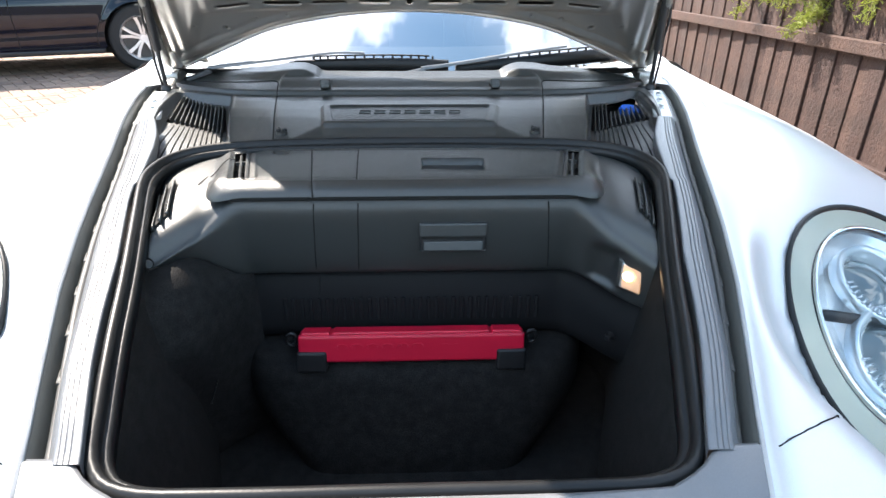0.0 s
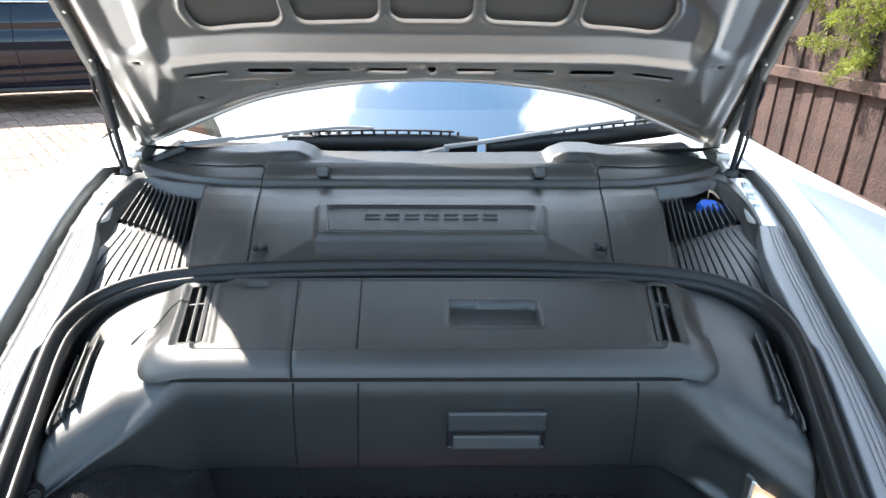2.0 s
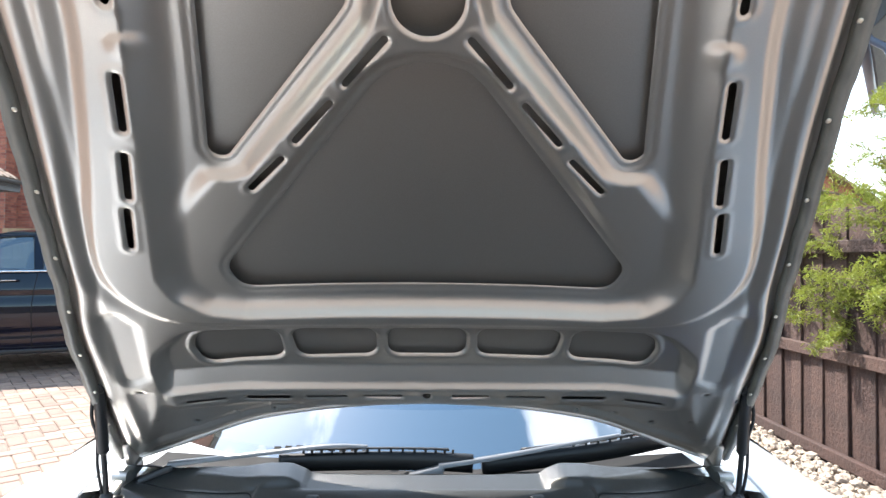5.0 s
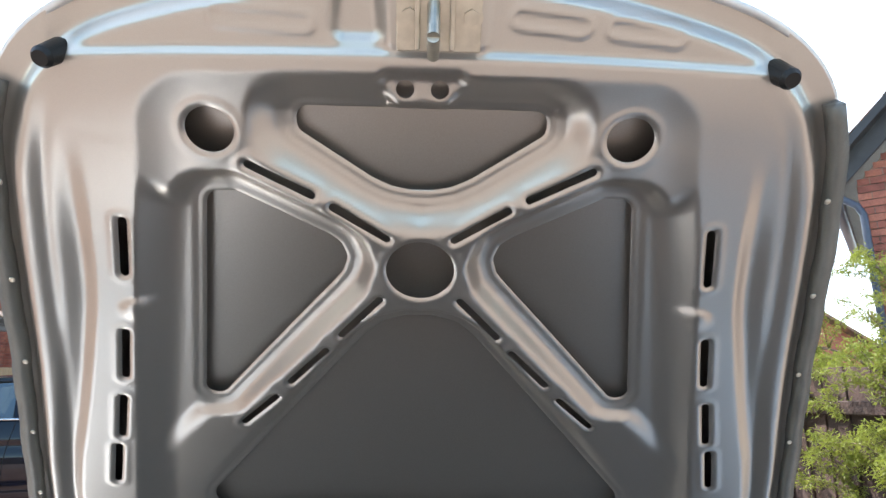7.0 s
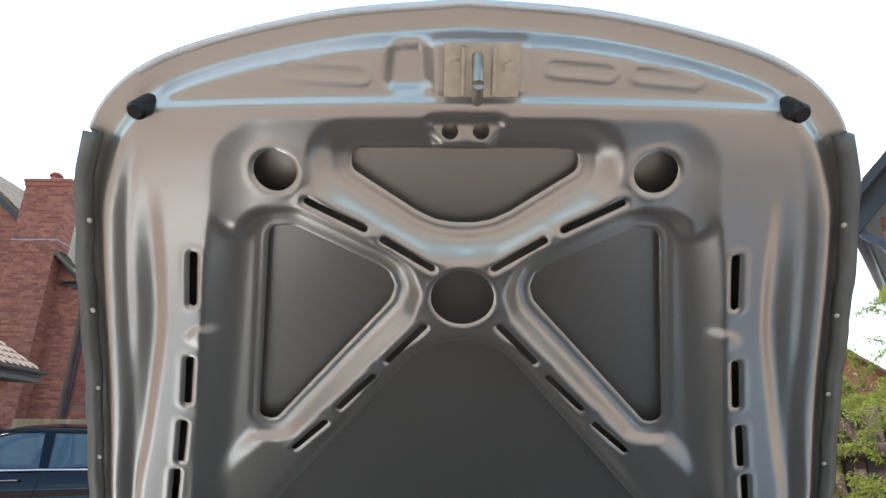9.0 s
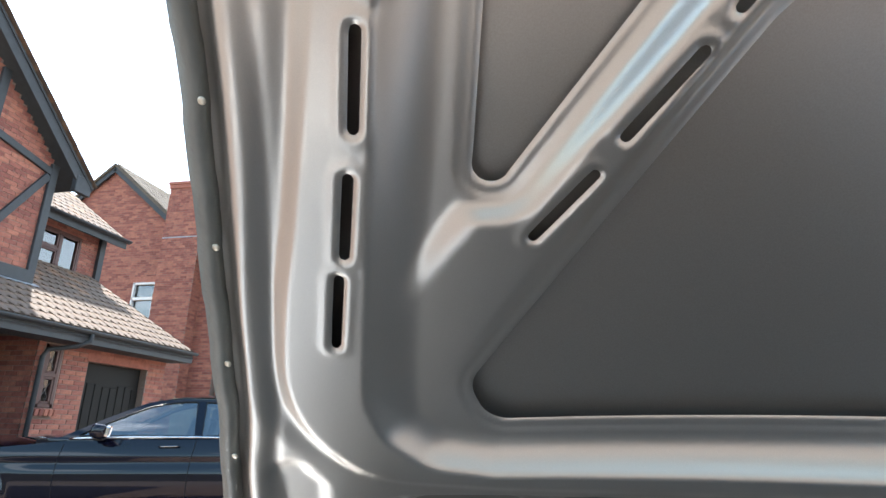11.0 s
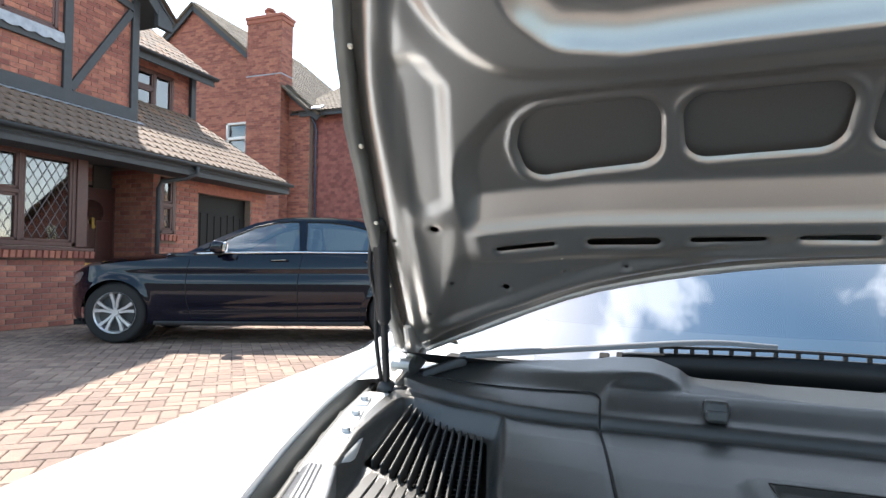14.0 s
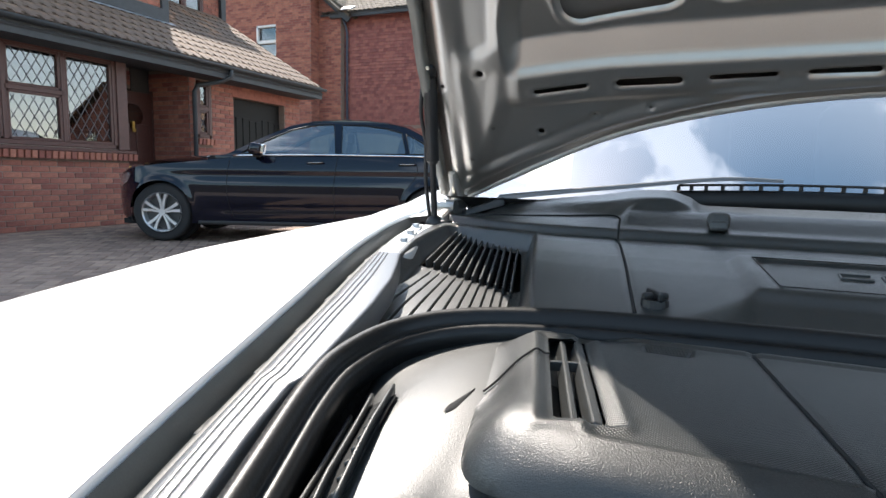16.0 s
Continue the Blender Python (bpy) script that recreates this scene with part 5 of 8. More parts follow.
# roof, pillars and body behind
rows = []
for t in np.linspace(0, 1, 18):
    y = 1.86 + 1.9 * t
    z = 1.135 + 0.05 * math.sin(math.pi * min(1, t * 1.4)) - 0.42 * max(0, t - 0.45) ** 1.3
    w = 0.565 + 0.03 * math.sin(math.pi * t)
    rows.append([(w * x, y + 0.20 * x * x * (1 - t), z - 0.035 * x * x - 0.03 * x ** 8) for x in np.linspace(-1, 1, 26)])
put("roof", mesh_of("roof", *loft(rows), M["silver"]), car, "silver roof")
for s in (-1, 1):
    pil = [Vector(screen(s * (0.66 - 0.10 * t), t)) + Vector((s * 0.012, 0.01, 0.004)) for t in np.linspace(-0.06, 1.02, 14)]
    put("windscreen_pillar", mesh_of("windscreen_pillar", *sweep(pil, [(-0.03, -0.01), (-0.03, 0.008), (0, 0.016), (0.03, 0.008), (0.03, -0.01)]), M["silver"]), car, "silver windscreen pillar")
    rows = []
    for y in np.linspace(1.56, 4.0, 30):
        f = (y - 1.56) / 2.44
        w = 0.90 + 0.02 * math.sin(math.pi * f)
        top = 0.80 - 0.02 * math.sin(math.pi * f)
        rows.append([(s * x, y, z) for x, z in ((0.60, top - 0.012), (0.66, top - 0.014), (0.74, top - 0.036), (0.81, top - 0.085), (w - 0.035, top - 0.15), (w - 0.006, top - 0.26), (w, top - 0.38), (w - 0.02, top - 0.52), (w - 0.05, 0.20))])
    put("door_side", mesh_of("door_side", *loft(rows), M["silver"]), car, "silver body side")
    bm = bmesh.new()
    cyl(bm, (s * 0.70, 0.92, 0.325), (s * 0.88, 0.92, 0.325), 0.325, None, 40)
    w = part("wheel", bm, M["tyre"], car, "front wheel")
    bm = bmesh.new()
    cyl(bm, (s * 0.87, 0.92, 0.325), (s * 0.885, 0.92, 0.325), 0.235, 0.22, 40)
    part("rim", bm, M["alloy"], w)
rows = [[(x, 4.0 + 0.25 * math.sin(math.pi * t) * math.cos(x), 0.80 - 0.6 * t) for x in np.linspace(-0.9, 0.9, 20)] for t in np.linspace(0, 1, 8)]
put("tail", mesh_of("tail", *loft(rows), M["silver"]), car, "rounded silver tail")
# headlamps
for s in (-1, 1):
    def oval(f, dz, n=64, ax=LAX, ay=LAY, cx=0.0, cy=0.0):
        """A closed ring of the lamp, f of its size, dz above the domed cover."""
        pts = []
        for a in np.linspace(0, 2 * math.pi, n + 1):
            x, y = cx + ax * f * math.cos(a), cy + ay * f * math.sin(a)
            p = LAMP @ Vector((x, y, lamp_dome(x, y) + dz))
            pts.append((s * p.x, p.y, p.z))
        return pts
    hl = put("headlamp", mesh_of("headlamp", *sweep(oval(1.0, 0.0)[:-1], [(-0.0028, -0.010), (-0.0026, 0.0006), (-0.001, 0.0014), (0.001, 0.0014), (0.0026, 0.0006), (0.0028, -0.010)], True), M["rubber"]), car, "oval headlamp with a clear cover")
    # ribbed bezel under the cover
    rows = []
    for k, f in enumerate(np.linspace(0.995, 0.80, 40)):
        rows.append(oval(f, -0.004 - 0.0010 * (k % 2)))
    put("bezel", mesh_of("bezel", *loft(rows), M["bezel"]), hl, "finely ribbed pale bezel")
    rows = [oval(f, dz) for f, dz in ((0.80, -0.004), (0.79, 0.000), (0.775, 0.001), (0.76, -0.002), (0.75, -0.012))]
    put("bezel_rim", mesh_of("bezel_rim", *loft(rows), M["chrome"]), hl, "bright inner rim")
    rows = [oval(f, -0.012 - 0.055 * (1 - (f / 0.75) ** 2)) for f in (0.75, 0.65, 0.5, 0.35, 0.2, 0.02)]
    put("reflector", mesh_of("reflector", *loft(rows), M["lamp_silver"]), hl, "silvery reflector")
    for cy, r, nm in ((0.058, 0.058, "projector_ring"), (-0.040, 0.066, "dipped_ring")):
        rows = [oval(f, dz, 48, r, r, -0.004, cy) for f, dz in ((1.0, -0.030), (1.0, -0.014), (0.93, -0.012), (0.80, -0.018), (0.70, -0.034))]
        pr = put(nm, mesh_of(nm, *loft(rows), M["lamp_silver"]), hl, "stepped bright lamp ring")
        rows = [oval(f, -0.030 + 0.012 * (1 - f * f), 40, r * 0.68, r * 0.68, -0.004, cy) for f in (1.0, 0.85, 0.6, 0.3, 0.02)]
        put("projector_lens", mesh_of("projector_lens", *loft(rows), M["lamp_lens"]), pr, "smoky round lens")
        for k in range(22):
            a = math.pi * (1.05 + 0.9 * k / 21)
            pts = []
            for f in (0.80, 0.96):
                x, y = -0.004 + r * f * math.cos(a), cy + r * f * math.sin(a)
                p = LAMP @ Vector((x, y, lamp_dome(x, y) - 0.010))
                pts.append((s * p.x, p.y, p.z))
            tube("lamp_rib", pts, 0.0016, M["lamp_silver"], pr, n=6)
    p0, p1 = [LAMP @ Vector((x, 0.006, lamp_dome(x, 0.006) - 0.012)) for x in (-0.100, 0.100)]
    put("divider", mesh_of("divider", *sweep([(s * p0.x, p0.y, p0.z), (s * p1.x, p1.y, p1.z)], [(-0.003, -0.01), (-0.003, 0.003), (0.003, 0.003), (0.003, -0.01)]), M["black"]), hl, "dark divider bar")
    rows = [oval(f, 0.0) for f in (0.993, 0.9, 0.75, 0.55, 0.3, 0.02)]
    cv = put("cover", mesh_of("cover", *loft(rows), M["lens"]), hl, "clear plastic cover")
    cv.visible_shadow = False


# ---- the raised lid ----
LA = radians(44.5)
LID = Matrix(((1, 0, 0, 0), (0, -math.cos(LA), -math.sin(LA), 1.205), (0, math.sin(LA), -math.cos(LA), 0.888), (0, 0, 0, 1)))
LV = (-0.155, -0.10, 0.09, 0.245, 0.36, 0.47, 0.61, 0.75, 0.845, 0.900, 0.938, 0.961, 0.982, 0.991)
LW = (0.560, 0.555, 0.525, 0.496, 0.461, 0.437, 0.405, 0.378, 0.355, 0.331, 0.286, 0.222, 0.117, 0.0)
edge = curve(list(zip(LW, LV)), 60)
rear = [(u, 0.032 - 0.60 * u * u) for u in np.linspace(-0.545, 0.545, 31)]
OUTLINE = rear + edge + [(-u, v) for u, v in edge[-2::-1]]
TOP_TRI = [(-0.109, 0.863), (0.109, 0.863), (0.110, 0.842), (0.046, 0.797), (0.028, 0.788), (0.010, 0.7845), (-0.010, 0.7845), (-0.028, 0.788), (-0.046, 0.797), (-0.110, 0.842)]
SIDE_TRI = [(0.198, 0.781), (0.172, 0.782), (0.090, 0.736), (0.078, 0.726), (0.0725, 0.7095), (0.078, 0.692), (0.090, 0.677), (0.222, 0.526), (0.243, 0.526)]
BIG = [(-0.252, 0.312), (0.252, 0.312), (0.264, 0.352), (0.058, 0.611), (0.040, 0.627), (0.014, 0.635), (-0.014, 0.635), (-0.040, 0.627), (-0.058, 0.611), (-0.264, 0.352)]
SLOTS = [((0.152, 0.815), (0.099, 0.785), 0.0038), ((0.081, 0.773), (0.032, 0.740), 0.0038), ((0.041, 0.667), (0.082, 0.621), 0.0038), ((0.100, 0.599), (0.142, 0.553), 0.0038),
         ((0.161, 0.529), (0.203, 0.486), 0.0038), ((0.268, 0.762), (0.279, 0.706), 0.0038), ((0.295, 0.635), (0.308, 0.578), 0.0038), ((0.318, 0.546), (0.332, 0.491), 0.0038), ((0.340, 0.472), (0.354, 0.417), 0.0038),
         ((0.328, 0.068), (0.384, 0.067), 0.0030), ((0.226, 0.0690), (0.288, 0.0685), 0.0046), ((0.132, 0.0715), (0.192, 0.0705), 0.0030), ((0.043, 0.0725), (0.100, 0.0722), 0.0030)]
HOLES = [((0.0, 0.0735), 0.0065), ((0.0, 0.704), 0.0335), ((0.179, 0.846), 0.0200), ((0.0145, 0.882), 0.0078), ((0.449, 0.098), 0.0048), ((0.388, 0.002), 0.0042), ((0.450, 0.012), 0.003), ((0.500, 0.085), 0.003), ((0.490, -0.04), 0.003), ((0.320, 0.022), 0.0022), ((0.255, 0.030), 0.0022), ((0.520, 0.02), 0.0025)]
POCKETS = [[(-0.060, 0.152), (0.060, 0.152), (0.060, 0.213), (-0.060, 0.213)], [(0.079, 0.152), (0.200, 0.147), (0.206, 0.212), (0.076, 0.213)], [(0.222, 0.146), (0.346, 0.136), (0.353, 0.177), (0.345, 0.202), (0.325, 0.213), (0.222, 0.213)]]


def lid_base(u, v):
    """The gentle bow of the whole lid, flatter towards the hinges."""
    a = np.abs(u)
    front = 0.010 - 0.022 * (1 - np.minimum(a / 0.36, 1.25) ** 2) - 0.004 * sst(0.86, 1.0, v) + 0.004 * sst(0.62, 0.80, v) * (1 - np.minimum(a / 0.3, 1) ** 2)
    back = 0.002 + 0.016 * sst(0.28, 0.46, a)
    c = sst(0.08, 0.42, v)
    return back + (front - back) * c


def lid_open(u, v):
    """Distances to the cut-outs of the inner panel: large panels, pockets, small holes."""
    a = np.abs(u)
    big = np.minimum(np.minimum(psdf(u, v, TOP_TRI, 0.011), psdf(a, v, SIDE_TRI, 0.013)), psdf(u, v, BIG, 0.026))
    pk = np.minimum(np.minimum(psdf(u, v, POCKETS[0], 0.020), psdf(a, v, POCKETS[1], 0.020)), psdf(a, v, POCKETS[2], 0.022))
    sm = np.full(u.shape, 1.0)
    for p, q, r in SLOTS:
        sm = np.minimum(sm, seg_sdf(a, v, p, q, r))
    for (x, y), r in HOLES:
        sm = np.minimum(sm, np.hypot(a - x, v - y) - r)
    return big, pk, sm


def lid_keep(u, v):
    big, pk, sm = lid_open(u, v)
    return np.maximum(psdf(u, v, OUTLINE), -np.minimum(np.minimum(big, pk), sm))


CREST = [(-0.2, 0.84), (-0.2, 0.252)] + curve([(0.0, 0.252), (0.15, 0.253), (0.264, 0.257), (0.348, 0.273), (0.391, 0.322), (0.402, 0.381), (0.386, 0.45), (0.362, 0.52), (0.330, 0.62), (0.308, 0.70), (0.286, 0.84)], 60)


def lin(a, b, x):
    """A ramp from 0 at a to 1 at b with short rounded ends."""
    t = np.clip((x - a) / (b - a), 0, 1)
    return 0.6 * t + 0.4 * t * t * (3 - 2 * t)


def lid_relief(u, v):
    a = np.abs(u)
    bot = psdf(u, v, BIG, 0.026)
    big, pk, sm = lid_open(u, v)
    e = -psdf(u, v, OUTLINE)
    w = lid_base(u, v)
    # sunken inner field, its wall rising to the rails and the cross beam
    inner = psdf(a, v, [(-0.2, 0.267), (0.25, 0.268), (0.305, 0.279), (0.336, 0.312), (0.345, 0.355), (0.334, 0.41), (0.296, 0.58), (0.268, 0.71), (0.246, 0.80), (0.232, 0.872), (0.202, 0.896), (-0.2, 0.896)], 0.045)
    wide = 0.040 - 0.008 * sst(0.36, 0.32, v)
    # diagonal arms, level with the pads round the corner holes
    arms = np.minimum(seg_sdf(a, v, (0.0, 0.704), (0.185, 0.842), 0.0), seg_sdf(a, v, (0.0, 0.704), (0.30, 0.375), 0.0))
    arms = np.minimum(arms, np.maximum(np.hypot(a - 0.184, v - 0.850) - 0.030, 0))
    level = sst(0.064, 0.036, arms) * sst(0.34, 0.54, v) * (0.45 + 0.55 * sst(0.42, 0.62, v)) * sst(0.0125, 0.031, psdf(a, v, SIDE_TRI, 0.013)) * sst(0.0125, 0.042, psdf(u, v, TOP_TRI, 0.011)) * lin(0.0085, 0.021, bot)
    t = np.clip(0.02 - inner / wide, 0, 1)
    t = t * t / (t + 0.07) * 1.07
    w = w - 0.021 * (1 - (1 - np.clip(t, 0, 1)) ** 2) * (1 - 0.76 * level)
    # narrow flanges round the large panels
    w = w - 0.0020 * sst(0.0125, 0.0065, big) + 0.0006 * np.exp(-((big - 0.0045) / 0.0030) ** 2) - 0.0015 * sst(0.002, -0.001, big)
    # crease along the rails that turns into the cross beam
    crest = psdf(a, v, CREST)
    fade = sst(0.86, 0.72, v)
    w = w - 0.0055 * lin(-0.003, 0.010, crest) * fade
    w = w + 0.0045 * lin(0.012, 0.030, crest) * fade * sst(0.27, 0.36, v)
    # sunken band with the five pockets
    band = psdf(a, v, [(-0.2, -0.15), (0.436, -0.15), (0.412, 0.16), (0.400, 0.194), (0.350, 0.240), (-0.2, 0.237)], 0.050)
    w = w + 0.0022 * np.exp(-((pk - 0.006) / 0.004) ** 2) - 0.003 * sst(0.005, -0.001, pk)
    # bar: a slanting facet, then the facet with the slots
    ends = lin(0.002, -0.016, band)
    w = w - ends * 0.022 * np.clip((v - 0.090) / 0.036, 0, 1) + 0.004 * lin(0.100, 0.088, v) * lin(0.042, 0.052, v) * ends
    w = w - 0.010 * sst(0.050, -0.06, v + 0.60 * a * a * sst(0.0, 0.4, a)) * sst(0.45, 0.40, a)
    # side rails: ridges and long dishes
    sidey = sst(0.90, 0.80, v)
    w = w + (0.0030 * np.exp(-((e - 0.029) / 0.009) ** 2) - 0.0012 * np.exp(-((e - 0.043) / 0.005) ** 2)) * sidey - 0.010 * sst(0.024, 0.012, e) * sidey
    w = w - 0.012 * lin(0.031, 0.018, e) * (1 - sidey)
    w = w + 0.004 * np.exp(-(seg_sdf(a, v, (0.458, 0.34), (0.490, -0.06), 0.0) / 0.014) ** 2) * sst(0.36, 0.28, v)
    dish = psdf(a, v, [(0.398, 0.262), (0.420, 0.298), (0.442, 0.292), (0.470, 0.135), (0.460, 0.115), (0.424, 0.130)], 0.018)
    w = w - 0.005 * sst(0.006, -0.012, dish)
    foot = psdf(a, v, [(0.432, 0.100), (0.470, 0.100), (0.492, -0.055), (0.476, -0.055)], 0.006)
    w = w - 0.002 * sst(0.010, -0.010, foot)
    gus = psdf(a, v, [(0.425, 0.050), (0.500, -0.10), (0.30, -0.02), (0.30, 0.050)], 0.008)
    w = w - 0.005 * lin(0.012, -0.010, gus) * sst(0.36, 0.43, a)
    # pinched bumps beside the side slots
    w = w + 0.0032 * sst(0.015, 0.002, np.hypot((a - 0.278) / 1.25, v - 0.668) + 0.35 * (v - 0.668))
    # front band: step, raised pads, latch cup
    w = w - 0.006 * lin(0.9095, 0.9165, v + 0.004 * (a / 0.28) ** 2) * sst(0.30, 0.27, a)
    cup = psdf(u, v, [(-0.030, 0.915), (0.052, 0.915), (0.052, 0.965), (-0.030, 0.965)], 0.006)
    w = w + 0.004 * sst(0.003, -0.003, cup)
    cup2 = psdf(u, v, [(-0.072, 0.922), (-0.034, 0.922), (-0.036, 0.960), (-0.066, 0.960)], 0.008)
    w = w - 0.008 * sst(0.006, -0.006, cup2)
    box3 = psdf(a, v, [(-0.04, 0.868), (0.022, 0.868), (0.036, 0.893), (-0.04, 0.893)], 0.005)
    k = sst(0.009, -0.004, box3)
    w = w + k * (lid_base(u, v) - 0.011 - w)
    for x0, x1, y0 in ((-0.158, -0.093, 0.9375), (0.076, 0.124, 0.941), (0.152, 0.200, 0.936)):
        w = w + 0.0013 * np.exp(-((seg_sdf(u, v, (x0, y0), (x1, y0 - 0.004), 0.0) - 0.0072) / 0.0020) ** 2)
    # rolled edges of the small holes
    w = w + (0.0010 * np.exp(-((sm - 0.0045) / 0.0035) ** 2) - 0.002 * sst(0.004, -0.002, sm)) * (1 - 0.7 * sst(0.39, 0.42, a) * sst(0.16, 0.12, v)) * (1 - 0.85 * sst(0.030, 0.020, np.hypot(a - 0.0145, v - 0.882)))
    return w


lid = new("front_lid")
lid.parent = car
tagged(lid, "raised front lid with a pressed silver inner panel")
# both inner sheets use the darkened silver, the reflected dark put into the colour
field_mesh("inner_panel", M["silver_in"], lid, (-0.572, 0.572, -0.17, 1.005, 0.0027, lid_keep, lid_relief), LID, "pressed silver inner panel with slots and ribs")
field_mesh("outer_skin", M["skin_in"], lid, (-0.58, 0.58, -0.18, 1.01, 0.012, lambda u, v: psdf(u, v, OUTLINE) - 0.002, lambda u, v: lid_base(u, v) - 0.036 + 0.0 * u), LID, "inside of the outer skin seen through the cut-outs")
field_mesh("outer_paint", M["silver"], lid, (-0.58, 0.58, -0.18, 1.01, 0.012, lambda u, v: psdf(u, v, OUTLINE) - 0.003, lambda u, v: lid_base(u, v) - 0.040), LID, "silver painted outside of the lid")
ring = [LID @ Vector((u, v, float(lid_base(np.array([u]), np.array([v]))[0]) - 0.026)) for u, v in OUTLINE]
put("hem", mesh_of("hem", *sweep(ring, [(-0.003, -0.014), (0.003, -0.014), (0.004, 0.0), (0.003, 0.012), (-0.003, 0.012), (-0.004, 0)], True, LID.to_3x3() @ Vector((0, 0, 1))), M["silver"]), lid, "folded hem of the lid")
# edge seals with rivets
for s in (-1, 1):
    vs = np.linspace(-0.11, 0.885, 90)
    pts = []
    for k, v in enumerate(vs):
        w = float(np.interp(v, LV[:11], LW[:11])) - 0.006 + 0.0005 * (1 if (k // 4) % 2 else -1) * (v < 0.8)
        pts.append(LID @ Vector((s * w, v, float(lid_base(np.array([w]), np.array([v]))[0]) + 0.001)))
    es = put("edge_seal", mesh_of("edge_seal", *sweep(pts, [(-0.009, -0.014), (-0.009, 0.000), (0.0, 0.0025), (0.003, 0.000), (0.003, -0.014)] if s < 0 else [(-0.003, -0.014), (-0.003, 0.000), (0.0, 0.0025), (0.009, 0.000), (0.009, -0.014)], False, LID.to_3x3() @ Vector((0, 0, 1))), M["rubber_grey"]), lid, "grey rubber edge seal with rivets")
    for v in np.arange(0.02, 0.86, 0.098):
        w = float(np.interp(v, LV[:11], LW[:11])) - 0.012
        c = LID @ Vector((s * w, v, float(lid_base(np.array([w]), np.array([v]))[0]) + 0.004))
        bm = bmesh.new()
        bmesh.ops.create_uvsphere(bm, u_segments=12, v_segments=8, radius=0.0028, matrix=Matrix.Translation(c) @ LID.to_3x3().to_4x4() @ Matrix.Diagonal((1, 1, 0.5, 1)))
        part("rivet", bm, M["zinc"], es, "", True)
    # rubber buffer
    bm = bmesh.new()
    c = LID @ Vector((s * 0.284, 0.908, 0.0))
    n = LID.to_3x3() @ Vector((0, 0, 1))
    cyl(bm, c - n * 0.012, c + n * 0.014, 0.0095, 0.0085, 28)
    cyl(bm, c + n * 0.014, c + n * 0.018, 0.0085, 0.006, 28)
    part("buffer", bm, M["rubber"], lid, "black rubber buffer", False)
    # gas strut: ball joint, body, rod, lower joint
    top, foot = Vector((s * 0.518, 1.134, 0.957)), Vector((s * 0.530, 1.185, 0.760))
    mid = top.lerp(foot, 0.56)
    bm = bmesh.new()
    cyl(bm, top.lerp(foot, 0.03), mid, 0.0088, None, 24)
    cyl(bm, mid, top.lerp(foot, 0.59), 0.0088, 0.005, 24)
    st = part("gas_strut", bm, M["black"], car, "black gas strut holding the lid")
    bm = bmesh.new()
    cyl(bm, mid, foot, 0.0045, None, 16)
    part("rod", bm, M["black"], st, "thin piston rod")
    for c in (top, foot):
        bm = bmesh.new()
        bmesh.ops.create_uvsphere(bm, u_segments=18, v_segments=10, radius=0.0125, matrix=Matrix.Translation(c))
        cyl(bm, c, c + Vector((-s * 0.025, 0, 0)), 0.006, None, 12)
        part("ball_joint", bm, M["black"], st, "ball joint", True)
    tube("washer_hose", curve([tuple(top + Vector((s * 0.010, 0.004, 0.004))), tuple(top.lerp(foot, 0.25) + Vector((s * 0.013, -0.003, 0))), tuple(top.lerp(foot, 0.45) + Vector((s * 0.012, 0.006, 0))), tuple(top.lerp(foot, 0.7) + Vector((s * 0.010, -0.002, 0))), tuple(foot + Vector((s * 0.008, 0.002, 0.004)))], 24), 0.0028, M["black"], car, n=8, label="thin wavy hose beside the strut")
    # hinge and its bolted foot
    bm = bmesh.new()
    box(bm, (s * 0.525, 1.235, 0.775), (0.02, 0.10, 0.022), pose(0, 0, 0, 18), 0.006, 2)
    box(bm, (s * 0.528, 1.262, 0.805), (0.014, 0.03, 0.07), pose(0, 0, 0, 20), 0.005, 2)
    cyl(bm, (s * 0.515, 1.225, 0.782), (s * 0.54, 1.225, 0.782), 0.010, None, 16)
    part("hinge", bm, M["silver_in"], car, "silver painted lid hinge")
    bm = bmesh.new()
    for k in range(3):
        box(bm, (s * (0.532 - 0.014 * k), 1.13 - 0.045 * k, 0.757 - 0.0042 * k), (0.014, 0.028, 0.005), pose(0, 0, 0, 8, 0, -s * 18), 0.002)
        cyl(bm, (s * (0.532 - 0.014 * k), 1.13 - 0.045 * k, 0.757 - 0.0042 * k), (s * (0.532 - 0.014 * k), 1.13 - 0.045 * k, 0.7635 - 0.0042 * k), 0.0045, None, 6)
    part("wing_flange", bm, M["silver"], car, "bolted silver flange of the wing")
# latch striker plate
bm = bmesh.new()
box(bm, (0, 0, 0), (0.064, 0.046, 0.003), LID @ pose(0.012, 0.941, 0.004), 0.001)
box(bm, (0, 0, 0), (0.004, 0.040, 0.012), LID @ pose(-0.004, 0.941, 0.008), 0.001)
box(bm, (0, 0, 0), (0.004, 0.040, 0.012), LID @ pose(0.022, 0.941, 0.008), 0.001)
stp = part("striker_plate", bm, M["zinc"], lid, "zinc coated striker plate")
bm = bmesh.new()
cyl(bm, LID @ Vector((0.008, 0.952, 0.004)), LID @ Vector((0.008, 0.935, 0.036)), 0.0048, None, 16)
cyl(bm, LID @ Vector((0.008, 0.935, 0.036)), LID @ Vector((0.008, 0.918, 0.020)), 0.0045, None, 16)
part("striker_pin", bm, M["zinc"], stp, "bent striker pin")
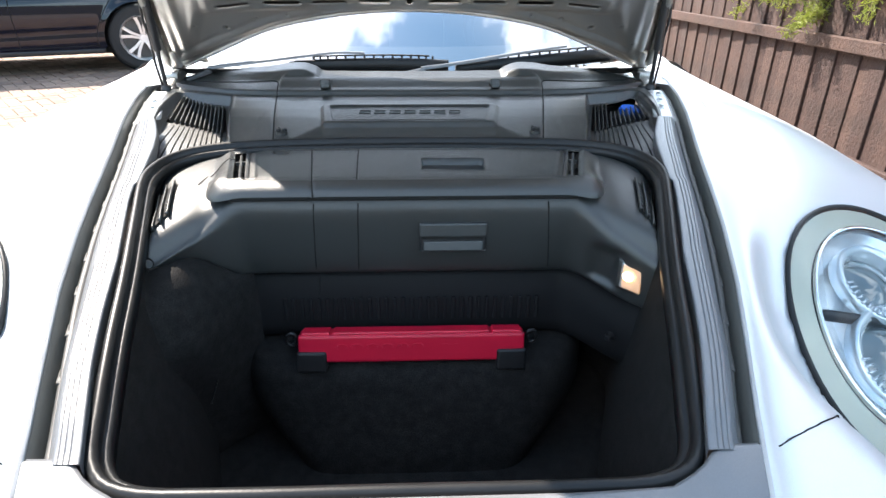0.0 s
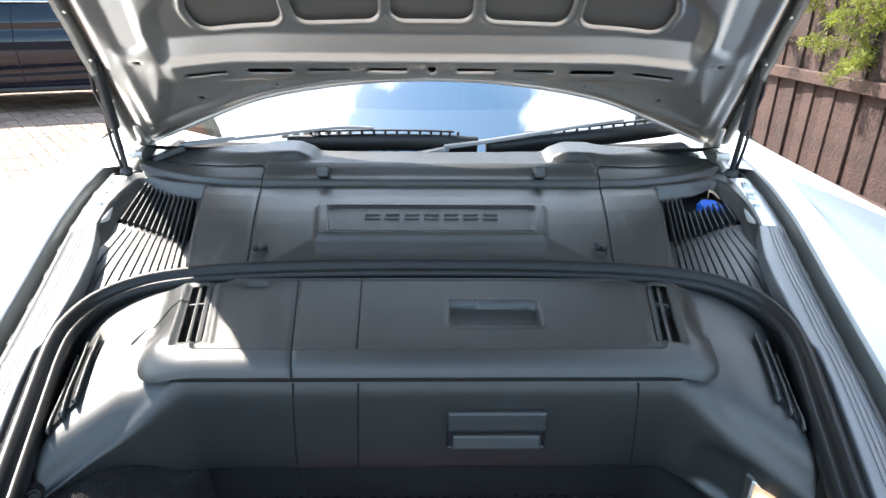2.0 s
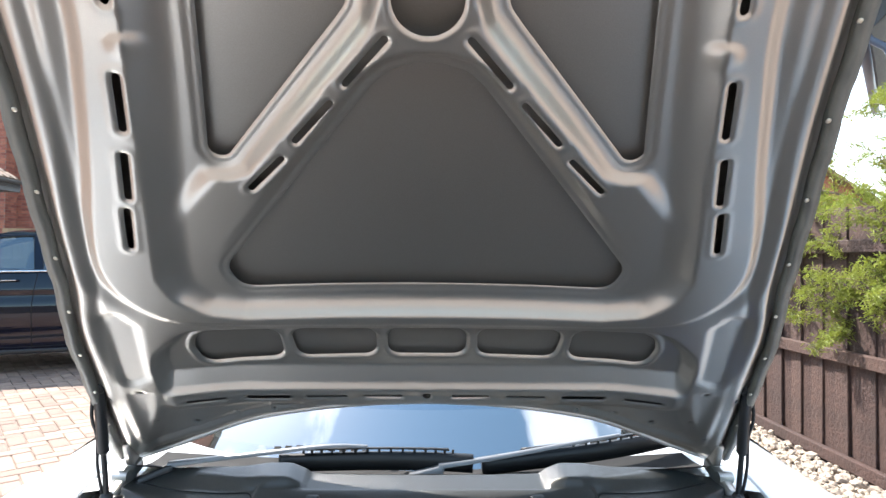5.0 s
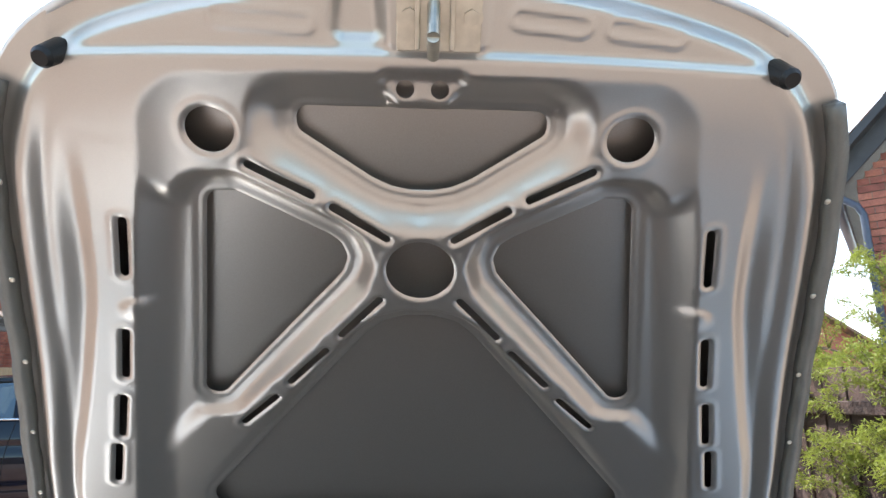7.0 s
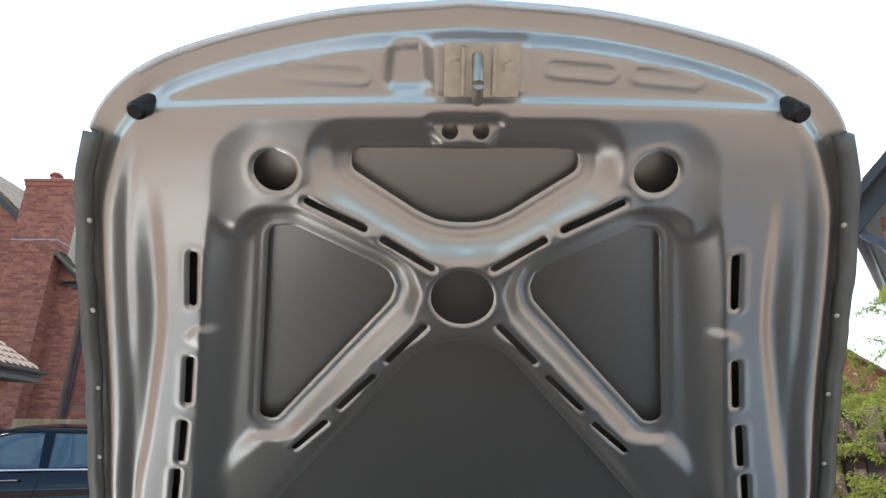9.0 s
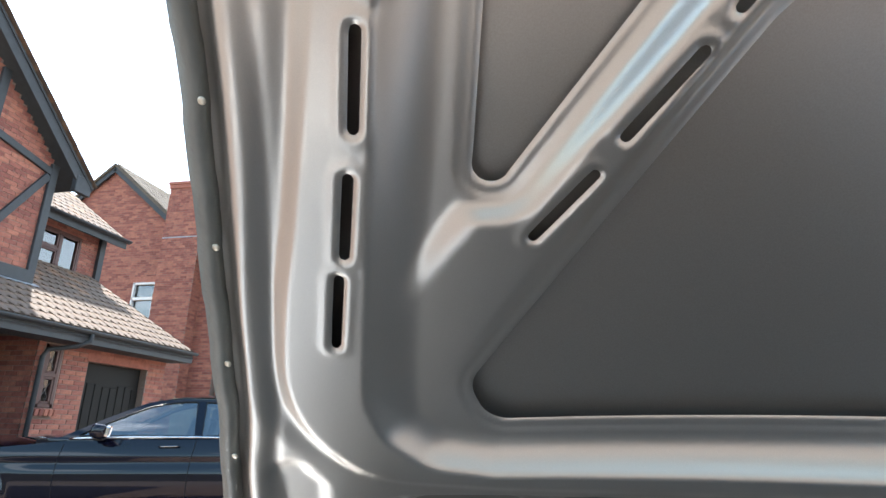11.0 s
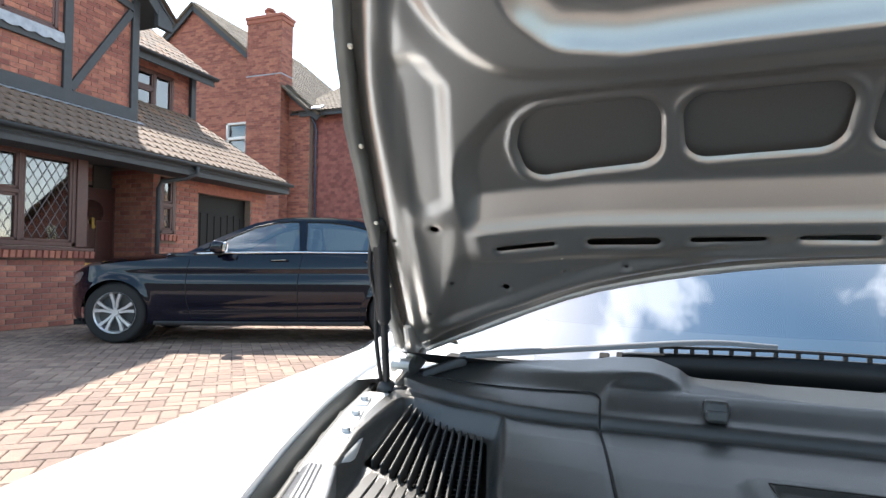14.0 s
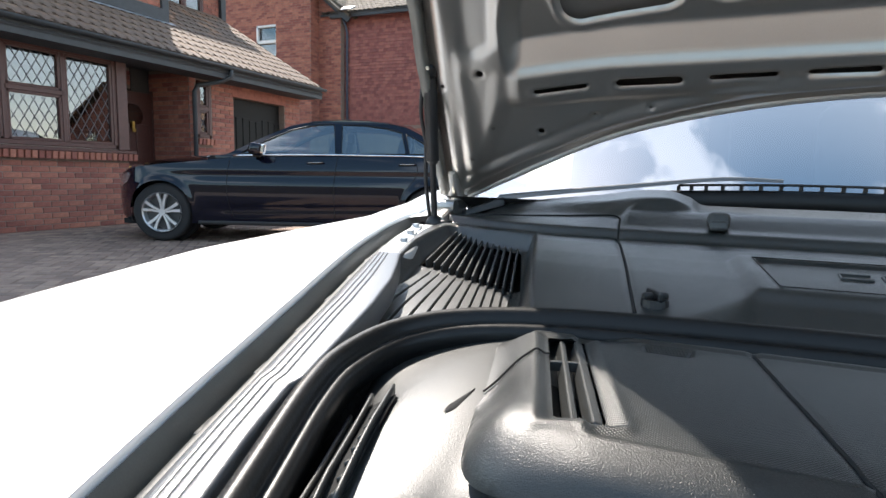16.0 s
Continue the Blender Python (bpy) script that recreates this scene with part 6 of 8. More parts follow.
for u in (-0.010, 0.036):
    bm = bmesh.new()
    cyl(bm, LID @ Vector((u, 0.944, 0.003)), LID @ Vector((u, 0.944, 0.011)), 0.0062, None, 6)
    cyl(bm, LID @ Vector((u, 0.944, 0.003)), LID @ Vector((u, 0.944, 0.006)), 0.0088, None, 20)
    part("bolt", bm, M["zinc"], stp)


# ---- ground and surroundings ----
bm = bmesh.new()
bmesh.ops.create_grid(bm, x_segments=8, y_segments=8, size=600)
for v in bm.verts:
    v.co.z = -0.012
tagged(part("ground", bm, M["ground"], None), "sandy block-paved ground that runs on to the street", "ground", kind="structure")


def brick_runs(z, L, holes, span):
    """Free stretches of one course between openings."""
    lo, hi = span(z) if span else (0.0, L)
    cuts = sorted((a, b) for a, b, z0, z1 in holes if z0 - 0.03 < z < z1 + 0.03)
    runs, s = [], lo
    for a, b in cuts:
        if a > s:
            runs.append((s, min(a, hi)))
        s = max(s, b)
    if s < hi:
        runs.append((s, hi))
    return [(a, b) for a, b in runs if b - a > 0.04]


def brickwork(parent, o, u, n, L, H, holes=(), span=None, pieces=False, proud=0.007, name="brick"):
    """Courses of single bricks on a wall: o corner, u along, n outwards, holes as (s0, s1, z0, z1)."""
    o, u, n = Vector(o), Vector(u), Vector(n)
    shared, vs, fs = {}, [], []
    rnd = random.Random(7)
    for k in range(int(H / 0.075)):
        z = 0.0375 + 0.075 * k
        for a, b in brick_runs(z, L, holes, span):
            s = -0.1125 if k % 2 else 0.0
            while s < b:
                s0, s1 = max(s + 0.005, a), min(s + 0.220, b)
                s += 0.225
                if s1 - s0 < 0.03:
                    continue
                w = round(s1 - s0, 3)
                p = proud + rnd.uniform(-0.002, 0.002)
                if pieces:
                    if w not in shared:
                        bm = bmesh.new()
                        box(bm, (0, 0, 0), (w, 0.06, 0.065), None, 0.004, 1)
                        me = bpy.data.meshes.new(name)
                        bm.to_mesh(me)
                        bm.free()
                        me.materials.append(M["brick"])
                        shared[w] = me
                    ob = new(name, shared[w])
                    ob.parent = parent
                    r = Matrix((u, -n, Vector((0, 0, 1)))).transposed().to_4x4()
                    ob.matrix_world = Matrix.Translation(o + u * (s0 + s1) / 2 + Vector((0, 0, z)) + n * (p - 0.03)) @ r
                else:
                    c = len(vs)
                    for dz in (-0.0325, 0.0325):
                        for q, t in ((s0, -0.02), (s1, -0.02), (s1, p), (s0, p)):
                            vs.append(o + u * q + n * t + Vector((0, 0, z + dz)))
                    fs += [(c + 3, c + 2, c + 6, c + 7), (c, c + 3, c + 7, c + 4), (c + 2, c + 1, c + 5, c + 6), (c + 4, c + 7, c + 6, c + 5), (c, c + 1, c + 2, c + 3)]
    if vs:
        tagged(put("brickwork", mesh_of("brickwork", vs, fs, M["brick_far"], False), parent), kind="stuff")


def slab(name, o, u, n, L, z0, z1, thick, material, parent, holes=(), span=None, label=""):
    """A wall with openings through it, in strips between the openings' heights."""
    o, u, n = Vector(o), Vector(u), Vector(n)
    bm = bmesh.new()
    r = Matrix((u, n, Vector((0, 0, 1)))).transposed().to_4x4()
    zs = sorted({z0, z1, *(z for h in holes for z in h[2:4] if z0 < z < z1)})
    if span and not holes:
        zs = np.linspace(z0, z1, 61)
        rim_pts = [(span(z)[0], z) for z in zs] + [(span(z)[1], z) for z in zs[::-1]]
        front, back = [[bm.verts.new(o + u * s + n * t + Vector((0, 0, z))) for s, z in rim_pts] for t in (0.0, -thick)]
        k = len(rim_pts)
        for i in range(60):
            j = k - 1 - i
            bm.faces.new((front[i], front[j], front[j - 1], front[i + 1]))
            bm.faces.new((back[i + 1], back[j - 1], back[j], back[i]))
        for i in range(k):
            j = (i + 1) % k
            if (front[i].co - front[j].co).length > 1e-5:
                bm.faces.new((front[i], front[j], back[j], back[i]))
        return part(name, bm, material, parent, label)
    if span:
        zs = sorted(set(zs) | set(np.arange(z0, z1, 0.12).round(3).tolist()))
    for a, b in zip(zs, zs[1:]):
        for s0, s1 in brick_runs((a + b) / 2, L, [h for h in holes if h[2] < (a + b) / 2 < h[3]], span):
            c = o + u * (s0 + s1) / 2 + n * (-thick / 2) + Vector((0, 0, (a + b) / 2))
            box(bm, c, (s1 - s0, thick, b - a), r)
    return part(name, bm, material, parent, label)


def plank(name, a, b, w, t, material, parent, up=(0, 0, 1), bevel=0.004, label=""):
    """A straight board from a to b, w wide along up, t thick."""
    a, b = Vector(a), Vector(b)
    d = (b - a).normalized()
    side = d.cross(Vector(up)).normalized()
    u = side.cross(d)
    bm = bmesh.new()
    box(bm, (a + b) / 2, ((b - a).length, t, w), Matrix((d, side, u)).transposed().to_4x4(), bevel, 1)
    return part(name, bm, material, parent, label)


def window(parent, x, y0, y1, z0, z1, cols, rows=1, material="brown", leaded=True, curtain=True, name="window", face=1, split=None):
    """A framed window in a wall that faces +x (face 1) with its glass, leading and a dim room behind."""
    bm = bmesh.new()
    f = 0.06
    for a, b, c, d in ((y0, y1, z0, z0 + f), (y0, y1, z1 - f, z1), (y0, y0 + f, z0, z1), (y1 - f, y1, z0, z1)):
        box(bm, (x - 0.03, (a + b) / 2, (c + d) / 2), (0.08, b - a, d - c), None, 0.006, 1)
    w = part(name, bm, M[material], parent, "brown framed leaded window" if material == "brown" else "white framed window")
    step = (y1 - y0 - f) / cols
    for k in range(cols):
        a, b = y0 + f / 2 + step * k, y0 + f / 2 + step * (k + 1)
        lights = [(z0 + f, z1 - f)] if not (split and split[k]) else [(z0 + f, split[k] - 0.03), (split[k] + 0.03, z1 - f)]
        if k:
            bm = bmesh.new(); box(bm, (x - 0.03, a, (z0 + z1) / 2), (0.078, f, z1 - z0 - 2 * f), None, 0.006, 1); part("mullion", bm, M[material], w)
        if len(lights) > 1:
            bm = bmesh.new(); box(bm, (x - 0.03, (a + b) / 2, split[k]), (0.078, b - a, f), None, 0.006, 1); part("transom", bm, M[material], w)
        for c, d in lights:
            bm = bmesh.new()
            for p, q, r, s in ((a + .03, b - .03, c, c + .035), (a + .03, b - .03, d - .035, d), (a + .03, a + .065, c, d), (b - .065, b - .03, c, d)):
                box(bm, (x - 0.03, (p + q) / 2, (r + s) / 2), (0.06, q - p, s - r), None, 0.004, 1)
            part("casement", bm, M[material], w)
            bm = bmesh.new()
            box(bm, (x - 0.035, (a + b) / 2, (c + d) / 2), (0.004, b - a - 0.12, d - c - 0.06))
            g = part("pane", bm, M["pane"], w)
            g.visible_shadow = False
            if leaded:
                bm = bmesh.new()
                W, H, st = b - a - 0.13, d - c - 0.07, 0.125
                for sg in (1, -1):
                    for j in range(-12, 13):
                        # diagonal came clipped to the pane
                        pts = []
                        for t in np.linspace(-1.2, 1.2, 97):
                            yy, zz = sg * t * 0.6 + j * st, t
                            if abs(yy) < W / 2 and abs(zz) < H / 2:
                                pts.append((yy, zz))
                        if len(pts) > 2:
                            p, q = Vector((x - 0.031, (a + b) / 2 + pts[0][0], (c + d) / 2 + pts[0][1])), Vector((x - 0.031, (a + b) / 2 + pts[-1][0], (c + d) / 2 + pts[-1][1]))
                            dd = q - p
                            box(bm, (p + q) / 2, (0.006, 0.009, dd.length), dd.to_track_quat("Z", "X").to_matrix().to_4x4())
                part("leading", bm, M["lead_came"], g)
    bm = bmesh.new()
    box(bm, (x - 0.9, (y0 + y1) / 2, (z0 + z1) / 2), (0.02, y1 - y0 + 1, z1 - z0 + 0.6))
    part("room_back", bm, M["room"], w)
    if curtain:
        rows_ = []
        for zz in (z0 + 0.05, z1 - 0.05):
            rows_.append([(x - 0.16 + 0.018 * math.sin(yy * 60), yy, zz) for yy in np.linspace(y0 + 0.04, y1 - 0.04, 120)])
        put("net_curtain", mesh_of("net_curtain", *loft(rows_), M["curtain"]), w)
    return w


def tile_mesh(w=0.165, l=0.278, name="roof_tile"):
    """A flat interlocking roof tile with a short dark channel at its foot, its length along +y."""
    xs = [0, 0.002, 0.030, 0.068, 0.092, 0.095, 0.153, 0.156, w - 0.002, w]
    top = [0.024, 0.030, 0.034, 0.034, 0.031, 0, 0, 0.031, 0.029, 0.024]
    rows = []
    for y, cut in ((0, 0.060), (0.090, 0.060), (0.093, 0.001), (l, 0.001)):
        rows.append([(x, y, (z if 0 < z else 0.031 - cut) - 0.006 * y / l) for x, z in zip(xs, top)])
    rows.append([(x, 0, max(z - 0.010, -0.032)) for x, _, z in rows[0]])
    n = len(xs)
    vs = [v for r in rows for v in r]
    fs = [(k * n + i, k * n + i + 1, (k + 1) * n + i + 1, (k + 1) * n + i) for k in range(3) for i in range(n - 1)]
    fs += [(4 * n + i, 4 * n + i + 1, i + 1, i) for i in range(n - 1)]
    return vs, fs


def tiled(parent, o, u, up, L, S, single=False, gauge=0.265, material="tile", w=0.165, clip=None):
    """Courses of tiles on a roof slope: o eave corner, u along the eave, up the slope."""
    o, u, up = Vector(o), Vector(u).normalized(), Vector(up).normalized()
    R = Matrix((u, up, u.cross(up))).transposed().to_4x4()
    vs, fs = tile_mesh(w)
    me = mesh_of("roof_tile", vs, fs, M["tile_one"] if single else M[material], False) if single else None
    V, F = [], []
    rnd = random.Random(3)
    for j in range(int(S / gauge) + 1):
        for i in range(int(L / w)):
            if clip and not clip(i * w + w / 2, j * gauge):
                continue
            m = Matrix.Translation(o + u * (i * w) + up * (j * gauge) + u.cross(up) * (0.02 + rnd.uniform(-0.002, 0.003))) @ R
            if single:
                ob = new("roof_tile", me)
                ob.parent = parent
                ob.matrix_world = m
            else:
                c = len(V)
                V += [m @ Vector(v) for v in vs]
                F += [tuple(c + q for q in f) for f in fs]
    if V:
        tagged(put("roof_tiles", mesh_of("roof_tiles", V, F, M[material], False), parent), kind="stuff")


# ---- brick house with a tiled lean-to, porch and garage ----
WX = -7.9
house = thing("brick_house", "red brick house with grey timber framing and a tiled lean-to roof", "house")
front_holes = [(0.55, 2.82, 1.09, 2.36), (2.98, 4.15, -0.1, 2.46), (4.30, 4.62, 1.36, 2.30), (5.16, 6.58, -0.1, 2.13)]
Y0 = 3.65
slab("wall", (WX, Y0, 0), (0, 1, 0), (1, 0, 0), 7.08, 0, 2.5, 0.28, M["mortar"], house, front_holes, None, "front wall of weathered red brick")
wall_part = [o for o in house.children if o.name.startswith("wall")][0]
# porch recess, back wall and returns
slab("porch_wall", (WX - 0.92, Y0 + 2.9, 0), (0, 1, 0), (1, 0, 0), 1.4, 0, 2.5, 0.2, M["mortar"], house, [(0.37, 1.27, -0.1, 2.12)], None, "porch back wall of red brick")
slab("porch_return", (WX - 0.92, Y0 + 4.15, 0), (1, 0, 0), (0, -1, 0), 0.92, 0, 2.5, 0.12, M["mortar"], house, (), None, "side wall of the porch in red brick")
brickwork(house, (WX - 0.92, Y0 + 4.15, 0), (1, 0, 0), (0, -1, 0), 0.925, 2.46)
slab("bay_return", (WX - 0.92, Y0 + 2.98, 0), (1, 0, 0), (0, 1, 0), 0.92, 0, 2.5, 0.12, M["mortar"], house)
slab("end_wall", (WX - 4, Y0 + 7.08, 0), (1, 0, 0), (0, 1, 0), 4.0, 0, 2.5, 0.2, M["mortar"], house, (), None, "garage side wall")
brickwork(house, (WX - 0.92, Y0 + 2.9, 0), (0, 1, 0), (1, 0, 0), 1.4, 2.46, [(0.37, 1.27, -0.1, 2.12)])
bm = bmesh.new()
box(bm, (WX - 2.3, Y0 + 3.5, 2.47), (4.4, 7.1, 0.04))
part("ceiling", bm, M["timber"], house, "dark soffit over the porch")
# front door
bm = bmesh.new()
dy = Y0 + 3.32
box(bm, (WX - 0.86, dy + 0.42, 1.06), (0.06, 0.80, 2.02), None, 0.006, 1)
door = part("front_door", bm, M["brown"], house, "brown panelled front door with a fanlight")
for a, b, c, d in ((0.10, 0.36, 0.95, 1.55), (0.48, 0.74, 0.95, 1.55), (0.10, 0.36, 0.2, 0.72), (0.48, 0.74, 0.2, 0.72)):
    bm = bmesh.new(); box(bm, (WX - 0.825, dy + (a + b) / 2, (c + d) / 2), (0.03, b - a, d - c), None, 0.012, 2); part("door_panel", bm, M["brown"], door)
bm = bmesh.new()
for k in range(9):
    a = math.pi * k / 8
    box(bm, (WX - 0.825, dy + 0.42 - 0.22 * math.cos(a), 1.68 + 0.20 * math.sin(a)), (0.02, 0.09, 0.02), pose(0, 0, 0, 90 - math.degrees(a), 0, 0))
part("fanlight_rim", bm, M["brown"], door)
bm = bmesh.new(); cyl(bm, (WX - 0.828, dy + 0.42, 1.68), (WX - 0.822, dy + 0.42, 1.68), 0.20, None, 24); part("fanlight", bm, M["carglass"], door)
bm = bmesh.new(); box(bm, (WX - 0.815, dy + 0.42, 0.83), (0.02, 0.26, 0.06), None, 0.006, 1); part("letter_plate", bm, M["brass"], door, "brass letter plate")
bm = bmesh.new(); box(bm, (WX - 0.80, dy + 0.42, 1.52), (0.03, 0.05, 0.14), None, 0.015, 2); cyl(bm, (WX - 0.80, dy + 0.42, 1.44), (WX - 0.78, dy + 0.42, 1.44), 0.03, None, 16); part("knocker", bm, M["brass"], door, "brass knocker")
bm = bmesh.new(); box(bm, (WX - 0.79, dy + 0.12, 1.0), (0.02, 0.12, 0.02), None, 0.005, 1); part("door_handle", bm, M["brass"], door)
for yy in (dy - 0.02, dy + 0.86):
    bm = bmesh.new(); box(bm, (WX - 0.87, yy, 1.06), (0.12, 0.08, 2.12), None, 0.006, 1); part("door_frame", bm, M["brown"], house)
# windows of the ground floor
window(house, WX, Y0 + 0.55, Y0 + 2.82, 1.09, 2.36, 3, split=(0, 1.78, 0), name="bay_window")
window(house, WX, Y0 + 4.30, Y0 + 4.62, 1.36, 2.30, 1, split=(1.84,), name="slit_window", curtain=False)
bm = bmesh.new(); box(bm, (WX - 0.06, Y0 + 2.90, 1.74), (0.18, 0.17, 1.32), None, 0.008, 1); part("corner_post", bm, M["brown"], house, "brown timber post beside the porch")
bm = bmesh.new(); box(bm, (WX + 0.03, Y0 + 1.6, 1.05), (0.14, 2.9, 0.05), None, 0.01, 1); part("window_sill", bm, M["brown"], house, "brown timber sill")
for k in range(34):
    bm = bmesh.new() if k == 0 else None
    if k == 0:
        box(bm, (0, 0, 0), (0.16, 0.066, 0.10), pose(0, 0, 0, 0, 8), 0.006, 1)
        sb = part("sill_brick", bm, M["brick"], house, "sloping brick sill")
        sb.matrix_world = pose(WX + 0.02, Y0 + 0.22, 0.985)
    else:
        ob = new("sill_brick", sb.data); ob.parent = house; ob.matrix_world = pose(WX + 0.02, Y0 + 0.22 + 0.085 * k, 0.985)
for k in range(5):
    ob = new("sill_brick", sb.data); ob.parent = house; ob.matrix_world = pose(WX + 0.02, Y0 + 4.28 + 0.085 * k, 1.30)
# garage door of upright boards with arched heads
bm = bmesh.new(); box(bm, (WX - 0.16, Y0 + 5.87, 1.06), (0.05, 1.42, 2.14), None, 0.004, 1)
gd = part("garage_door", bm, M["garage"], house, "black panelled garage door")
for k in range(8):
    bm = bmesh.new(); box(bm, (WX - 0.13, Y0 + 5.25 + 0.178 * k, 0.95), (0.02, 0.155, 1.55 + 0.16 * math.sin(math.pi * ((k % 4) + 0.5) / 4)), None, 0.006, 1); part("door_board", bm, M["garage"], gd)
bm = bmesh.new(); box(bm, (WX - 0.05, Y0 + 5.87, 2.20), (0.12, 1.5, 0.14), None, 0.005, 1); part("lintel", bm, M["brick_far"], house)
# eaves: fascia, gutter, downpipe
plank("fascia", (WX + 0.46, Y0 - 0.3, 2.42), (WX + 0.46, Y0 + 7.22, 2.42), 0.20, 0.03, M["timber"], house, label="dark grey fascia board")
bm = bmesh.new(); box(bm, (WX + 0.22, Y0 + 3.45, 2.335), (0.48, 7.5, 0.02)); part("soffit", bm, M["timber"], house)
gut = [(0.055 * math.cos(a), 0.055 * math.sin(a)) for a in np.linspace(math.pi, 2 * math.pi, 9)] + [(0.048 * math.cos(a), 0.048 * math.sin(a)) for a in np.linspace(2 * math.pi, math.pi, 9)]
put("gutter", mesh_of("gutter", *sweep([(WX + 0.53, Y0 - 0.3, 2.52), (WX + 0.53, Y0 + 7.25, 2.52)], gut), M["timber"]), house, "dark grey rain gutter")
tube("downpipe", [(WX + 0.53, Y0 + 4.55, 2.47), (WX + 0.53, Y0 + 4.55, 2.36), (WX + 0.40, Y0 + 4.45, 2.27), (WX + 0.10, Y0 + 4.24, 2.20), (WX + 0.06, Y0 + 4.21, 2.10), (WX + 0.06, Y0 + 4.21, 0.05)], 0.036, M["timber"], house, n=12, up=(1, 0.3, 0), label="grey rainwater pipe")
# lean-to roof in single tiles, and its boarding
pit = Vector((-1.35, 0, 0.80)).normalized()
bm = bmesh.new(); box(bm, (WX - 0.28, Y0 + 3.46, 2.87), (1.80, 7.5, 0.03), pose(0, 0, 0, 0, math.degrees(math.atan2(0.8, 1.35)), 0)); lean = part("lean_to_roof", bm, M["timber"], house, "lean-to roof of brown roll tiles")
tiled(lean, (WX + 0.53, Y0 - 0.3, 2.50), (0, 1, 0), pit, 7.5, 1.50, True)
pl_top = Vector((WX + 0.53, 8.14, 2.50)) + pit * 0.265 * 6
# lead flashing along the top of the lean-to
rows = [[(-8.60 + 0.10 * t, y, 3.30 - 0.06 * t + 0.006 * math.sin(y * 38) * t) for y in np.linspace(Y0 - 0.3, 8.15, 120)] for t in (0, 0.4, 1)]
put("lead_flashing", mesh_of("lead_flashing", *loft(rows), M["lead"]), house, "pale lead flashing")
# upper gable with timber framing
GX = -8.62
def gspan(z):
    top = 3.0 if z < 5.35 - 3.2 else max(0.02, 3.0 - (z - 2.15) / 0.87)
    return (3.0 - top, 3.0 + top)
gab_holes = [(2.0, 3.55, 1.06, 2.25)]
gy = 2.05 + 3.0
slab("gable_wall", (GX, 2.05, 3.2), (0, 1, 0), (1, 0, 0), 6.0, 0, 4.7, 0.25, M["mortar"], house, gab_holes, gspan, "brick gable wall with timber framing")
brickwork(house, (GX, 2.05, 3.2), (0, 1, 0), (1, 0, 0), 6.0, 4.6, gab_holes, gspan)
for a, b, w in (((8.0, 3.15), (8.0, 5.35), 0.14), ((6.80, 3.35), (6.80, 6.45), 0.14), ((2.1, 3.38), (8.05, 3.38), 0.20), ((2.1, 4.12), (6.80, 4.12), 0.14), ((6.86, 3.50), (7.92, 5.12), 0.12), ((6.80, 5.42), (7.95, 5.20), 0.12), ((3.2, 3.35), (3.2, 6.45), 0.14), ((2.1, 3.15), (2.1, 5.35), 0.14)):
    v = Vector((0, b[0] - a[0], b[1] - a[1]))
    gx = GX + 0.018 + 0.006 * w * 10 + (0.004 if v.y > v.z > 0 else 0) + (0.003 if abs(v.y) < 0.01 else 0)
    plank("timber", (gx, *a), (gx, *b), w, 0.06, M["timber"], house, Vector((1, 0, 0)).cross(v), 0.006, "grey painted framing timber")
window(house, GX + 0.01, 5.00, 6.66, 4.30, 5.46, 2, name="upper_window")
rows = [[(GX + 0.06 + 0.02 * t, y, 4.30 - (0.14 + 0.035 * abs(math.sin(y * 14))) * t) for y in np.linspace(4.2, 6.72, 90)] for t in (0, 0.5, 1)]
put("scalloped_apron", mesh_of("scalloped_apron", *loft(rows), M["lead"]), house, "scalloped lead apron under the window")
# bargeboards and gable roof
for s in (1, -1):
    a, b = Vector((GX + 0.26, gy + s * 3.42, 5.12)), Vector((GX + 0.26, gy, 8.12))
    v = b - a
    plank("bargeboard", a, b, 0.24, 0.04, M["timber"], house, Vector((1, 0, 0)).cross(v) * s, 0.006, "grey bargeboard")
    o = Vector((GX + 0.36, gy + s * 3.55, 5.14)) if s > 0 else Vector((GX - 5.0, gy + s * 3.55, 5.14))
    u = Vector((-1, 0, 0)) if s > 0 else Vector((1, 0, 0))
    bm = bmesh.new(); box(bm, (GX - 2.3, gy + s * 1.75, 6.68), (5.2, 4.72, 0.04), pose(0, 0, 0, -s * 41)); r = part("roof", bm, M["timber"], house)
    tiled(r, o, u, (0, -s * 0.755, 0.656), 5.3, 4.3)
bm = bmesh.new(); box(bm, (GX + 0.24, gy + 3.35, 5.12), (0.10, 0.34, 0.30), None, 0.01, 1); part("kneeler", bm, M["timber"], house, "boxed eaves end")
# set-back upper wing with its window
slab("wing_wall", (-10.1, 7.9, 3.3), (0, 1, 0), (1, 0, 0), 3.05, 0, 1.75, 0.2, M["mortar"], house, [(1.42, 2.46, 0.62, 1.58)], None, "brick wall of the small upper wing")
brickwork(house, (-10.1, 7.9, 3.3), (0, 1, 0), (1, 0, 0), 3.05, 1.75, [(1.42, 2.46, 0.62, 1.58)])
slab("wing_end", (-14.0, 10.95, 2.4), (1, 0, 0), (0, 1, 0), 3.9, 0, 2.6, 0.2, M["mortar"], house)
window(house, -10.09, 9.32, 10.36, 3.92, 4.88, 2, name="wing_window", split=(4.48, 0), leaded=False)
plank("corner_post", (-10.06, 10.88, 3.6), (-10.06, 10.88, 5.05), 0.14, 0.09, M["timber"], house, (0, 1, 0))
plank("wing_fascia", (-9.74, 7.9, 4.98), (-9.74, 11.2, 4.98), 0.18, 0.03, M["timber"], house)
put("wing_gutter", mesh_of("wing_gutter", *sweep([(-9.67, 7.9, 5.08), (-9.67, 11.24, 5.08)], gut), M["timber"]), house)
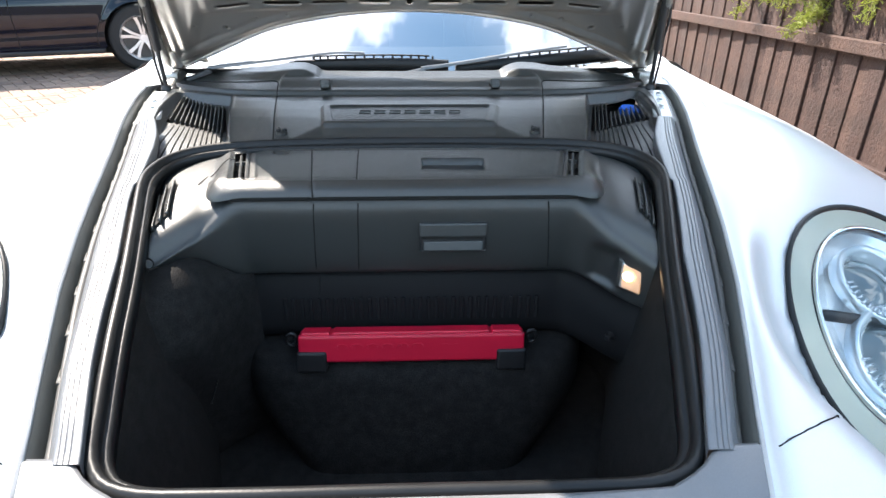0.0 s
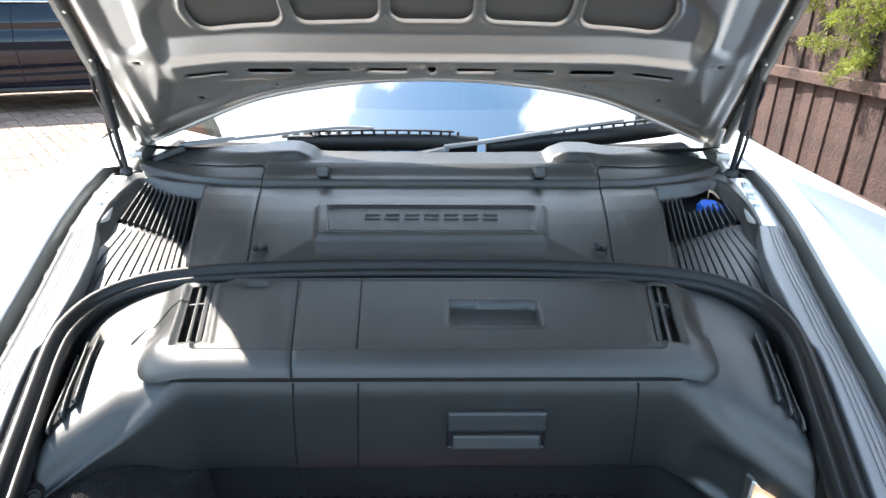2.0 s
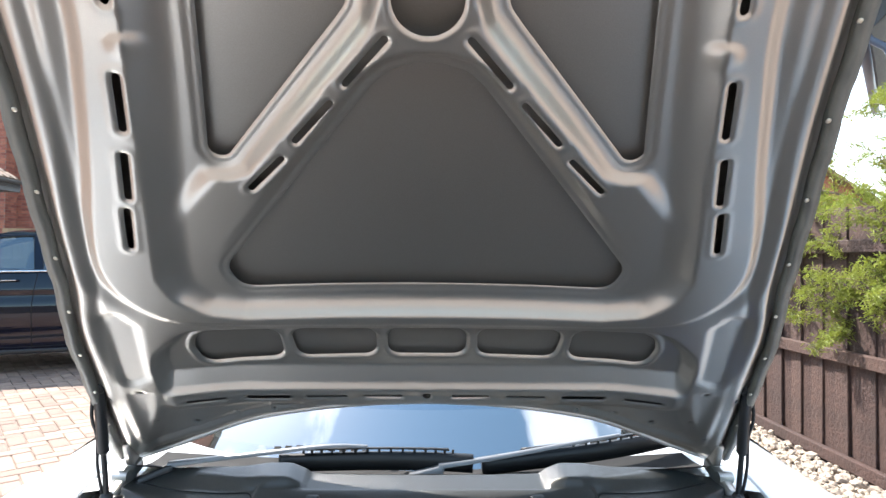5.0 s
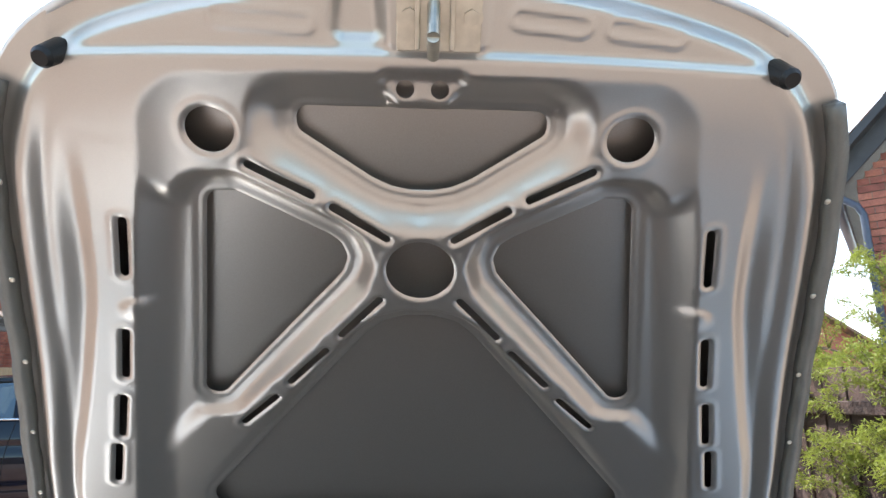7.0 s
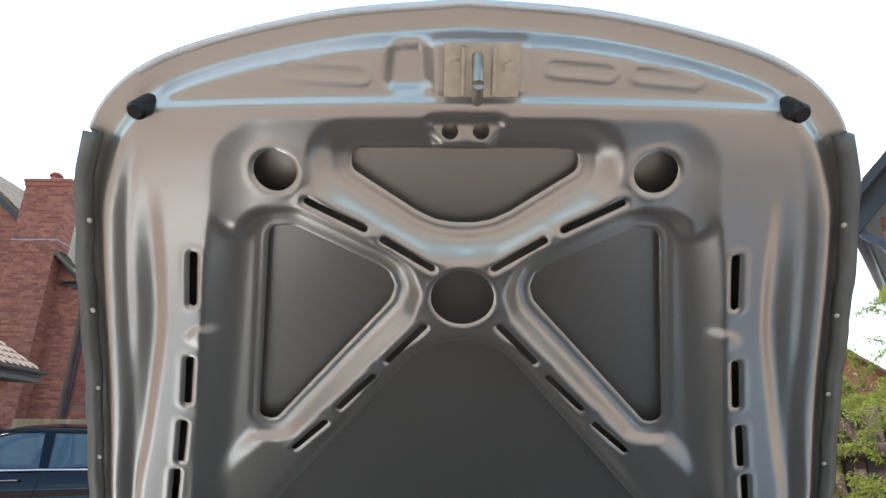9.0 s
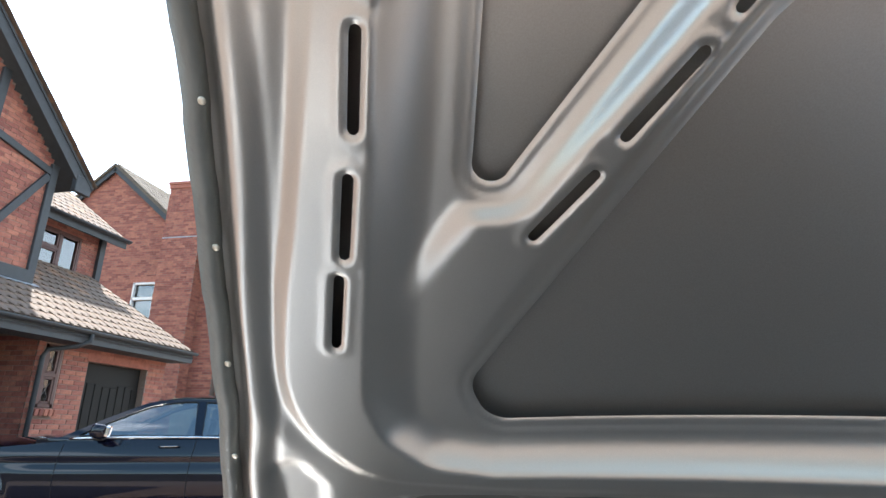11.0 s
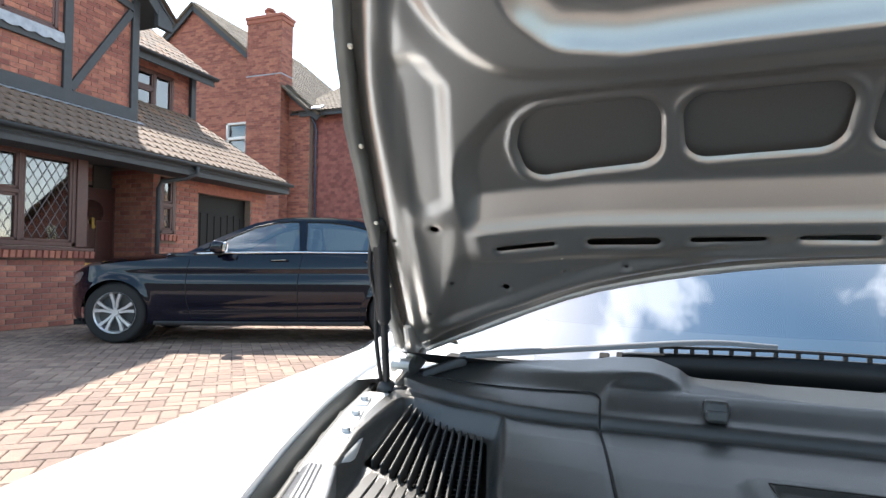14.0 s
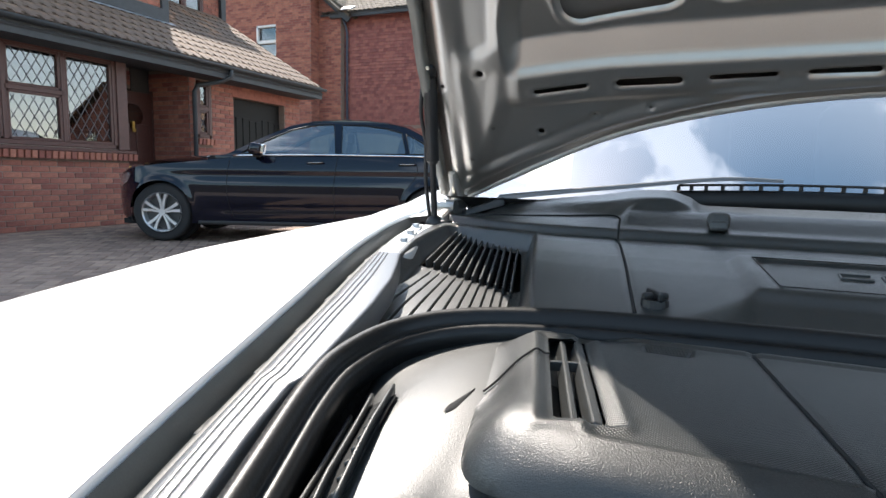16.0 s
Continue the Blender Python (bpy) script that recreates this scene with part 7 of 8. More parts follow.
wp = Vector((-1, 0, 0.72)).normalized()
bm = bmesh.new(); box(bm, (-11.4, 9.6, 6.25), (4.2, 3.3, 0.03), pose(0, 0, 0, 0, math.degrees(math.atan2(0.72, 1)), 0)); r = part("wing_roof", bm, M["timber"], house)
tiled(r, (-9.67, 7.9, 5.05), (0, 1, 0), wp, 3.3, 3.9)
# the lean-to runs on above the garage up to the wing
bm = bmesh.new(); box(bm, (-9.40, 9.45, 3.635), (2.0, 2.8, 0.03), pose(0, 0, 0, 0, 30.6, 0)); r = part("garage_roof", bm, M["timber"], house)
tiled(r, pl_top, (0, 1, 0), pit, 2.72, 1.55)
bm = bmesh.new(); box(bm, (-10.9, 5.8, 1.6), (3.6, 7.6, 1.7)); part("core", bm, M["room"], house)

# ---- neighbouring house: gable with chimney, tile-hung wing ----
NY = 17.0
nb = thing("neighbour_house", "neighbouring red brick house with a chimney and tile-hung wing", "house")
def nspan(z):
    top = 4.9 if z < 5.9 else max(0.02, 4.9 - (z - 5.9) / 0.83)
    return (4.9 - top, 4.9 + top)
slab("gable_wall", (-20.75, NY, 0), (1, 0, 0), (0, -1, 0), 9.8, 0, 9.9, 0.3, M["mortar"], nb, [(6.45, 7.36, 4.15, 5.72)], nspan, "plain brick gable wall")
brickwork(nb, (-20.75, NY, 0), (1, 0, 0), (0, -1, 0), 9.8, 9.9, [(6.45, 7.36, 4.15, 5.72)], nspan)
for s in (1, -1):
    a, b = Vector((-15.85 + s * 5.3, NY - 0.12, 5.62)), Vector((-15.85, NY - 0.12, 10.02))
    plank("bargeboard", a, b, 0.22, 0.05, M["timber"], nb, Vector((0, 1, 0)).cross(b - a) * (-s))
    bm = bmesh.new(); box(bm, (-15.85 + s * 2.65, NY + 3.3, 7.95), (6.95, 7.0, 0.08), pose(0, 0, 0, 0, s * 39.7)); part("roof", bm, M["tile_old"], nb, "brown tiled roof")
bm = bmesh.new()
for a, b, c, d in ((-14.3, -13.4, 4.15, 4.22), (-14.3, -13.4, 5.65, 5.72), (-14.3, -14.22, 4.15, 5.72), (-13.48, -13.4, 4.15, 5.72), (-14.3, -13.4, 5.12, 5.22)):
    box(bm, ((a + b) / 2, NY - 0.02, (c + d) / 2), (b - a, 0.10, d - c), None, 0.008, 1)
nw = part("window", bm, M["white"], nb, "white framed window")
bm = bmesh.new(); box(bm, (-13.85, NY + 0.04, 4.93), (0.8, 0.01, 1.45)); part("pane", bm, M["pane"], nw)
bm = bmesh.new(); box(bm, (-13.85, NY + 0.4, 4.93), (1.4, 0.02, 1.8)); part("room_back", bm, M["room"], nw)
bm = bmesh.new(); box(bm, (-13.85, NY - 0.02, 5.83), (1.25, 0.06, 0.20)); part("lintel", bm, M["brick_far"], nb)
tiled(nb, (-10.46, NY - 0.15, 5.70), (0, 1, 0), (-0.769, 0, 0.639), 7.0, 6.9, material="tile_old")
# chimney stack with band and pot
slab("chimney", (-13.16, NY - 0.45, 0), (1, 0, 0), (0, -1, 0), 1.37, 0, 9.0, 0.62, M["mortar"], nb, (), None, "broad brick chimney stack")
brickwork(nb, (-13.16, NY - 0.45, 0), (1, 0, 0), (0, -1, 0), 1.37, 8.98)
brickwork(nb, (-11.79, NY - 0.45, 0), (0, 1, 0), (1, 0, 0), 0.62, 8.98)
for z, e, h in ((8.95, 0.04, 0.14), (9.07, 0.07, 0.11), (7.12, 0.015, 0.05)):
    bm = bmesh.new(); box(bm, (-12.475, NY - 0.14, z), (1.37 + 2 * e, 0.62 + 2 * e, h), None, 0.01, 1); part("chimney_band", bm, M["brick_far"] if z > 8 else M["lead"], nb)
bm = bmesh.new(); cyl(bm, (-12.5, NY - 0.14, 9.12), (-12.5, NY - 0.14, 9.46), 0.17, 0.13, 24); cyl(bm, (-12.5, NY - 0.14, 9.34), (-12.5, NY - 0.14, 9.40), 0.19, None, 24); part("chimney_pot", bm, M["brick_far"], nb, "clay chimney pot")
# aerial behind the chimney
bm = bmesh.new()
cyl(bm, (-12.9, NY + 0.2, 9.2), (-12.9, NY + 0.2, 10.6), 0.015, None, 8)
cyl(bm, (-13.5, NY + 0.2, 10.35), (-12.1, NY + 0.2, 10.25), 0.010, None, 8)
for k in range(6):
    cyl(bm, (-13.4 + 0.22 * k, NY - 0.1, 10.34 - 0.016 * k), (-13.4 + 0.22 * k, NY + 0.5, 10.34 - 0.016 * k), 0.006, None, 6)
part("aerial", bm, M["alloy"], nb, "television aerial")
# tile-hung wing
TX0, TX1 = -11.58, -6.2
slab("wing_wall", (TX0, NY + 0.25, 0), (1, 0, 0), (0, -1, 0), TX1 - TX0, 0, 5.8, 0.25, M["mortar"], nb, (), None, "wing wall hung with red tiles above brick")
V, F = [], []
rnd = random.Random(5)
for j in range(35):
    for i in range(int((TX1 - TX0) / 0.165) + 1):
        x0, z0 = TX0 + 0.165 * i - (0.0825 if j % 2 else 0) + 0.002, 2.35 + 0.1 * j
        t = rnd.uniform(0.0, 0.006)
        c = len(V)
        for dx, dz, dy in ((0, 0, 0.03 + t), (0.161, 0, 0.03 + t), (0.161, 0.115, 0.008), (0, 0.115, 0.008), (0, 0, 0.01), (0.161, 0, 0.01)):
            V.append((max(TX0, x0 + dx), NY + 0.25 - dy, z0 + dz))
        F += [(c, c + 1, c + 2, c + 3), (c + 4, c + 5, c + 1, c)]
tagged(put("hung_tiles", mesh_of("hung_tiles", V, F, M["tile_red"], False), nb, "courses of red hung tiles"), kind="stuff")
brickwork(nb, (TX0, NY + 0.25, 0), (1, 0, 0), (0, -1, 0), TX1 - TX0, 2.3)
bm = bmesh.new(); box(bm, (-8.6, NY + 1.6, 6.75), (6.1, 3.9, 0.06), pose(0, 0, 0, 29)); r = part("wing_roof", bm, M["timber"], nb, "brown tiled wing roof")
tiled(r, (-11.65, NY - 0.12, 5.84), (1, 0, 0), (0, 0.875, 0.485), 6.0, 3.6, material="tile_old")
plank("fascia", (-11.3, NY - 0.08, 5.80), (-5.7, NY - 0.08, 5.80), 0.18, 0.04, M["timber"], nb)
tube("rain_pipe", [(-10.9, NY + 0.02, 5.75), (-10.85, NY + 0.14, 5.5), (-10.82, NY + 0.17, 5.3), (-10.82, NY + 0.17, 0.05)], 0.034, M["blue_pipe"], nb, n=10, up=(1, 0.2, 0), label="grey rainwater pipe")
bm = bmesh.new(); box(bm, (-10.55, NY - 0.2, 5.95), (0.4, 0.3, 0.04), pose(0, 0, 0, 29), 0.01, 1); part("lead_soaker", bm, M["lead"], nb)
# slope beside the chimney, falling towards the wing
bm = bmesh.new(); box(bm, (-11.35, NY - 0.2, 6.35), (1.5, 0.5, 0.06), pose(0, 0, 0, 0, 40)); part("verge", bm, M["tile_old"], nb)
bm = bmesh.new(); box(bm, (-15, NY + 3.5, 3.0), (9, 6, 6)); part("core", bm, M["room"], nb)
# close-boarded gate between the houses
gate = thing("side_fence", "pale timber fence between the two houses", "fence")
for k in range(28):
    bm = bmesh.new() if k == 0 else None
    if k == 0:
        box(bm, (0, 0, 0.9), (0.11, 0.02, 1.8), None, 0.003, 1); b0 = part("board", bm, M["pale_wood"], gate); b0.matrix_world = pose(-9.5, 13.4, 0)
    else:
        ob = new("board", b0.data); ob.parent = gate; ob.matrix_world = pose(-9.5 + 0.118 * k, 13.4, 0)

# plain walls that close the street side behind the viewer
for nm, c, s in (("wall_south", (0, -13, 1.3), (44, 0.3, 2.6)), ("wall_east", (15, -2, 1.2), (0.3, 22, 2.4))):
    bm = bmesh.new(); box(bm, c, s)
    tagged(part(nm, bm, M["brick_plain"], None), "plain brick wall across the street", "wall", kind="structure")


# ---- fence, gravel bed and shrub ----
FX = 2.38
fence = thing("board_fence", "dark brown close-boarded timber fence along the drive", "fence")
rnd = random.Random(11)
shared = []
for k in range(4):
    bm = bmesh.new()
    box(bm, (0, 0, 0), (0.018, 0.112 + 0.004 * (k % 2), 1.48), None, 0.003, 1)
    me = bpy.data.meshes.new("board"); bm.to_mesh(me); bm.free(); me.materials.append(M["fence"]); shared.append(me)
y = 0.9
k = 0
while y < 13.0:
    ob = new("board", shared[k % 4]); ob.parent = fence
    ob.matrix_world = pose(FX + 0.010 * (k % 2) + rnd.uniform(0, 0.004), y, 0.74 + rnd.uniform(-0.008, 0.008), rnd.uniform(-0.25, 0.25), rnd.uniform(-0.3, 0.3), rnd.uniform(-4, 1))
    y += 0.100 + rnd.uniform(-0.004, 0.006)
    k += 1
for z, w in ((0.045, 0.075), (0.635, 0.075), (1.26, 0.075)):
    plank("rail", (FX - 0.032, 0.8, z), (FX - 0.032, 13.1, z), w, 0.038, M["fence"], fence, bevel=0.006, label="horizontal rail")
plank("gravel_board", (FX - 0.006, 0.8, -0.06), (FX - 0.006, 13.1, -0.06), 0.12, 0.03, M["fence"], fence)
for yy in (1.35, 3.15, 4.95, 6.75, 8.55, 10.35, 12.15):
    bm = bmesh.new(); box(bm, (FX + 0.06, yy, 0.72), (0.09, 0.09, 1.52), None, 0.006, 1); part("post", bm, M["fence"], fence)
# timber edging and gravel
plank("bed_edging", (FX - 0.62, 0.8, -0.005), (FX - 0.56, 9.5, -0.005), 0.10, 0.05, M["pale_wood"], None, label="weathered timber edging")
tagged(bpy.data.objects["bed_edging"], "weathered pale timber edging of the gravel bed", "edging")
ico = bmesh.new(); bmesh.ops.create_icosphere(ico, subdivisions=1, radius=1)
iv, jf = [v.co.copy() for v in ico.verts], [tuple(v.index for v in f.verts) for f in ico.faces]
ico.free()
V, F = [], []
for k in range(5200):
    c = Vector((FX - 0.05 - rnd.random() ** 0.8 * 0.52, 0.9 + rnd.random() * 6.2, 0.0))
    r = rnd.uniform(0.008, 0.024)
    s = (r * rnd.uniform(0.7, 1.5), r * rnd.uniform(0.7, 1.4), r * rnd.uniform(0.5, 0.9))
    m = pose(*c, rnd.uniform(-30, 30), rnd.uniform(-30, 30), rnd.uniform(0, 360))
    m.translation.z = -0.01 + s[2] * 0.8 + rnd.uniform(0, 0.012)
    n = len(V)
    V += [m @ Vector((p.x * s[0], p.y * s[1], p.z * s[2])) for p in iv]
    F += [tuple(n + i for i in f) for f in jf]
tagged(put("gravel", mesh_of("gravel", V, F, M["stone"], False)), "pale mixed gravel along the foot of the fence", "gravel", kind="stuff")
V, F = [], []
for k in range(46):
    c = Vector((FX - 0.06 - rnd.random() * 0.4, 3.0 + rnd.random() * 2.2, 0.0))
    r = rnd.uniform(0.02, 0.042)
    m = pose(*c, rnd.uniform(-20, 20), rnd.uniform(-20, 20), rnd.uniform(0, 360)); m.translation.z = r * 0.35
    n = len(V)
    V += [m @ Vector((p.x * r, p.y * r * 0.8, p.z * r * 0.6)) for p in iv]
    F += [tuple(n + i for i in f) for f in jf]
tagged(put("cobbles", mesh_of("cobbles", V, F, M["stone"], False)), "grey cobbles on the gravel bed", "stones", kind="stuff")


def shrub(name, base, tips, leaves, seed, label):
    """Arching twigs with tufts of narrow leaves."""
    rnd = random.Random(seed)
    root = thing(name, label, "shrub")
    base = Vector(base)
    twigs = []
    V, F = [], []
    def add(path, r0, r1):
        n = len(V); k = 6
        for i, p in enumerate(path):
            r = r0 + (r1 - r0) * i / (len(path) - 1)
            d = (Vector(path[min(i + 1, len(path) - 1)]) - Vector(path[max(i - 1, 0)])).normalized()
            a = d.orthogonal().normalized(); b = d.cross(a)
            V.extend([Vector(p) + a * r * math.cos(2 * math.pi * j / k) + b * r * math.sin(2 * math.pi * j / k) for j in range(k)])
        for i in range(len(path) - 1):
            F.extend([(n + i * k + j, n + i * k + (j + 1) % k, n + (i + 1) * k + (j + 1) % k, n + (i + 1) * k + j) for j in range(k)])
    for tip in tips:
        tip = Vector(tip)
        mid = base.lerp(tip, 0.5) + Vector((rnd.uniform(-0.1, 0.1), rnd.uniform(-0.15, 0.15), 0.35 + rnd.uniform(0, 0.2)))
        main = [Vector(p) for p in curve([base, mid, tip], 16)]
        add(main, 0.022, 0.004)
        for q in range(16):
            s = main[rnd.randint(6, 15)]
            e = s + Vector((rnd.uniform(-0.30, 0.22), rnd.uniform(-0.38, 0.38), rnd.uniform(-0.22, 0.26)))
            tw = [Vector(p) for p in curve([s, s.lerp(e, 0.5) + Vector((0, 0, 0.05)), e], 8)]
            add(tw, 0.004, 0.0012)
            twigs.append(tw)
    put("branchwork", mesh_of("branchwork", V, F, M["bark"]), root, "thin grey arching branches")
    V, F = [], []
    for k in range(leaves):
        tw = twigs[rnd.randrange(len(twigs))]
        p = tw[rnd.randint(1, 7)] + Vector((rnd.gauss(0, 0.018), rnd.gauss(0, 0.018), rnd.gauss(0, 0.018)))
        l, w = rnd.uniform(0.020, 0.044), rnd.uniform(0.005, 0.009)
        m = pose(*p, rnd.uniform(-70, 70), rnd.uniform(-50, 50), rnd.uniform(0, 360))
        n = len(V)
        V += [m @ Vector(q) for q in ((0, 0, 0), (w / 2, l * 0.45, 0.003), (0, l, -0.002), (-w / 2, l * 0.45, 0.003))]
        F += [(n, n + 1, n + 2), (n, n + 2, n + 3)]
    tagged(put("crown", mesh_of("crown", V, F, M["leaf"], False), root, "bright green narrow leaves"), kind="stuff")
    return root


shrub("willow_shrub", (3.2, 3.7, 0.0), [(2.30, 3.4, 0.95), (2.35, 4.0, 1.05), (2.5, 4.6, 1.05), (2.2, 3.0, 1.0), (2.3, 2.6, 1.10), (2.7, 4.4, 1.75), (2.8, 3.6, 2.1), (2.6, 3.0, 1.7), (2.45, 3.9, 1.45), (3.3, 4.4, 2.0), (3.4, 3.4, 2.4), (2.6, 5.0, 1.35), (2.25, 2.3, 1.15), (2.3, 3.7, 1.25), (2.4, 4.3, 0.8), (2.35, 3.1, 1.35), (2.5, 4.8, 1.2), (2.9, 4.9, 1.6), (2.7, 4.1, 1.25), (2.3, 3.4, 0.75)], 80000, 21, "bright green fine-leaved shrub hanging over the fence")

# ---- houses beyond the fence ----
rh = thing("gable_house", "brick house gable with dark bargeboards behind the fence", "house")
def rspan(z):
    return (0.0 if z < 3.4 else min(3.9, (z - 3.4) / 1.02), 8.0 if z < 3.4 else max(4.1, 8.0 - (z - 3.4) / 1.02))
slab("gable_wall", (0, 0, 0), (1, 0, 0), (0, -1, 0), 8.0, 0, 7.2, 0.3, M["mortar"], rh, (), rspan, "orange brick gable")
brickwork(rh, (0, 0, 0), (1, 0, 0), (0, -1, 0), 8.0, 7.2, (), rspan)
slab("flank_wall", (0, 0, 0), (0, 1, 0), (-1, 0, 0), 4.0, 0, 3.4, 0.3, M["mortar"], rh)
a, b = Vector((-0.30, -0.14, 3.32)), Vector((4.0, -0.14, 7.72))
plank("bargeboard", a, b, 0.24, 0.04, M["timber"], rh, Vector((0, 1, 0)).cross(a - b), label="dark bargeboard")
bm = bmesh.new(); box(bm, (1.93, 1.9, 5.72), (6.02, 4.4, 0.07), pose(0, 0, 0, 0, -45.6)); r = part("roof", bm, M["timber"], rh)
tiled(r, (-0.20, 4.0, 3.55), (0, -1, 0), (0.70, 0, 0.714), 4.3, 5.7)
put("gutter", mesh_of("gutter", *sweep([(-0.22, -0.2, 3.46), (-0.22, 4.0, 3.46)], gut), M["blue_pipe"]), rh, "rain gutter")
tube("rain_pipe", [(-0.20, -0.08, 3.42), (-0.14, -0.08, 3.26), (-0.02, -0.08, 3.16), (0.02, -0.08, 3.06), (0.02, -0.08, 0.0)], 0.034, M["blue_pipe"], rh, n=10, up=(0.2, 1, 0), label="grey-blue rainwater pipe")
tube("cable", curve([(0.55, -0.20, 4.1), (0.62, -0.17, 3.9), (0.85, -0.14, 3.6), (1.1, -0.08, 3.3)], 16), 0.006, M["white"], rh, n=6, up=(0, 1, 0), label="loose white cable")
rh.matrix_world = pose(4.24, 5.48, 0, 0, 0, -39.5)
fh = thing("far_house", "small brick house with a grey roof in the distance", "house")
def fspan(z):
    t = 4.2 if z < 3.0 else max(0.1, 4.2 - (z - 3.0) / 0.62)
    return (4.2 - t, 4.2 + t)
slab("gable_wall", (11.9, 25, 0), (1, 0, 0), (0, -1, 0), 8.4, 0, 5.6, 0.3, M["brick_far"], fh, (), fspan, "brick gable")
for s in (1, -1):
    bm = bmesh.new(); box(bm, (16.1 + s * 2.2, 28, 4.3), (5.3, 7, 0.12), pose(0, 0, 0, 0, s * 31.8)); part("roof", bm, M["tile"], fh, "grey-brown roof")
bm = bmesh.new(); box(bm, (17.9, 24.99, 2.4), (0.8, 0.05, 1.0), None, 0.01, 1); part("window", bm, M["pane"], fh, "small dark window")
bm = bmesh.new(); box(bm, (16, 28.5, 1.5), (8, 6, 3)); part("core", bm, M["room"], fh)


# ---- black saloon car ----
saloon = thing("saloon_car", "glossy black four-door saloon parked on the block paving", "car", m=pose(-5.79, 5.26, 0, 0, 0, 23.6))
XO, XN = (-0.80, 0.0, 0.60, 1.735, 2.84, 3.88), (-0.62, 0.04, 0.83, 2.05, 3.13, 4.25)
ZO, ZN = (0.0, 0.60, 0.95, 1.0, 1.40, 1.5), (0.0, 0.62, 0.993, 1.043, 1.43, 1.53)


def fit_x(x):
    return float(np.interp(x, XO, XN))


def fit_z(z):
    return float(np.interp(z, ZO, ZN))


def fit_line(pts):
    """Side-view points brought to the saloon's true wheelbase and height."""
    return [(fit_x(q[0]), fit_z(q[1]), *q[2:]) for q in pts]


SIDE = fit_line([(-0.79, 0.30), (-0.80, 0.46), (-0.76, 0.64), (-0.62, 0.745), (-0.35, 0.805), (0.0, 0.845), (0.35, 0.890), (0.60, 0.925), (1.2, 0.945), (2.2, 0.965), (3.0, 0.985), (3.5, 0.985), (3.80, 0.955), (3.87, 0.80), (3.88, 0.55), (3.80, 0.32), (3.2, 0.26), (0.5, 0.205), (-0.45, 0.215)])


def flank(x, z):
    """How far the body side lies in from its widest line."""
    xw = x
    x, z0, z = np.interp(x, XN, XO), z, np.interp(z, ZN, ZO)
    y = 0.055 * ((z - 0.55) / 0.40) ** 2 + 0.42 * np.clip((-x - 0.18) / 0.62, 0, 1) ** 2.2 + 0.30 * np.clip((x - 3.05) / 0.83, 0, 1) ** 2.2
    crease = 0.775 + 0.03 * np.clip(x, 0, 3) / 3
    y = y + 0.016 * sst(crease + 0.006, crease - 0.035, z) * sst(-0.1, 0.5, x) * sst(3.5, 2.9, x) - 0.010 * sst(crease - 0.03, crease - 0.14, z) * sst(0, 0.5, x)
    y = y + 0.014 * np.exp(-((z - 0.36 - 0.02 * x) / 0.05) ** 2) * sst(0.3, 0.6, x) * sst(2.7, 2.4, x)
    for wx in (0.04, 3.13):
        d = np.hypot(xw - wx, z0 - 0.335)
        y = y - 0.016 * np.exp(-((d - 0.365) / 0.035) ** 2)
    return y


def side_keep(x, z):
    k = psdf(x, z, SIDE, 0.03)
    return np.maximum(k, np.maximum(-(np.hypot(x - 0.04, z - 0.335) - 0.362), -(np.hypot(x - 3.13, z - 0.335) - 0.362)))


V, F = field(-0.66, 4.30, 0.18, 1.06, 0.022, side_keep, flank)
sm_local = [(x, y, z) for x, z, y in V.tolist()]
for s in (0, 1):
    pts = sm_local if not s else [(x, 1.81 - y, z) for x, y, z in sm_local]
    put("body_side", mesh_of("body_side", pts, [f if not s else f[::-1] for f in F], M["carblack"]), saloon, "glossy black body side")


def top_rows(line, inset, crown, n=24):
    """A panel across the car from a side line of (x, z, in)."""
    rows = []
    for x, z, i in line:
        rows.append([(x + crown[1] * (1 - (2 * t - 1) ** 2), i + (1.81 - 2 * i) * t, z + crown[0] * (1 - abs(2 * t - 1) ** 2.4)) for t in np.linspace(0, 1, n)])
    return rows


def fl(x, z):
    return float(flank(np.array([x]), np.array([z]))[0])


hood = [(x, z, fl(x, z)) for x, z in fit_line(((-0.76, 0.64), (-0.66, 0.72), (-0.5, 0.775), (-0.35, 0.805), (0.0, 0.845), (0.35, 0.890), (0.60, 0.925)))]
put("bonnet", mesh_of("bonnet", *loft(top_rows(hood, 0, (0.085, -0.10))), M["carblack"]), saloon, "black bonnet")
nose = [(x, z, fl(x, z)) for x, z in fit_line(((-0.79, 0.30), (-0.80, 0.46), (-0.76, 0.64)))]
put("front_bumper", mesh_of("front_bumper", *loft(top_rows(nose, 0, (0.02, -0.12))), M["carblack"]), saloon, "black front bumper")
boot = [(x, z, fl(x, z)) for x, z in fit_line(((3.02, 0.99), (3.3, 0.99), (3.6, 0.98), (3.8, 0.955), (3.87, 0.80), (3.88, 0.55), (3.80, 0.32)))]
put("boot_lid", mesh_of("boot_lid", *loft(top_rows(boot, 0, (0.05, 0.06))), M["carblack"]), saloon, "black boot and tail")
roofl = [(1.30, 1.335, 0.30), (1.45, 1.375, 0.30), (1.7, 1.40, 0.295), (2.0, 1.400, 0.295), (2.3, 1.375, 0.30), (2.5, 1.335, 0.31)]
put("roof", mesh_of("roof", *loft(top_rows(fit_line(roofl), 0, (0.045, 0.0))), M["carblack"]), saloon, "black roof")
scr = [(0.56, 0.93, 0.12), (0.8, 1.06, 0.17), (1.05, 1.20, 0.225), (1.30, 1.335, 0.30)]
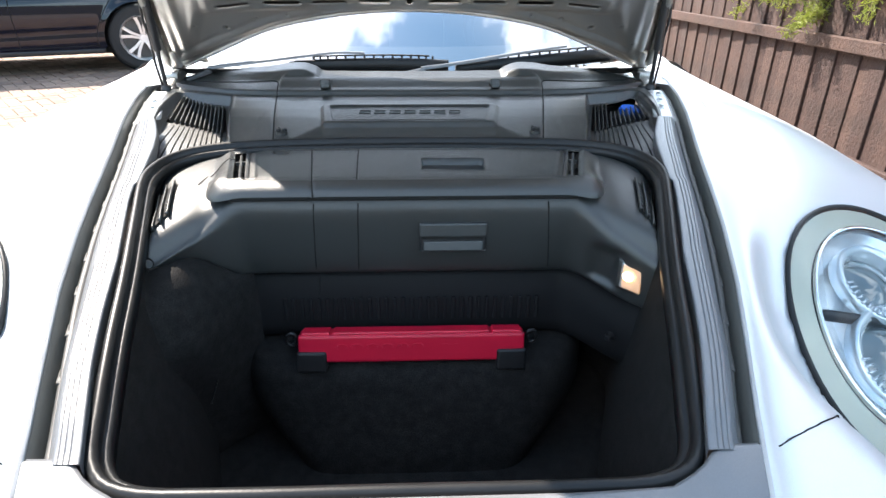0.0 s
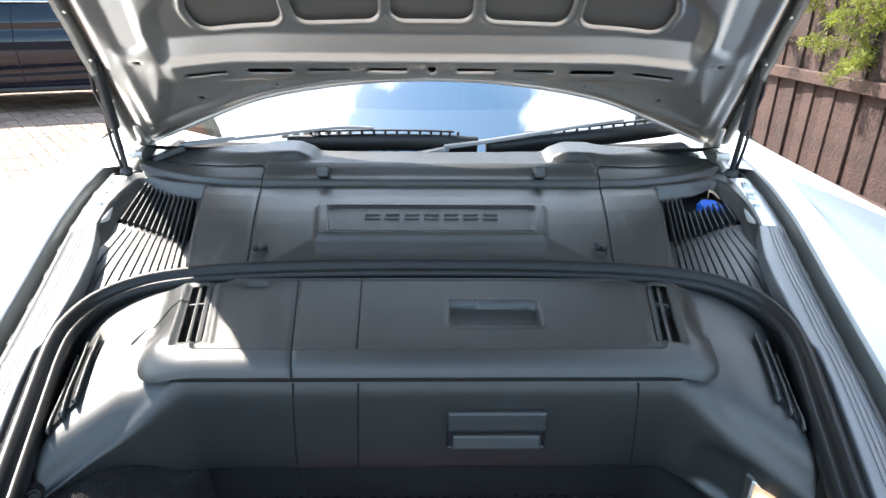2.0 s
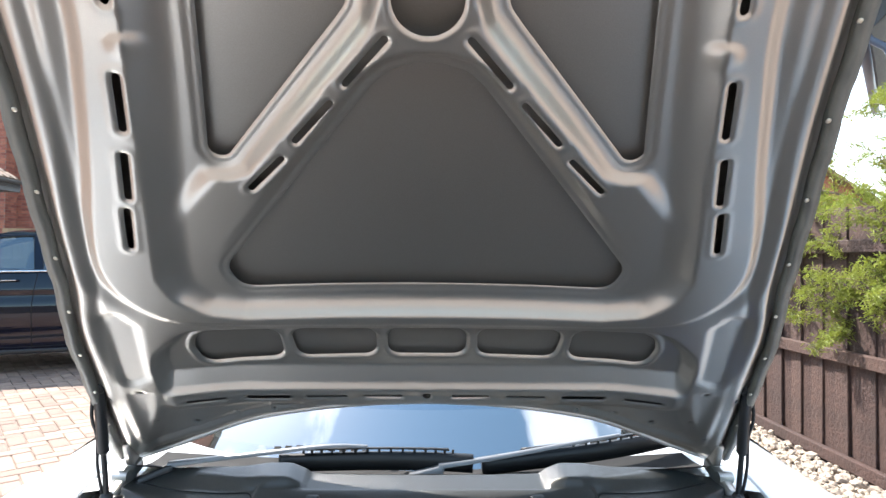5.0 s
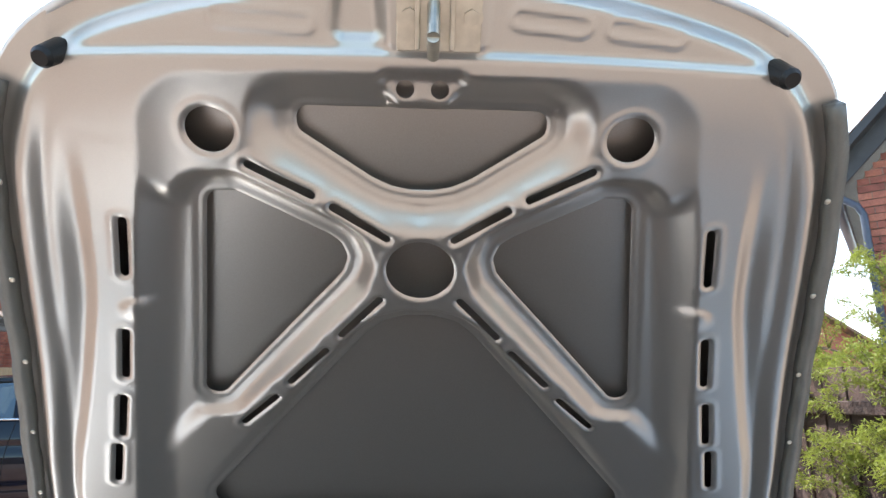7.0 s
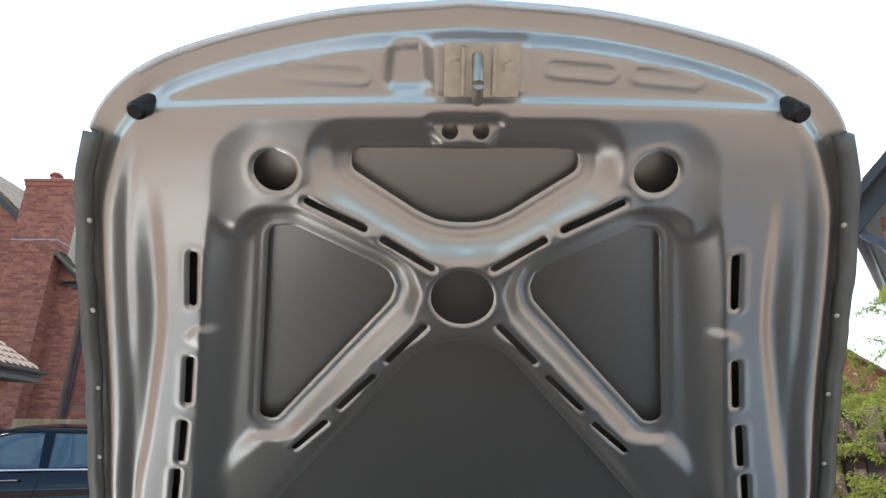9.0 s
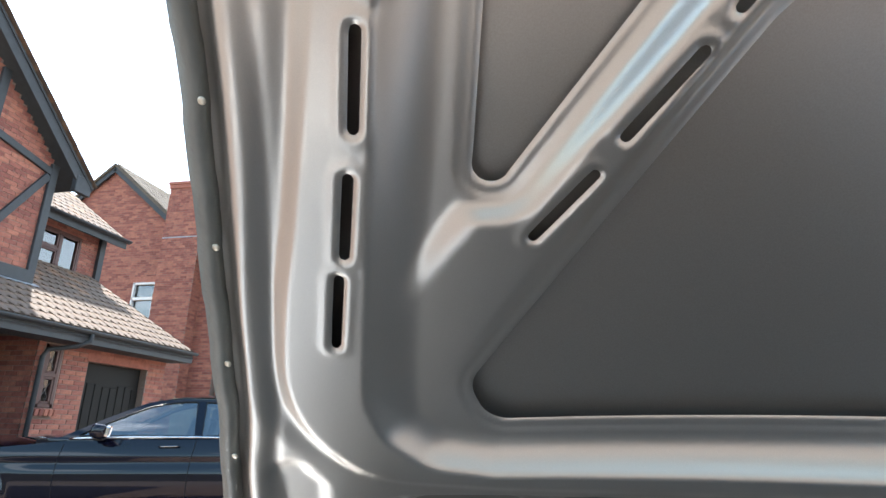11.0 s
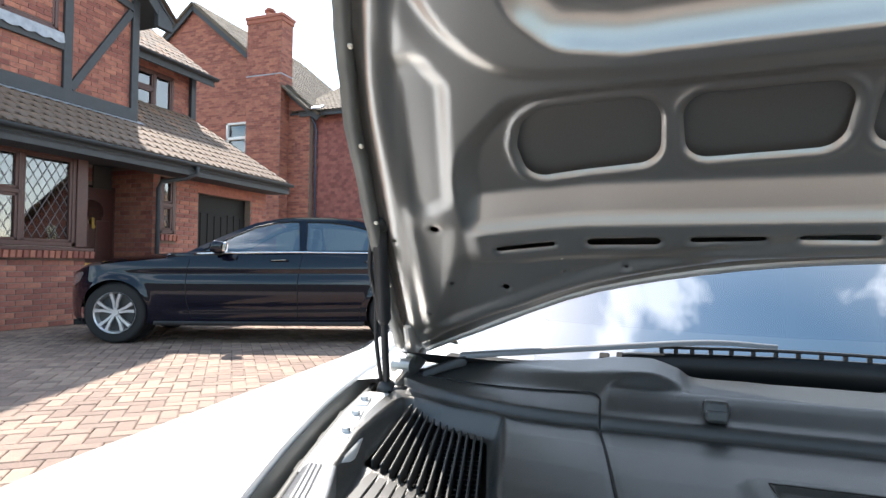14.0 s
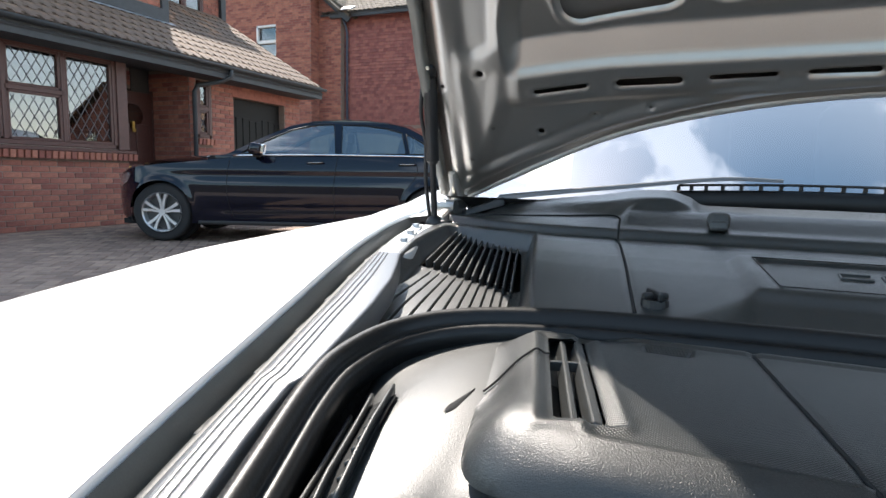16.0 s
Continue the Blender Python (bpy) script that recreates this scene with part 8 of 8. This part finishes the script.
put("windscreen", mesh_of("windscreen", *loft(top_rows(fit_line(scr), 0, (0.05, -0.10))), M["carglass"]), saloon, "dark tinted windscreen")
scr = [(2.5, 1.335, 0.31), (2.75, 1.20, 0.24), (3.02, 1.04, 0.15)]
put("rear_window", mesh_of("rear_window", *loft(top_rows(fit_line(scr), 0, (0.05, 0.04))), M["carglass"]), saloon, "dark rear window")


def house_in(x, z):
    z = np.interp(z, ZN, ZO)
    return 0.075 + 0.235 * np.clip((z - 0.94) / 0.42, 0, 1) ** 1.15


GLASSHOUSE = fit_line([(0.40, 0.915), (0.56, 0.96), (0.88, 1.155), (1.20, 1.325), (1.45, 1.383), (1.75, 1.403), (2.05, 1.400), (2.32, 1.370), (2.55, 1.315), (2.85, 1.155), (3.10, 0.99), (3.0, 0.965), (2.0, 0.945), (1.0, 0.925)])
PANES = [fit_line(q) for q in [[(0.70, 0.975), (0.94, 1.125), (1.22, 1.275), (1.42, 1.330), (1.60, 1.348), (1.66, 1.345), (1.70, 0.988)], [(1.775, 0.990), (1.745, 1.345), (2.0, 1.345), (2.28, 1.312), (2.46, 1.262), (2.52, 1.005)], [(2.565, 1.005), (2.515, 1.245), (2.70, 1.155), (2.86, 1.045), (2.88, 1.010)]]]
for s in (0, 1):
    def laid(V, off):
        return [(x, (y - off) if not s else 1.81 - (y - off), z) for x, z, y in V.tolist()]
    V, F = field(0.50, 3.50, 0.92, 1.46, 0.022, lambda x, z: np.maximum(psdf(x, z, GLASSHOUSE, 0.02), -np.minimum(np.minimum(psdf(x, z, PANES[0], 0.02), psdf(x, z, PANES[1], 0.02)), psdf(x, z, PANES[2], 0.02))), house_in)
    put("window_surround", mesh_of("window_surround", laid(V, 0), F, M["carblack"]), saloon, "black window surround and pillars")
    for k, p in enumerate(PANES):
        V, F = field(0.80, 3.4, 0.95, 1.44, 0.02, lambda x, z: psdf(x, z, p, 0.02) - 0.006, house_in)
        g = put("side_window", mesh_of("side_window", laid(V, -0.006), F, M["carglass"]), saloon, "dark tinted side window")
        g.visible_shadow = False
        ring = [(x, float(house_in(np.array([x]), np.array([z]))[0]) - 0.001, z) for x, z in p]
        ring = [(x, y if not s else 1.81 - y, z) for x, y, z in ring]
        tube("window_rubber", ring, 0.007, M["rubber"], g, True, 6, up=(0, 1, 0))
    sill = [(x, 0.060, float(np.interp(x, (0.86, 1.42, 2.06, 2.70, 3.25), (0.990, 1.012, 1.022, 1.024, 1.022)))) for x in np.linspace(0.86, 3.22, 30)]
    put("chrome_strip", mesh_of("chrome_strip", *sweep([(x, y if not s else 1.81 - y, z) for x, y, z in sill], [(-0.006, -0.010), (-0.006, 0.010), (0.006, 0.010), (0.006, -0.010)]), M["chrome"]), saloon, "bright chrome waist strip")
bm = bmesh.new()
box(bm, (1.9, 0.905, 0.62), (3.9, 1.30, 0.5)); box(bm, (1.35, 0.905, 0.90), (0.5, 1.3, 0.12), None, 0.04)
part("interior", bm, M["leather"], saloon, "dark interior")
for x in (1.95, 2.75):
    for y in (0.48, 1.33):
        bm = bmesh.new(); box(bm, (x, y, 0.98), (0.14, 0.46, 0.5), pose(0, 0, 0, 0, 14), 0.05, 3); box(bm, (x + 0.07, y, 1.27), (0.09, 0.24, 0.16), None, 0.04, 3); part("seat", bm, M["leather"], saloon, "dark seat", True)
# shut lines
for pts in ([(0.60, 0.90), (0.575, 0.70), (0.585, 0.45), (0.63, 0.28)], [(1.735, 0.955), (1.70, 0.70), (1.70, 0.40), (1.70, 0.255)], [(2.62, 0.975), (2.66, 0.80), (2.52, 0.60), (2.42, 0.42), (2.40, 0.27)], [(0.63, 0.275), (1.5, 0.262), (2.40, 0.272)]):
    tube("shut_line", [(x, fl(x, z) - 0.0005, z) for x, z in curve(fit_line(pts), 20)], 0.0035, M["gap"], saloon, n=6, up=(0, 1, 0))
for x in (1.80, 2.84):
    bm = bmesh.new()
    box(bm, (x, fl(x, 0.925) - 0.022, 0.930), (0.20, 0.020, 0.022), pose(0, 0, 0, 0, -2), 0.008, 3)
    hd = part("door_handle", bm, M["carblack"], saloon, "black door handle with a bright edge")
    bm = bmesh.new(); box(bm, (x, fl(x, 0.925) - 0.034, 0.930), (0.16, 0.003, 0.008), pose(0, 0, 0, 0, -2), 0.001, 1); part("bright_edge", bm, M["chrome"], hd)
    bm = bmesh.new(); box(bm, (x, fl(x, 0.925) + 0.002, 0.912), (0.13, 0.01, 0.05), None, 0.004, 2); part("recess", bm, M["gap"], hd)
# door mirror
bm = bmesh.new()
box(bm, (1.17, -0.10, 1.065), (0.15, 0.20, 0.135), pose(0, 0, 0, 0, 8, 8), 0.045, 4)
mir = part("door_mirror", bm, M["carblack"], saloon, "black door mirror with bright glass", True)
bm = bmesh.new(); box(bm, (1.25, -0.10, 1.065), (0.012, 0.165, 0.105), pose(0, 0, 0, 0, 8, 8), 0.02, 2); part("mirror_glass", bm, M["chrome"], mir)
bm = bmesh.new(); box(bm, (1.15, 0.03, 1.005), (0.09, 0.12, 0.04), pose(0, 0, 0, 10), 0.012, 2); part("mirror_foot", bm, M["black"], mir)
# lamps and side sill
V, F = field(-0.66, -0.20, 0.56, 0.84, 0.012, lambda x, z: psdf(x, z, fit_line([(-0.755, 0.60), (-0.70, 0.68), (-0.52, 0.745), (-0.40, 0.750), (-0.48, 0.65), (-0.62, 0.60)]), 0.02), flank)
put("headlamp", mesh_of("headlamp", [(x, y - 0.006, z) for x, z, y in V.tolist()], F, M["headlamp_glass"]), saloon, "clear wraparound headlamp")
V, F = field(3.8, 4.28, 0.66, 1.0, 0.015, lambda x, z: psdf(x, z, fit_line([(3.86, 0.70), (3.87, 0.88), (3.60, 0.90), (3.62, 0.80)]), 0.02), flank)
put("tail_lamp", mesh_of("tail_lamp", [(x, y - 0.006, z) for x, z, y in V.tolist()], F, M["red"]), saloon, "red tail lamp")
bm = bmesh.new(); box(bm, (1.60, 0.06, 0.225), (2.3, 0.06, 0.05), None, 0.015, 2); part("sill_trim", bm, M["black"], saloon, "black sill trim")
bm = bmesh.new(); box(bm, (1.75, 0.9, 0.22), (4.4, 1.5, 0.06)); part("underbody", bm, M["gap"], saloon)


# wheels with five pairs of spokes
def wheel(parent, x, y):
    prof = [(0.0, 0.215), (0.012, 0.225), (0.010, 0.275), (0.006, 0.305), (0.02, 0.326), (0.05, 0.333), (0.16, 0.333), (0.19, 0.326), (0.205, 0.30), (0.205, 0.22)]
    n = 48
    V = [(x + r * math.cos(2 * math.pi * k / n), y + d, 0.335 + r * math.sin(2 * math.pi * k / n)) for k in range(n) for d, r in prof]
    m = len(prof)
    F = [(k * m + j, k * m + j + 1, ((k + 1) % n) * m + j + 1, ((k + 1) % n) * m + j) for k in range(n) for j in range(m - 1)]
    w = put("wheel", mesh_of("wheel", V, F, M["tyre"]), parent, "black tyre on a silver alloy wheel")
    bm = bmesh.new()
    for r0, r1, d0, d1 in ((0.226, 0.212, 0.004, 0.012), (0.212, 0.205, 0.012, 0.10)):
        cyl(bm, (x, y + d0, 0.335), (x, y + d1, 0.335), r0, r1, 48, False)
    part("rim", bm, M["alloy"], w, "silver rim", True)
    bm = bmesh.new(); cyl(bm, (x, y + 0.09, 0.335), (x, y + 0.10, 0.335), 0.21, None, 36); part("brake_disc", bm, M["disc"], w)
    for k in range(5):
        for q in (-1, 1):
            a = 2 * math.pi * k / 5 + 0.3
            bm = bmesh.new()
            pts = [(0.035, 0.010 * q), (0.12, 0.020 * q), (0.20, 0.046 * q), (0.215, 0.050 * q)]
            for i, (p0, p1) in enumerate(zip(pts, pts[1:])):
                wd0, wd1 = 0.010 + 0.004 * i, 0.014 + 0.004 * i
                vv = []
                for (r, t), wd in ((p0, wd0), (p1, wd1)):
                    for e, d in ((-wd, 0.022), (wd, 0.022), (wd, 0.05), (-wd, 0.05)):
                        X, Z = r, t + e
                        vv.append(bm.verts.new((x + X * math.cos(a) - Z * math.sin(a), y + d - 0.012 * (r / 0.2), 0.335 + X * math.sin(a) + Z * math.cos(a))))
                for f in ((0, 1, 5, 4), (1, 2, 6, 5), (2, 3, 7, 6), (3, 0, 4, 7), (0, 3, 2, 1), (4, 5, 6, 7)):
                    bm.faces.new([vv[i2] for i2 in f])
            part("spoke", bm, M["alloy"], w)
    bm = bmesh.new(); cyl(bm, (x, y + 0.012, 0.335), (x, y + 0.05, 0.335), 0.036, 0.05, 24)
    hub = part("hub_cap", bm, M["alloy"], w)
    for k in range(5):
        a = 2 * math.pi * (k + 0.5) / 5 + 0.3
        bm = bmesh.new(); cyl(bm, (x + 0.055 * math.cos(a), y + 0.02, 0.335 + 0.055 * math.sin(a)), (x + 0.055 * math.cos(a), y + 0.035, 0.335 + 0.055 * math.sin(a)), 0.011, None, 8); part("wheel_bolt", bm, M["disc"], hub)
    bm = bmesh.new(); cyl(bm, (x, y + 0.16, 0.335), (x, y + 0.28, 0.335), 0.37, None, 32); part("arch_liner", bm, M["gap"], parent)
    return w


wheel(saloon, 0.04, 0.03)
wheel(saloon, 3.13, 0.03)
for x in (0.04, 3.13):
    bm = bmesh.new(); cyl(bm, (x, 1.58, 0.335), (x, 1.78, 0.335), 0.333, None, 36); part("far_wheel", bm, M["tyre"], saloon, "black tyre")

# ---- single pavers of the drive, laid in herringbone ----
drive = thing("block_paving", "pinkish clay block paving laid in herringbone", "paving")
tagged(drive, kind="structure")
PR = pose(0, 0, 0, 0, 0, 40)
shared = []
def paver_shape(w, l):
    e, c = 0.0025, 0.006
    x0, x1, y0, y1 = e, w - e, e, l - e
    vs = [(x0, y0, -0.03), (x1, y0, -0.03), (x1, y1, -0.03), (x0, y1, -0.03), (x0, y0, -0.005), (x1, y0, -0.005), (x1, y1, -0.005), (x0, y1, -0.005), (x0 + c, y0 + c, 0), (x1 - c, y0 + c, 0), (x1 - c, y1 - c, 0), (x0 + c, y1 - c, 0)]
    fs = [(i, (i + 1) % 4, 4 + (i + 1) % 4, 4 + i) for i in range(4)] + [(4 + i, 4 + (i + 1) % 4, 8 + (i + 1) % 4, 8 + i) for i in range(4)] + [(8, 9, 10, 11)]
    return vs, fs
SH = {0: paver_shape(0.2, 0.1), 3: paver_shape(0.1, 0.2)}
ME = {k: mesh_of("paver", *SH[k], M["paver"], False) for k in SH}
rnd = random.Random(2)
V, F = [], []
for i in range(-110, 120):
    for j in range(-20, 180):
        t = (i - j) % 4
        if t not in (0, 3):
            continue
        p = PR @ Vector((i * 0.1, j * 0.1, 0))
        if not (-9.2 < p.x < 1.8 and -0.5 < p.y < 13.2) or (p.x < -7.95 and not (6.6 < p.y < 7.8)) or (p.x > -0.9 and p.y > 0.3):
            continue
        m = Matrix.Translation((p.x, p.y, rnd.uniform(-0.0025, 0.001))) @ PR @ pose(0, 0, 0, rnd.uniform(-0.5, 0.5), rnd.uniform(-0.5, 0.5))
        if -3.5 < p.x < -1.75 and 2.6 < p.y < 5.3:
            ob = new("paver", ME[t]); ob.parent = drive; ob.matrix_world = m
        else:
            c = len(V)
            V += [m @ Vector(v) for v in SH[t][0]]
            F += [tuple(c + q for q in f) for f in SH[t][1]]
tagged(put("pavers", mesh_of("pavers", V, F, M["paver_far"], False), drive), kind="stuff")

# ---- single bricks of the nearest walls ----
brickwork(wall_part, (WX, Y0, 0), (0, 1, 0), (1, 0, 0), 2.98, 0.93, (), None, True)
brickwork(wall_part, (WX, Y0 + 4.15, 0), (0, 1, 0), (1, 0, 0), 1.0, 2.40, [(0.13, 0.49, 1.24, 2.32)], None, True)
brickwork(house, (WX, Y0, 1.05), (0, 1, 0), (1, 0, 0), 2.98, 1.4, [(0.5, 2.9, -0.1, 1.33)])
brickwork(house, (WX, Y0 + 5.15, 0), (0, 1, 0), (1, 0, 0), 1.93, 2.40, [(0.0, 1.44, -0.1, 2.15)])
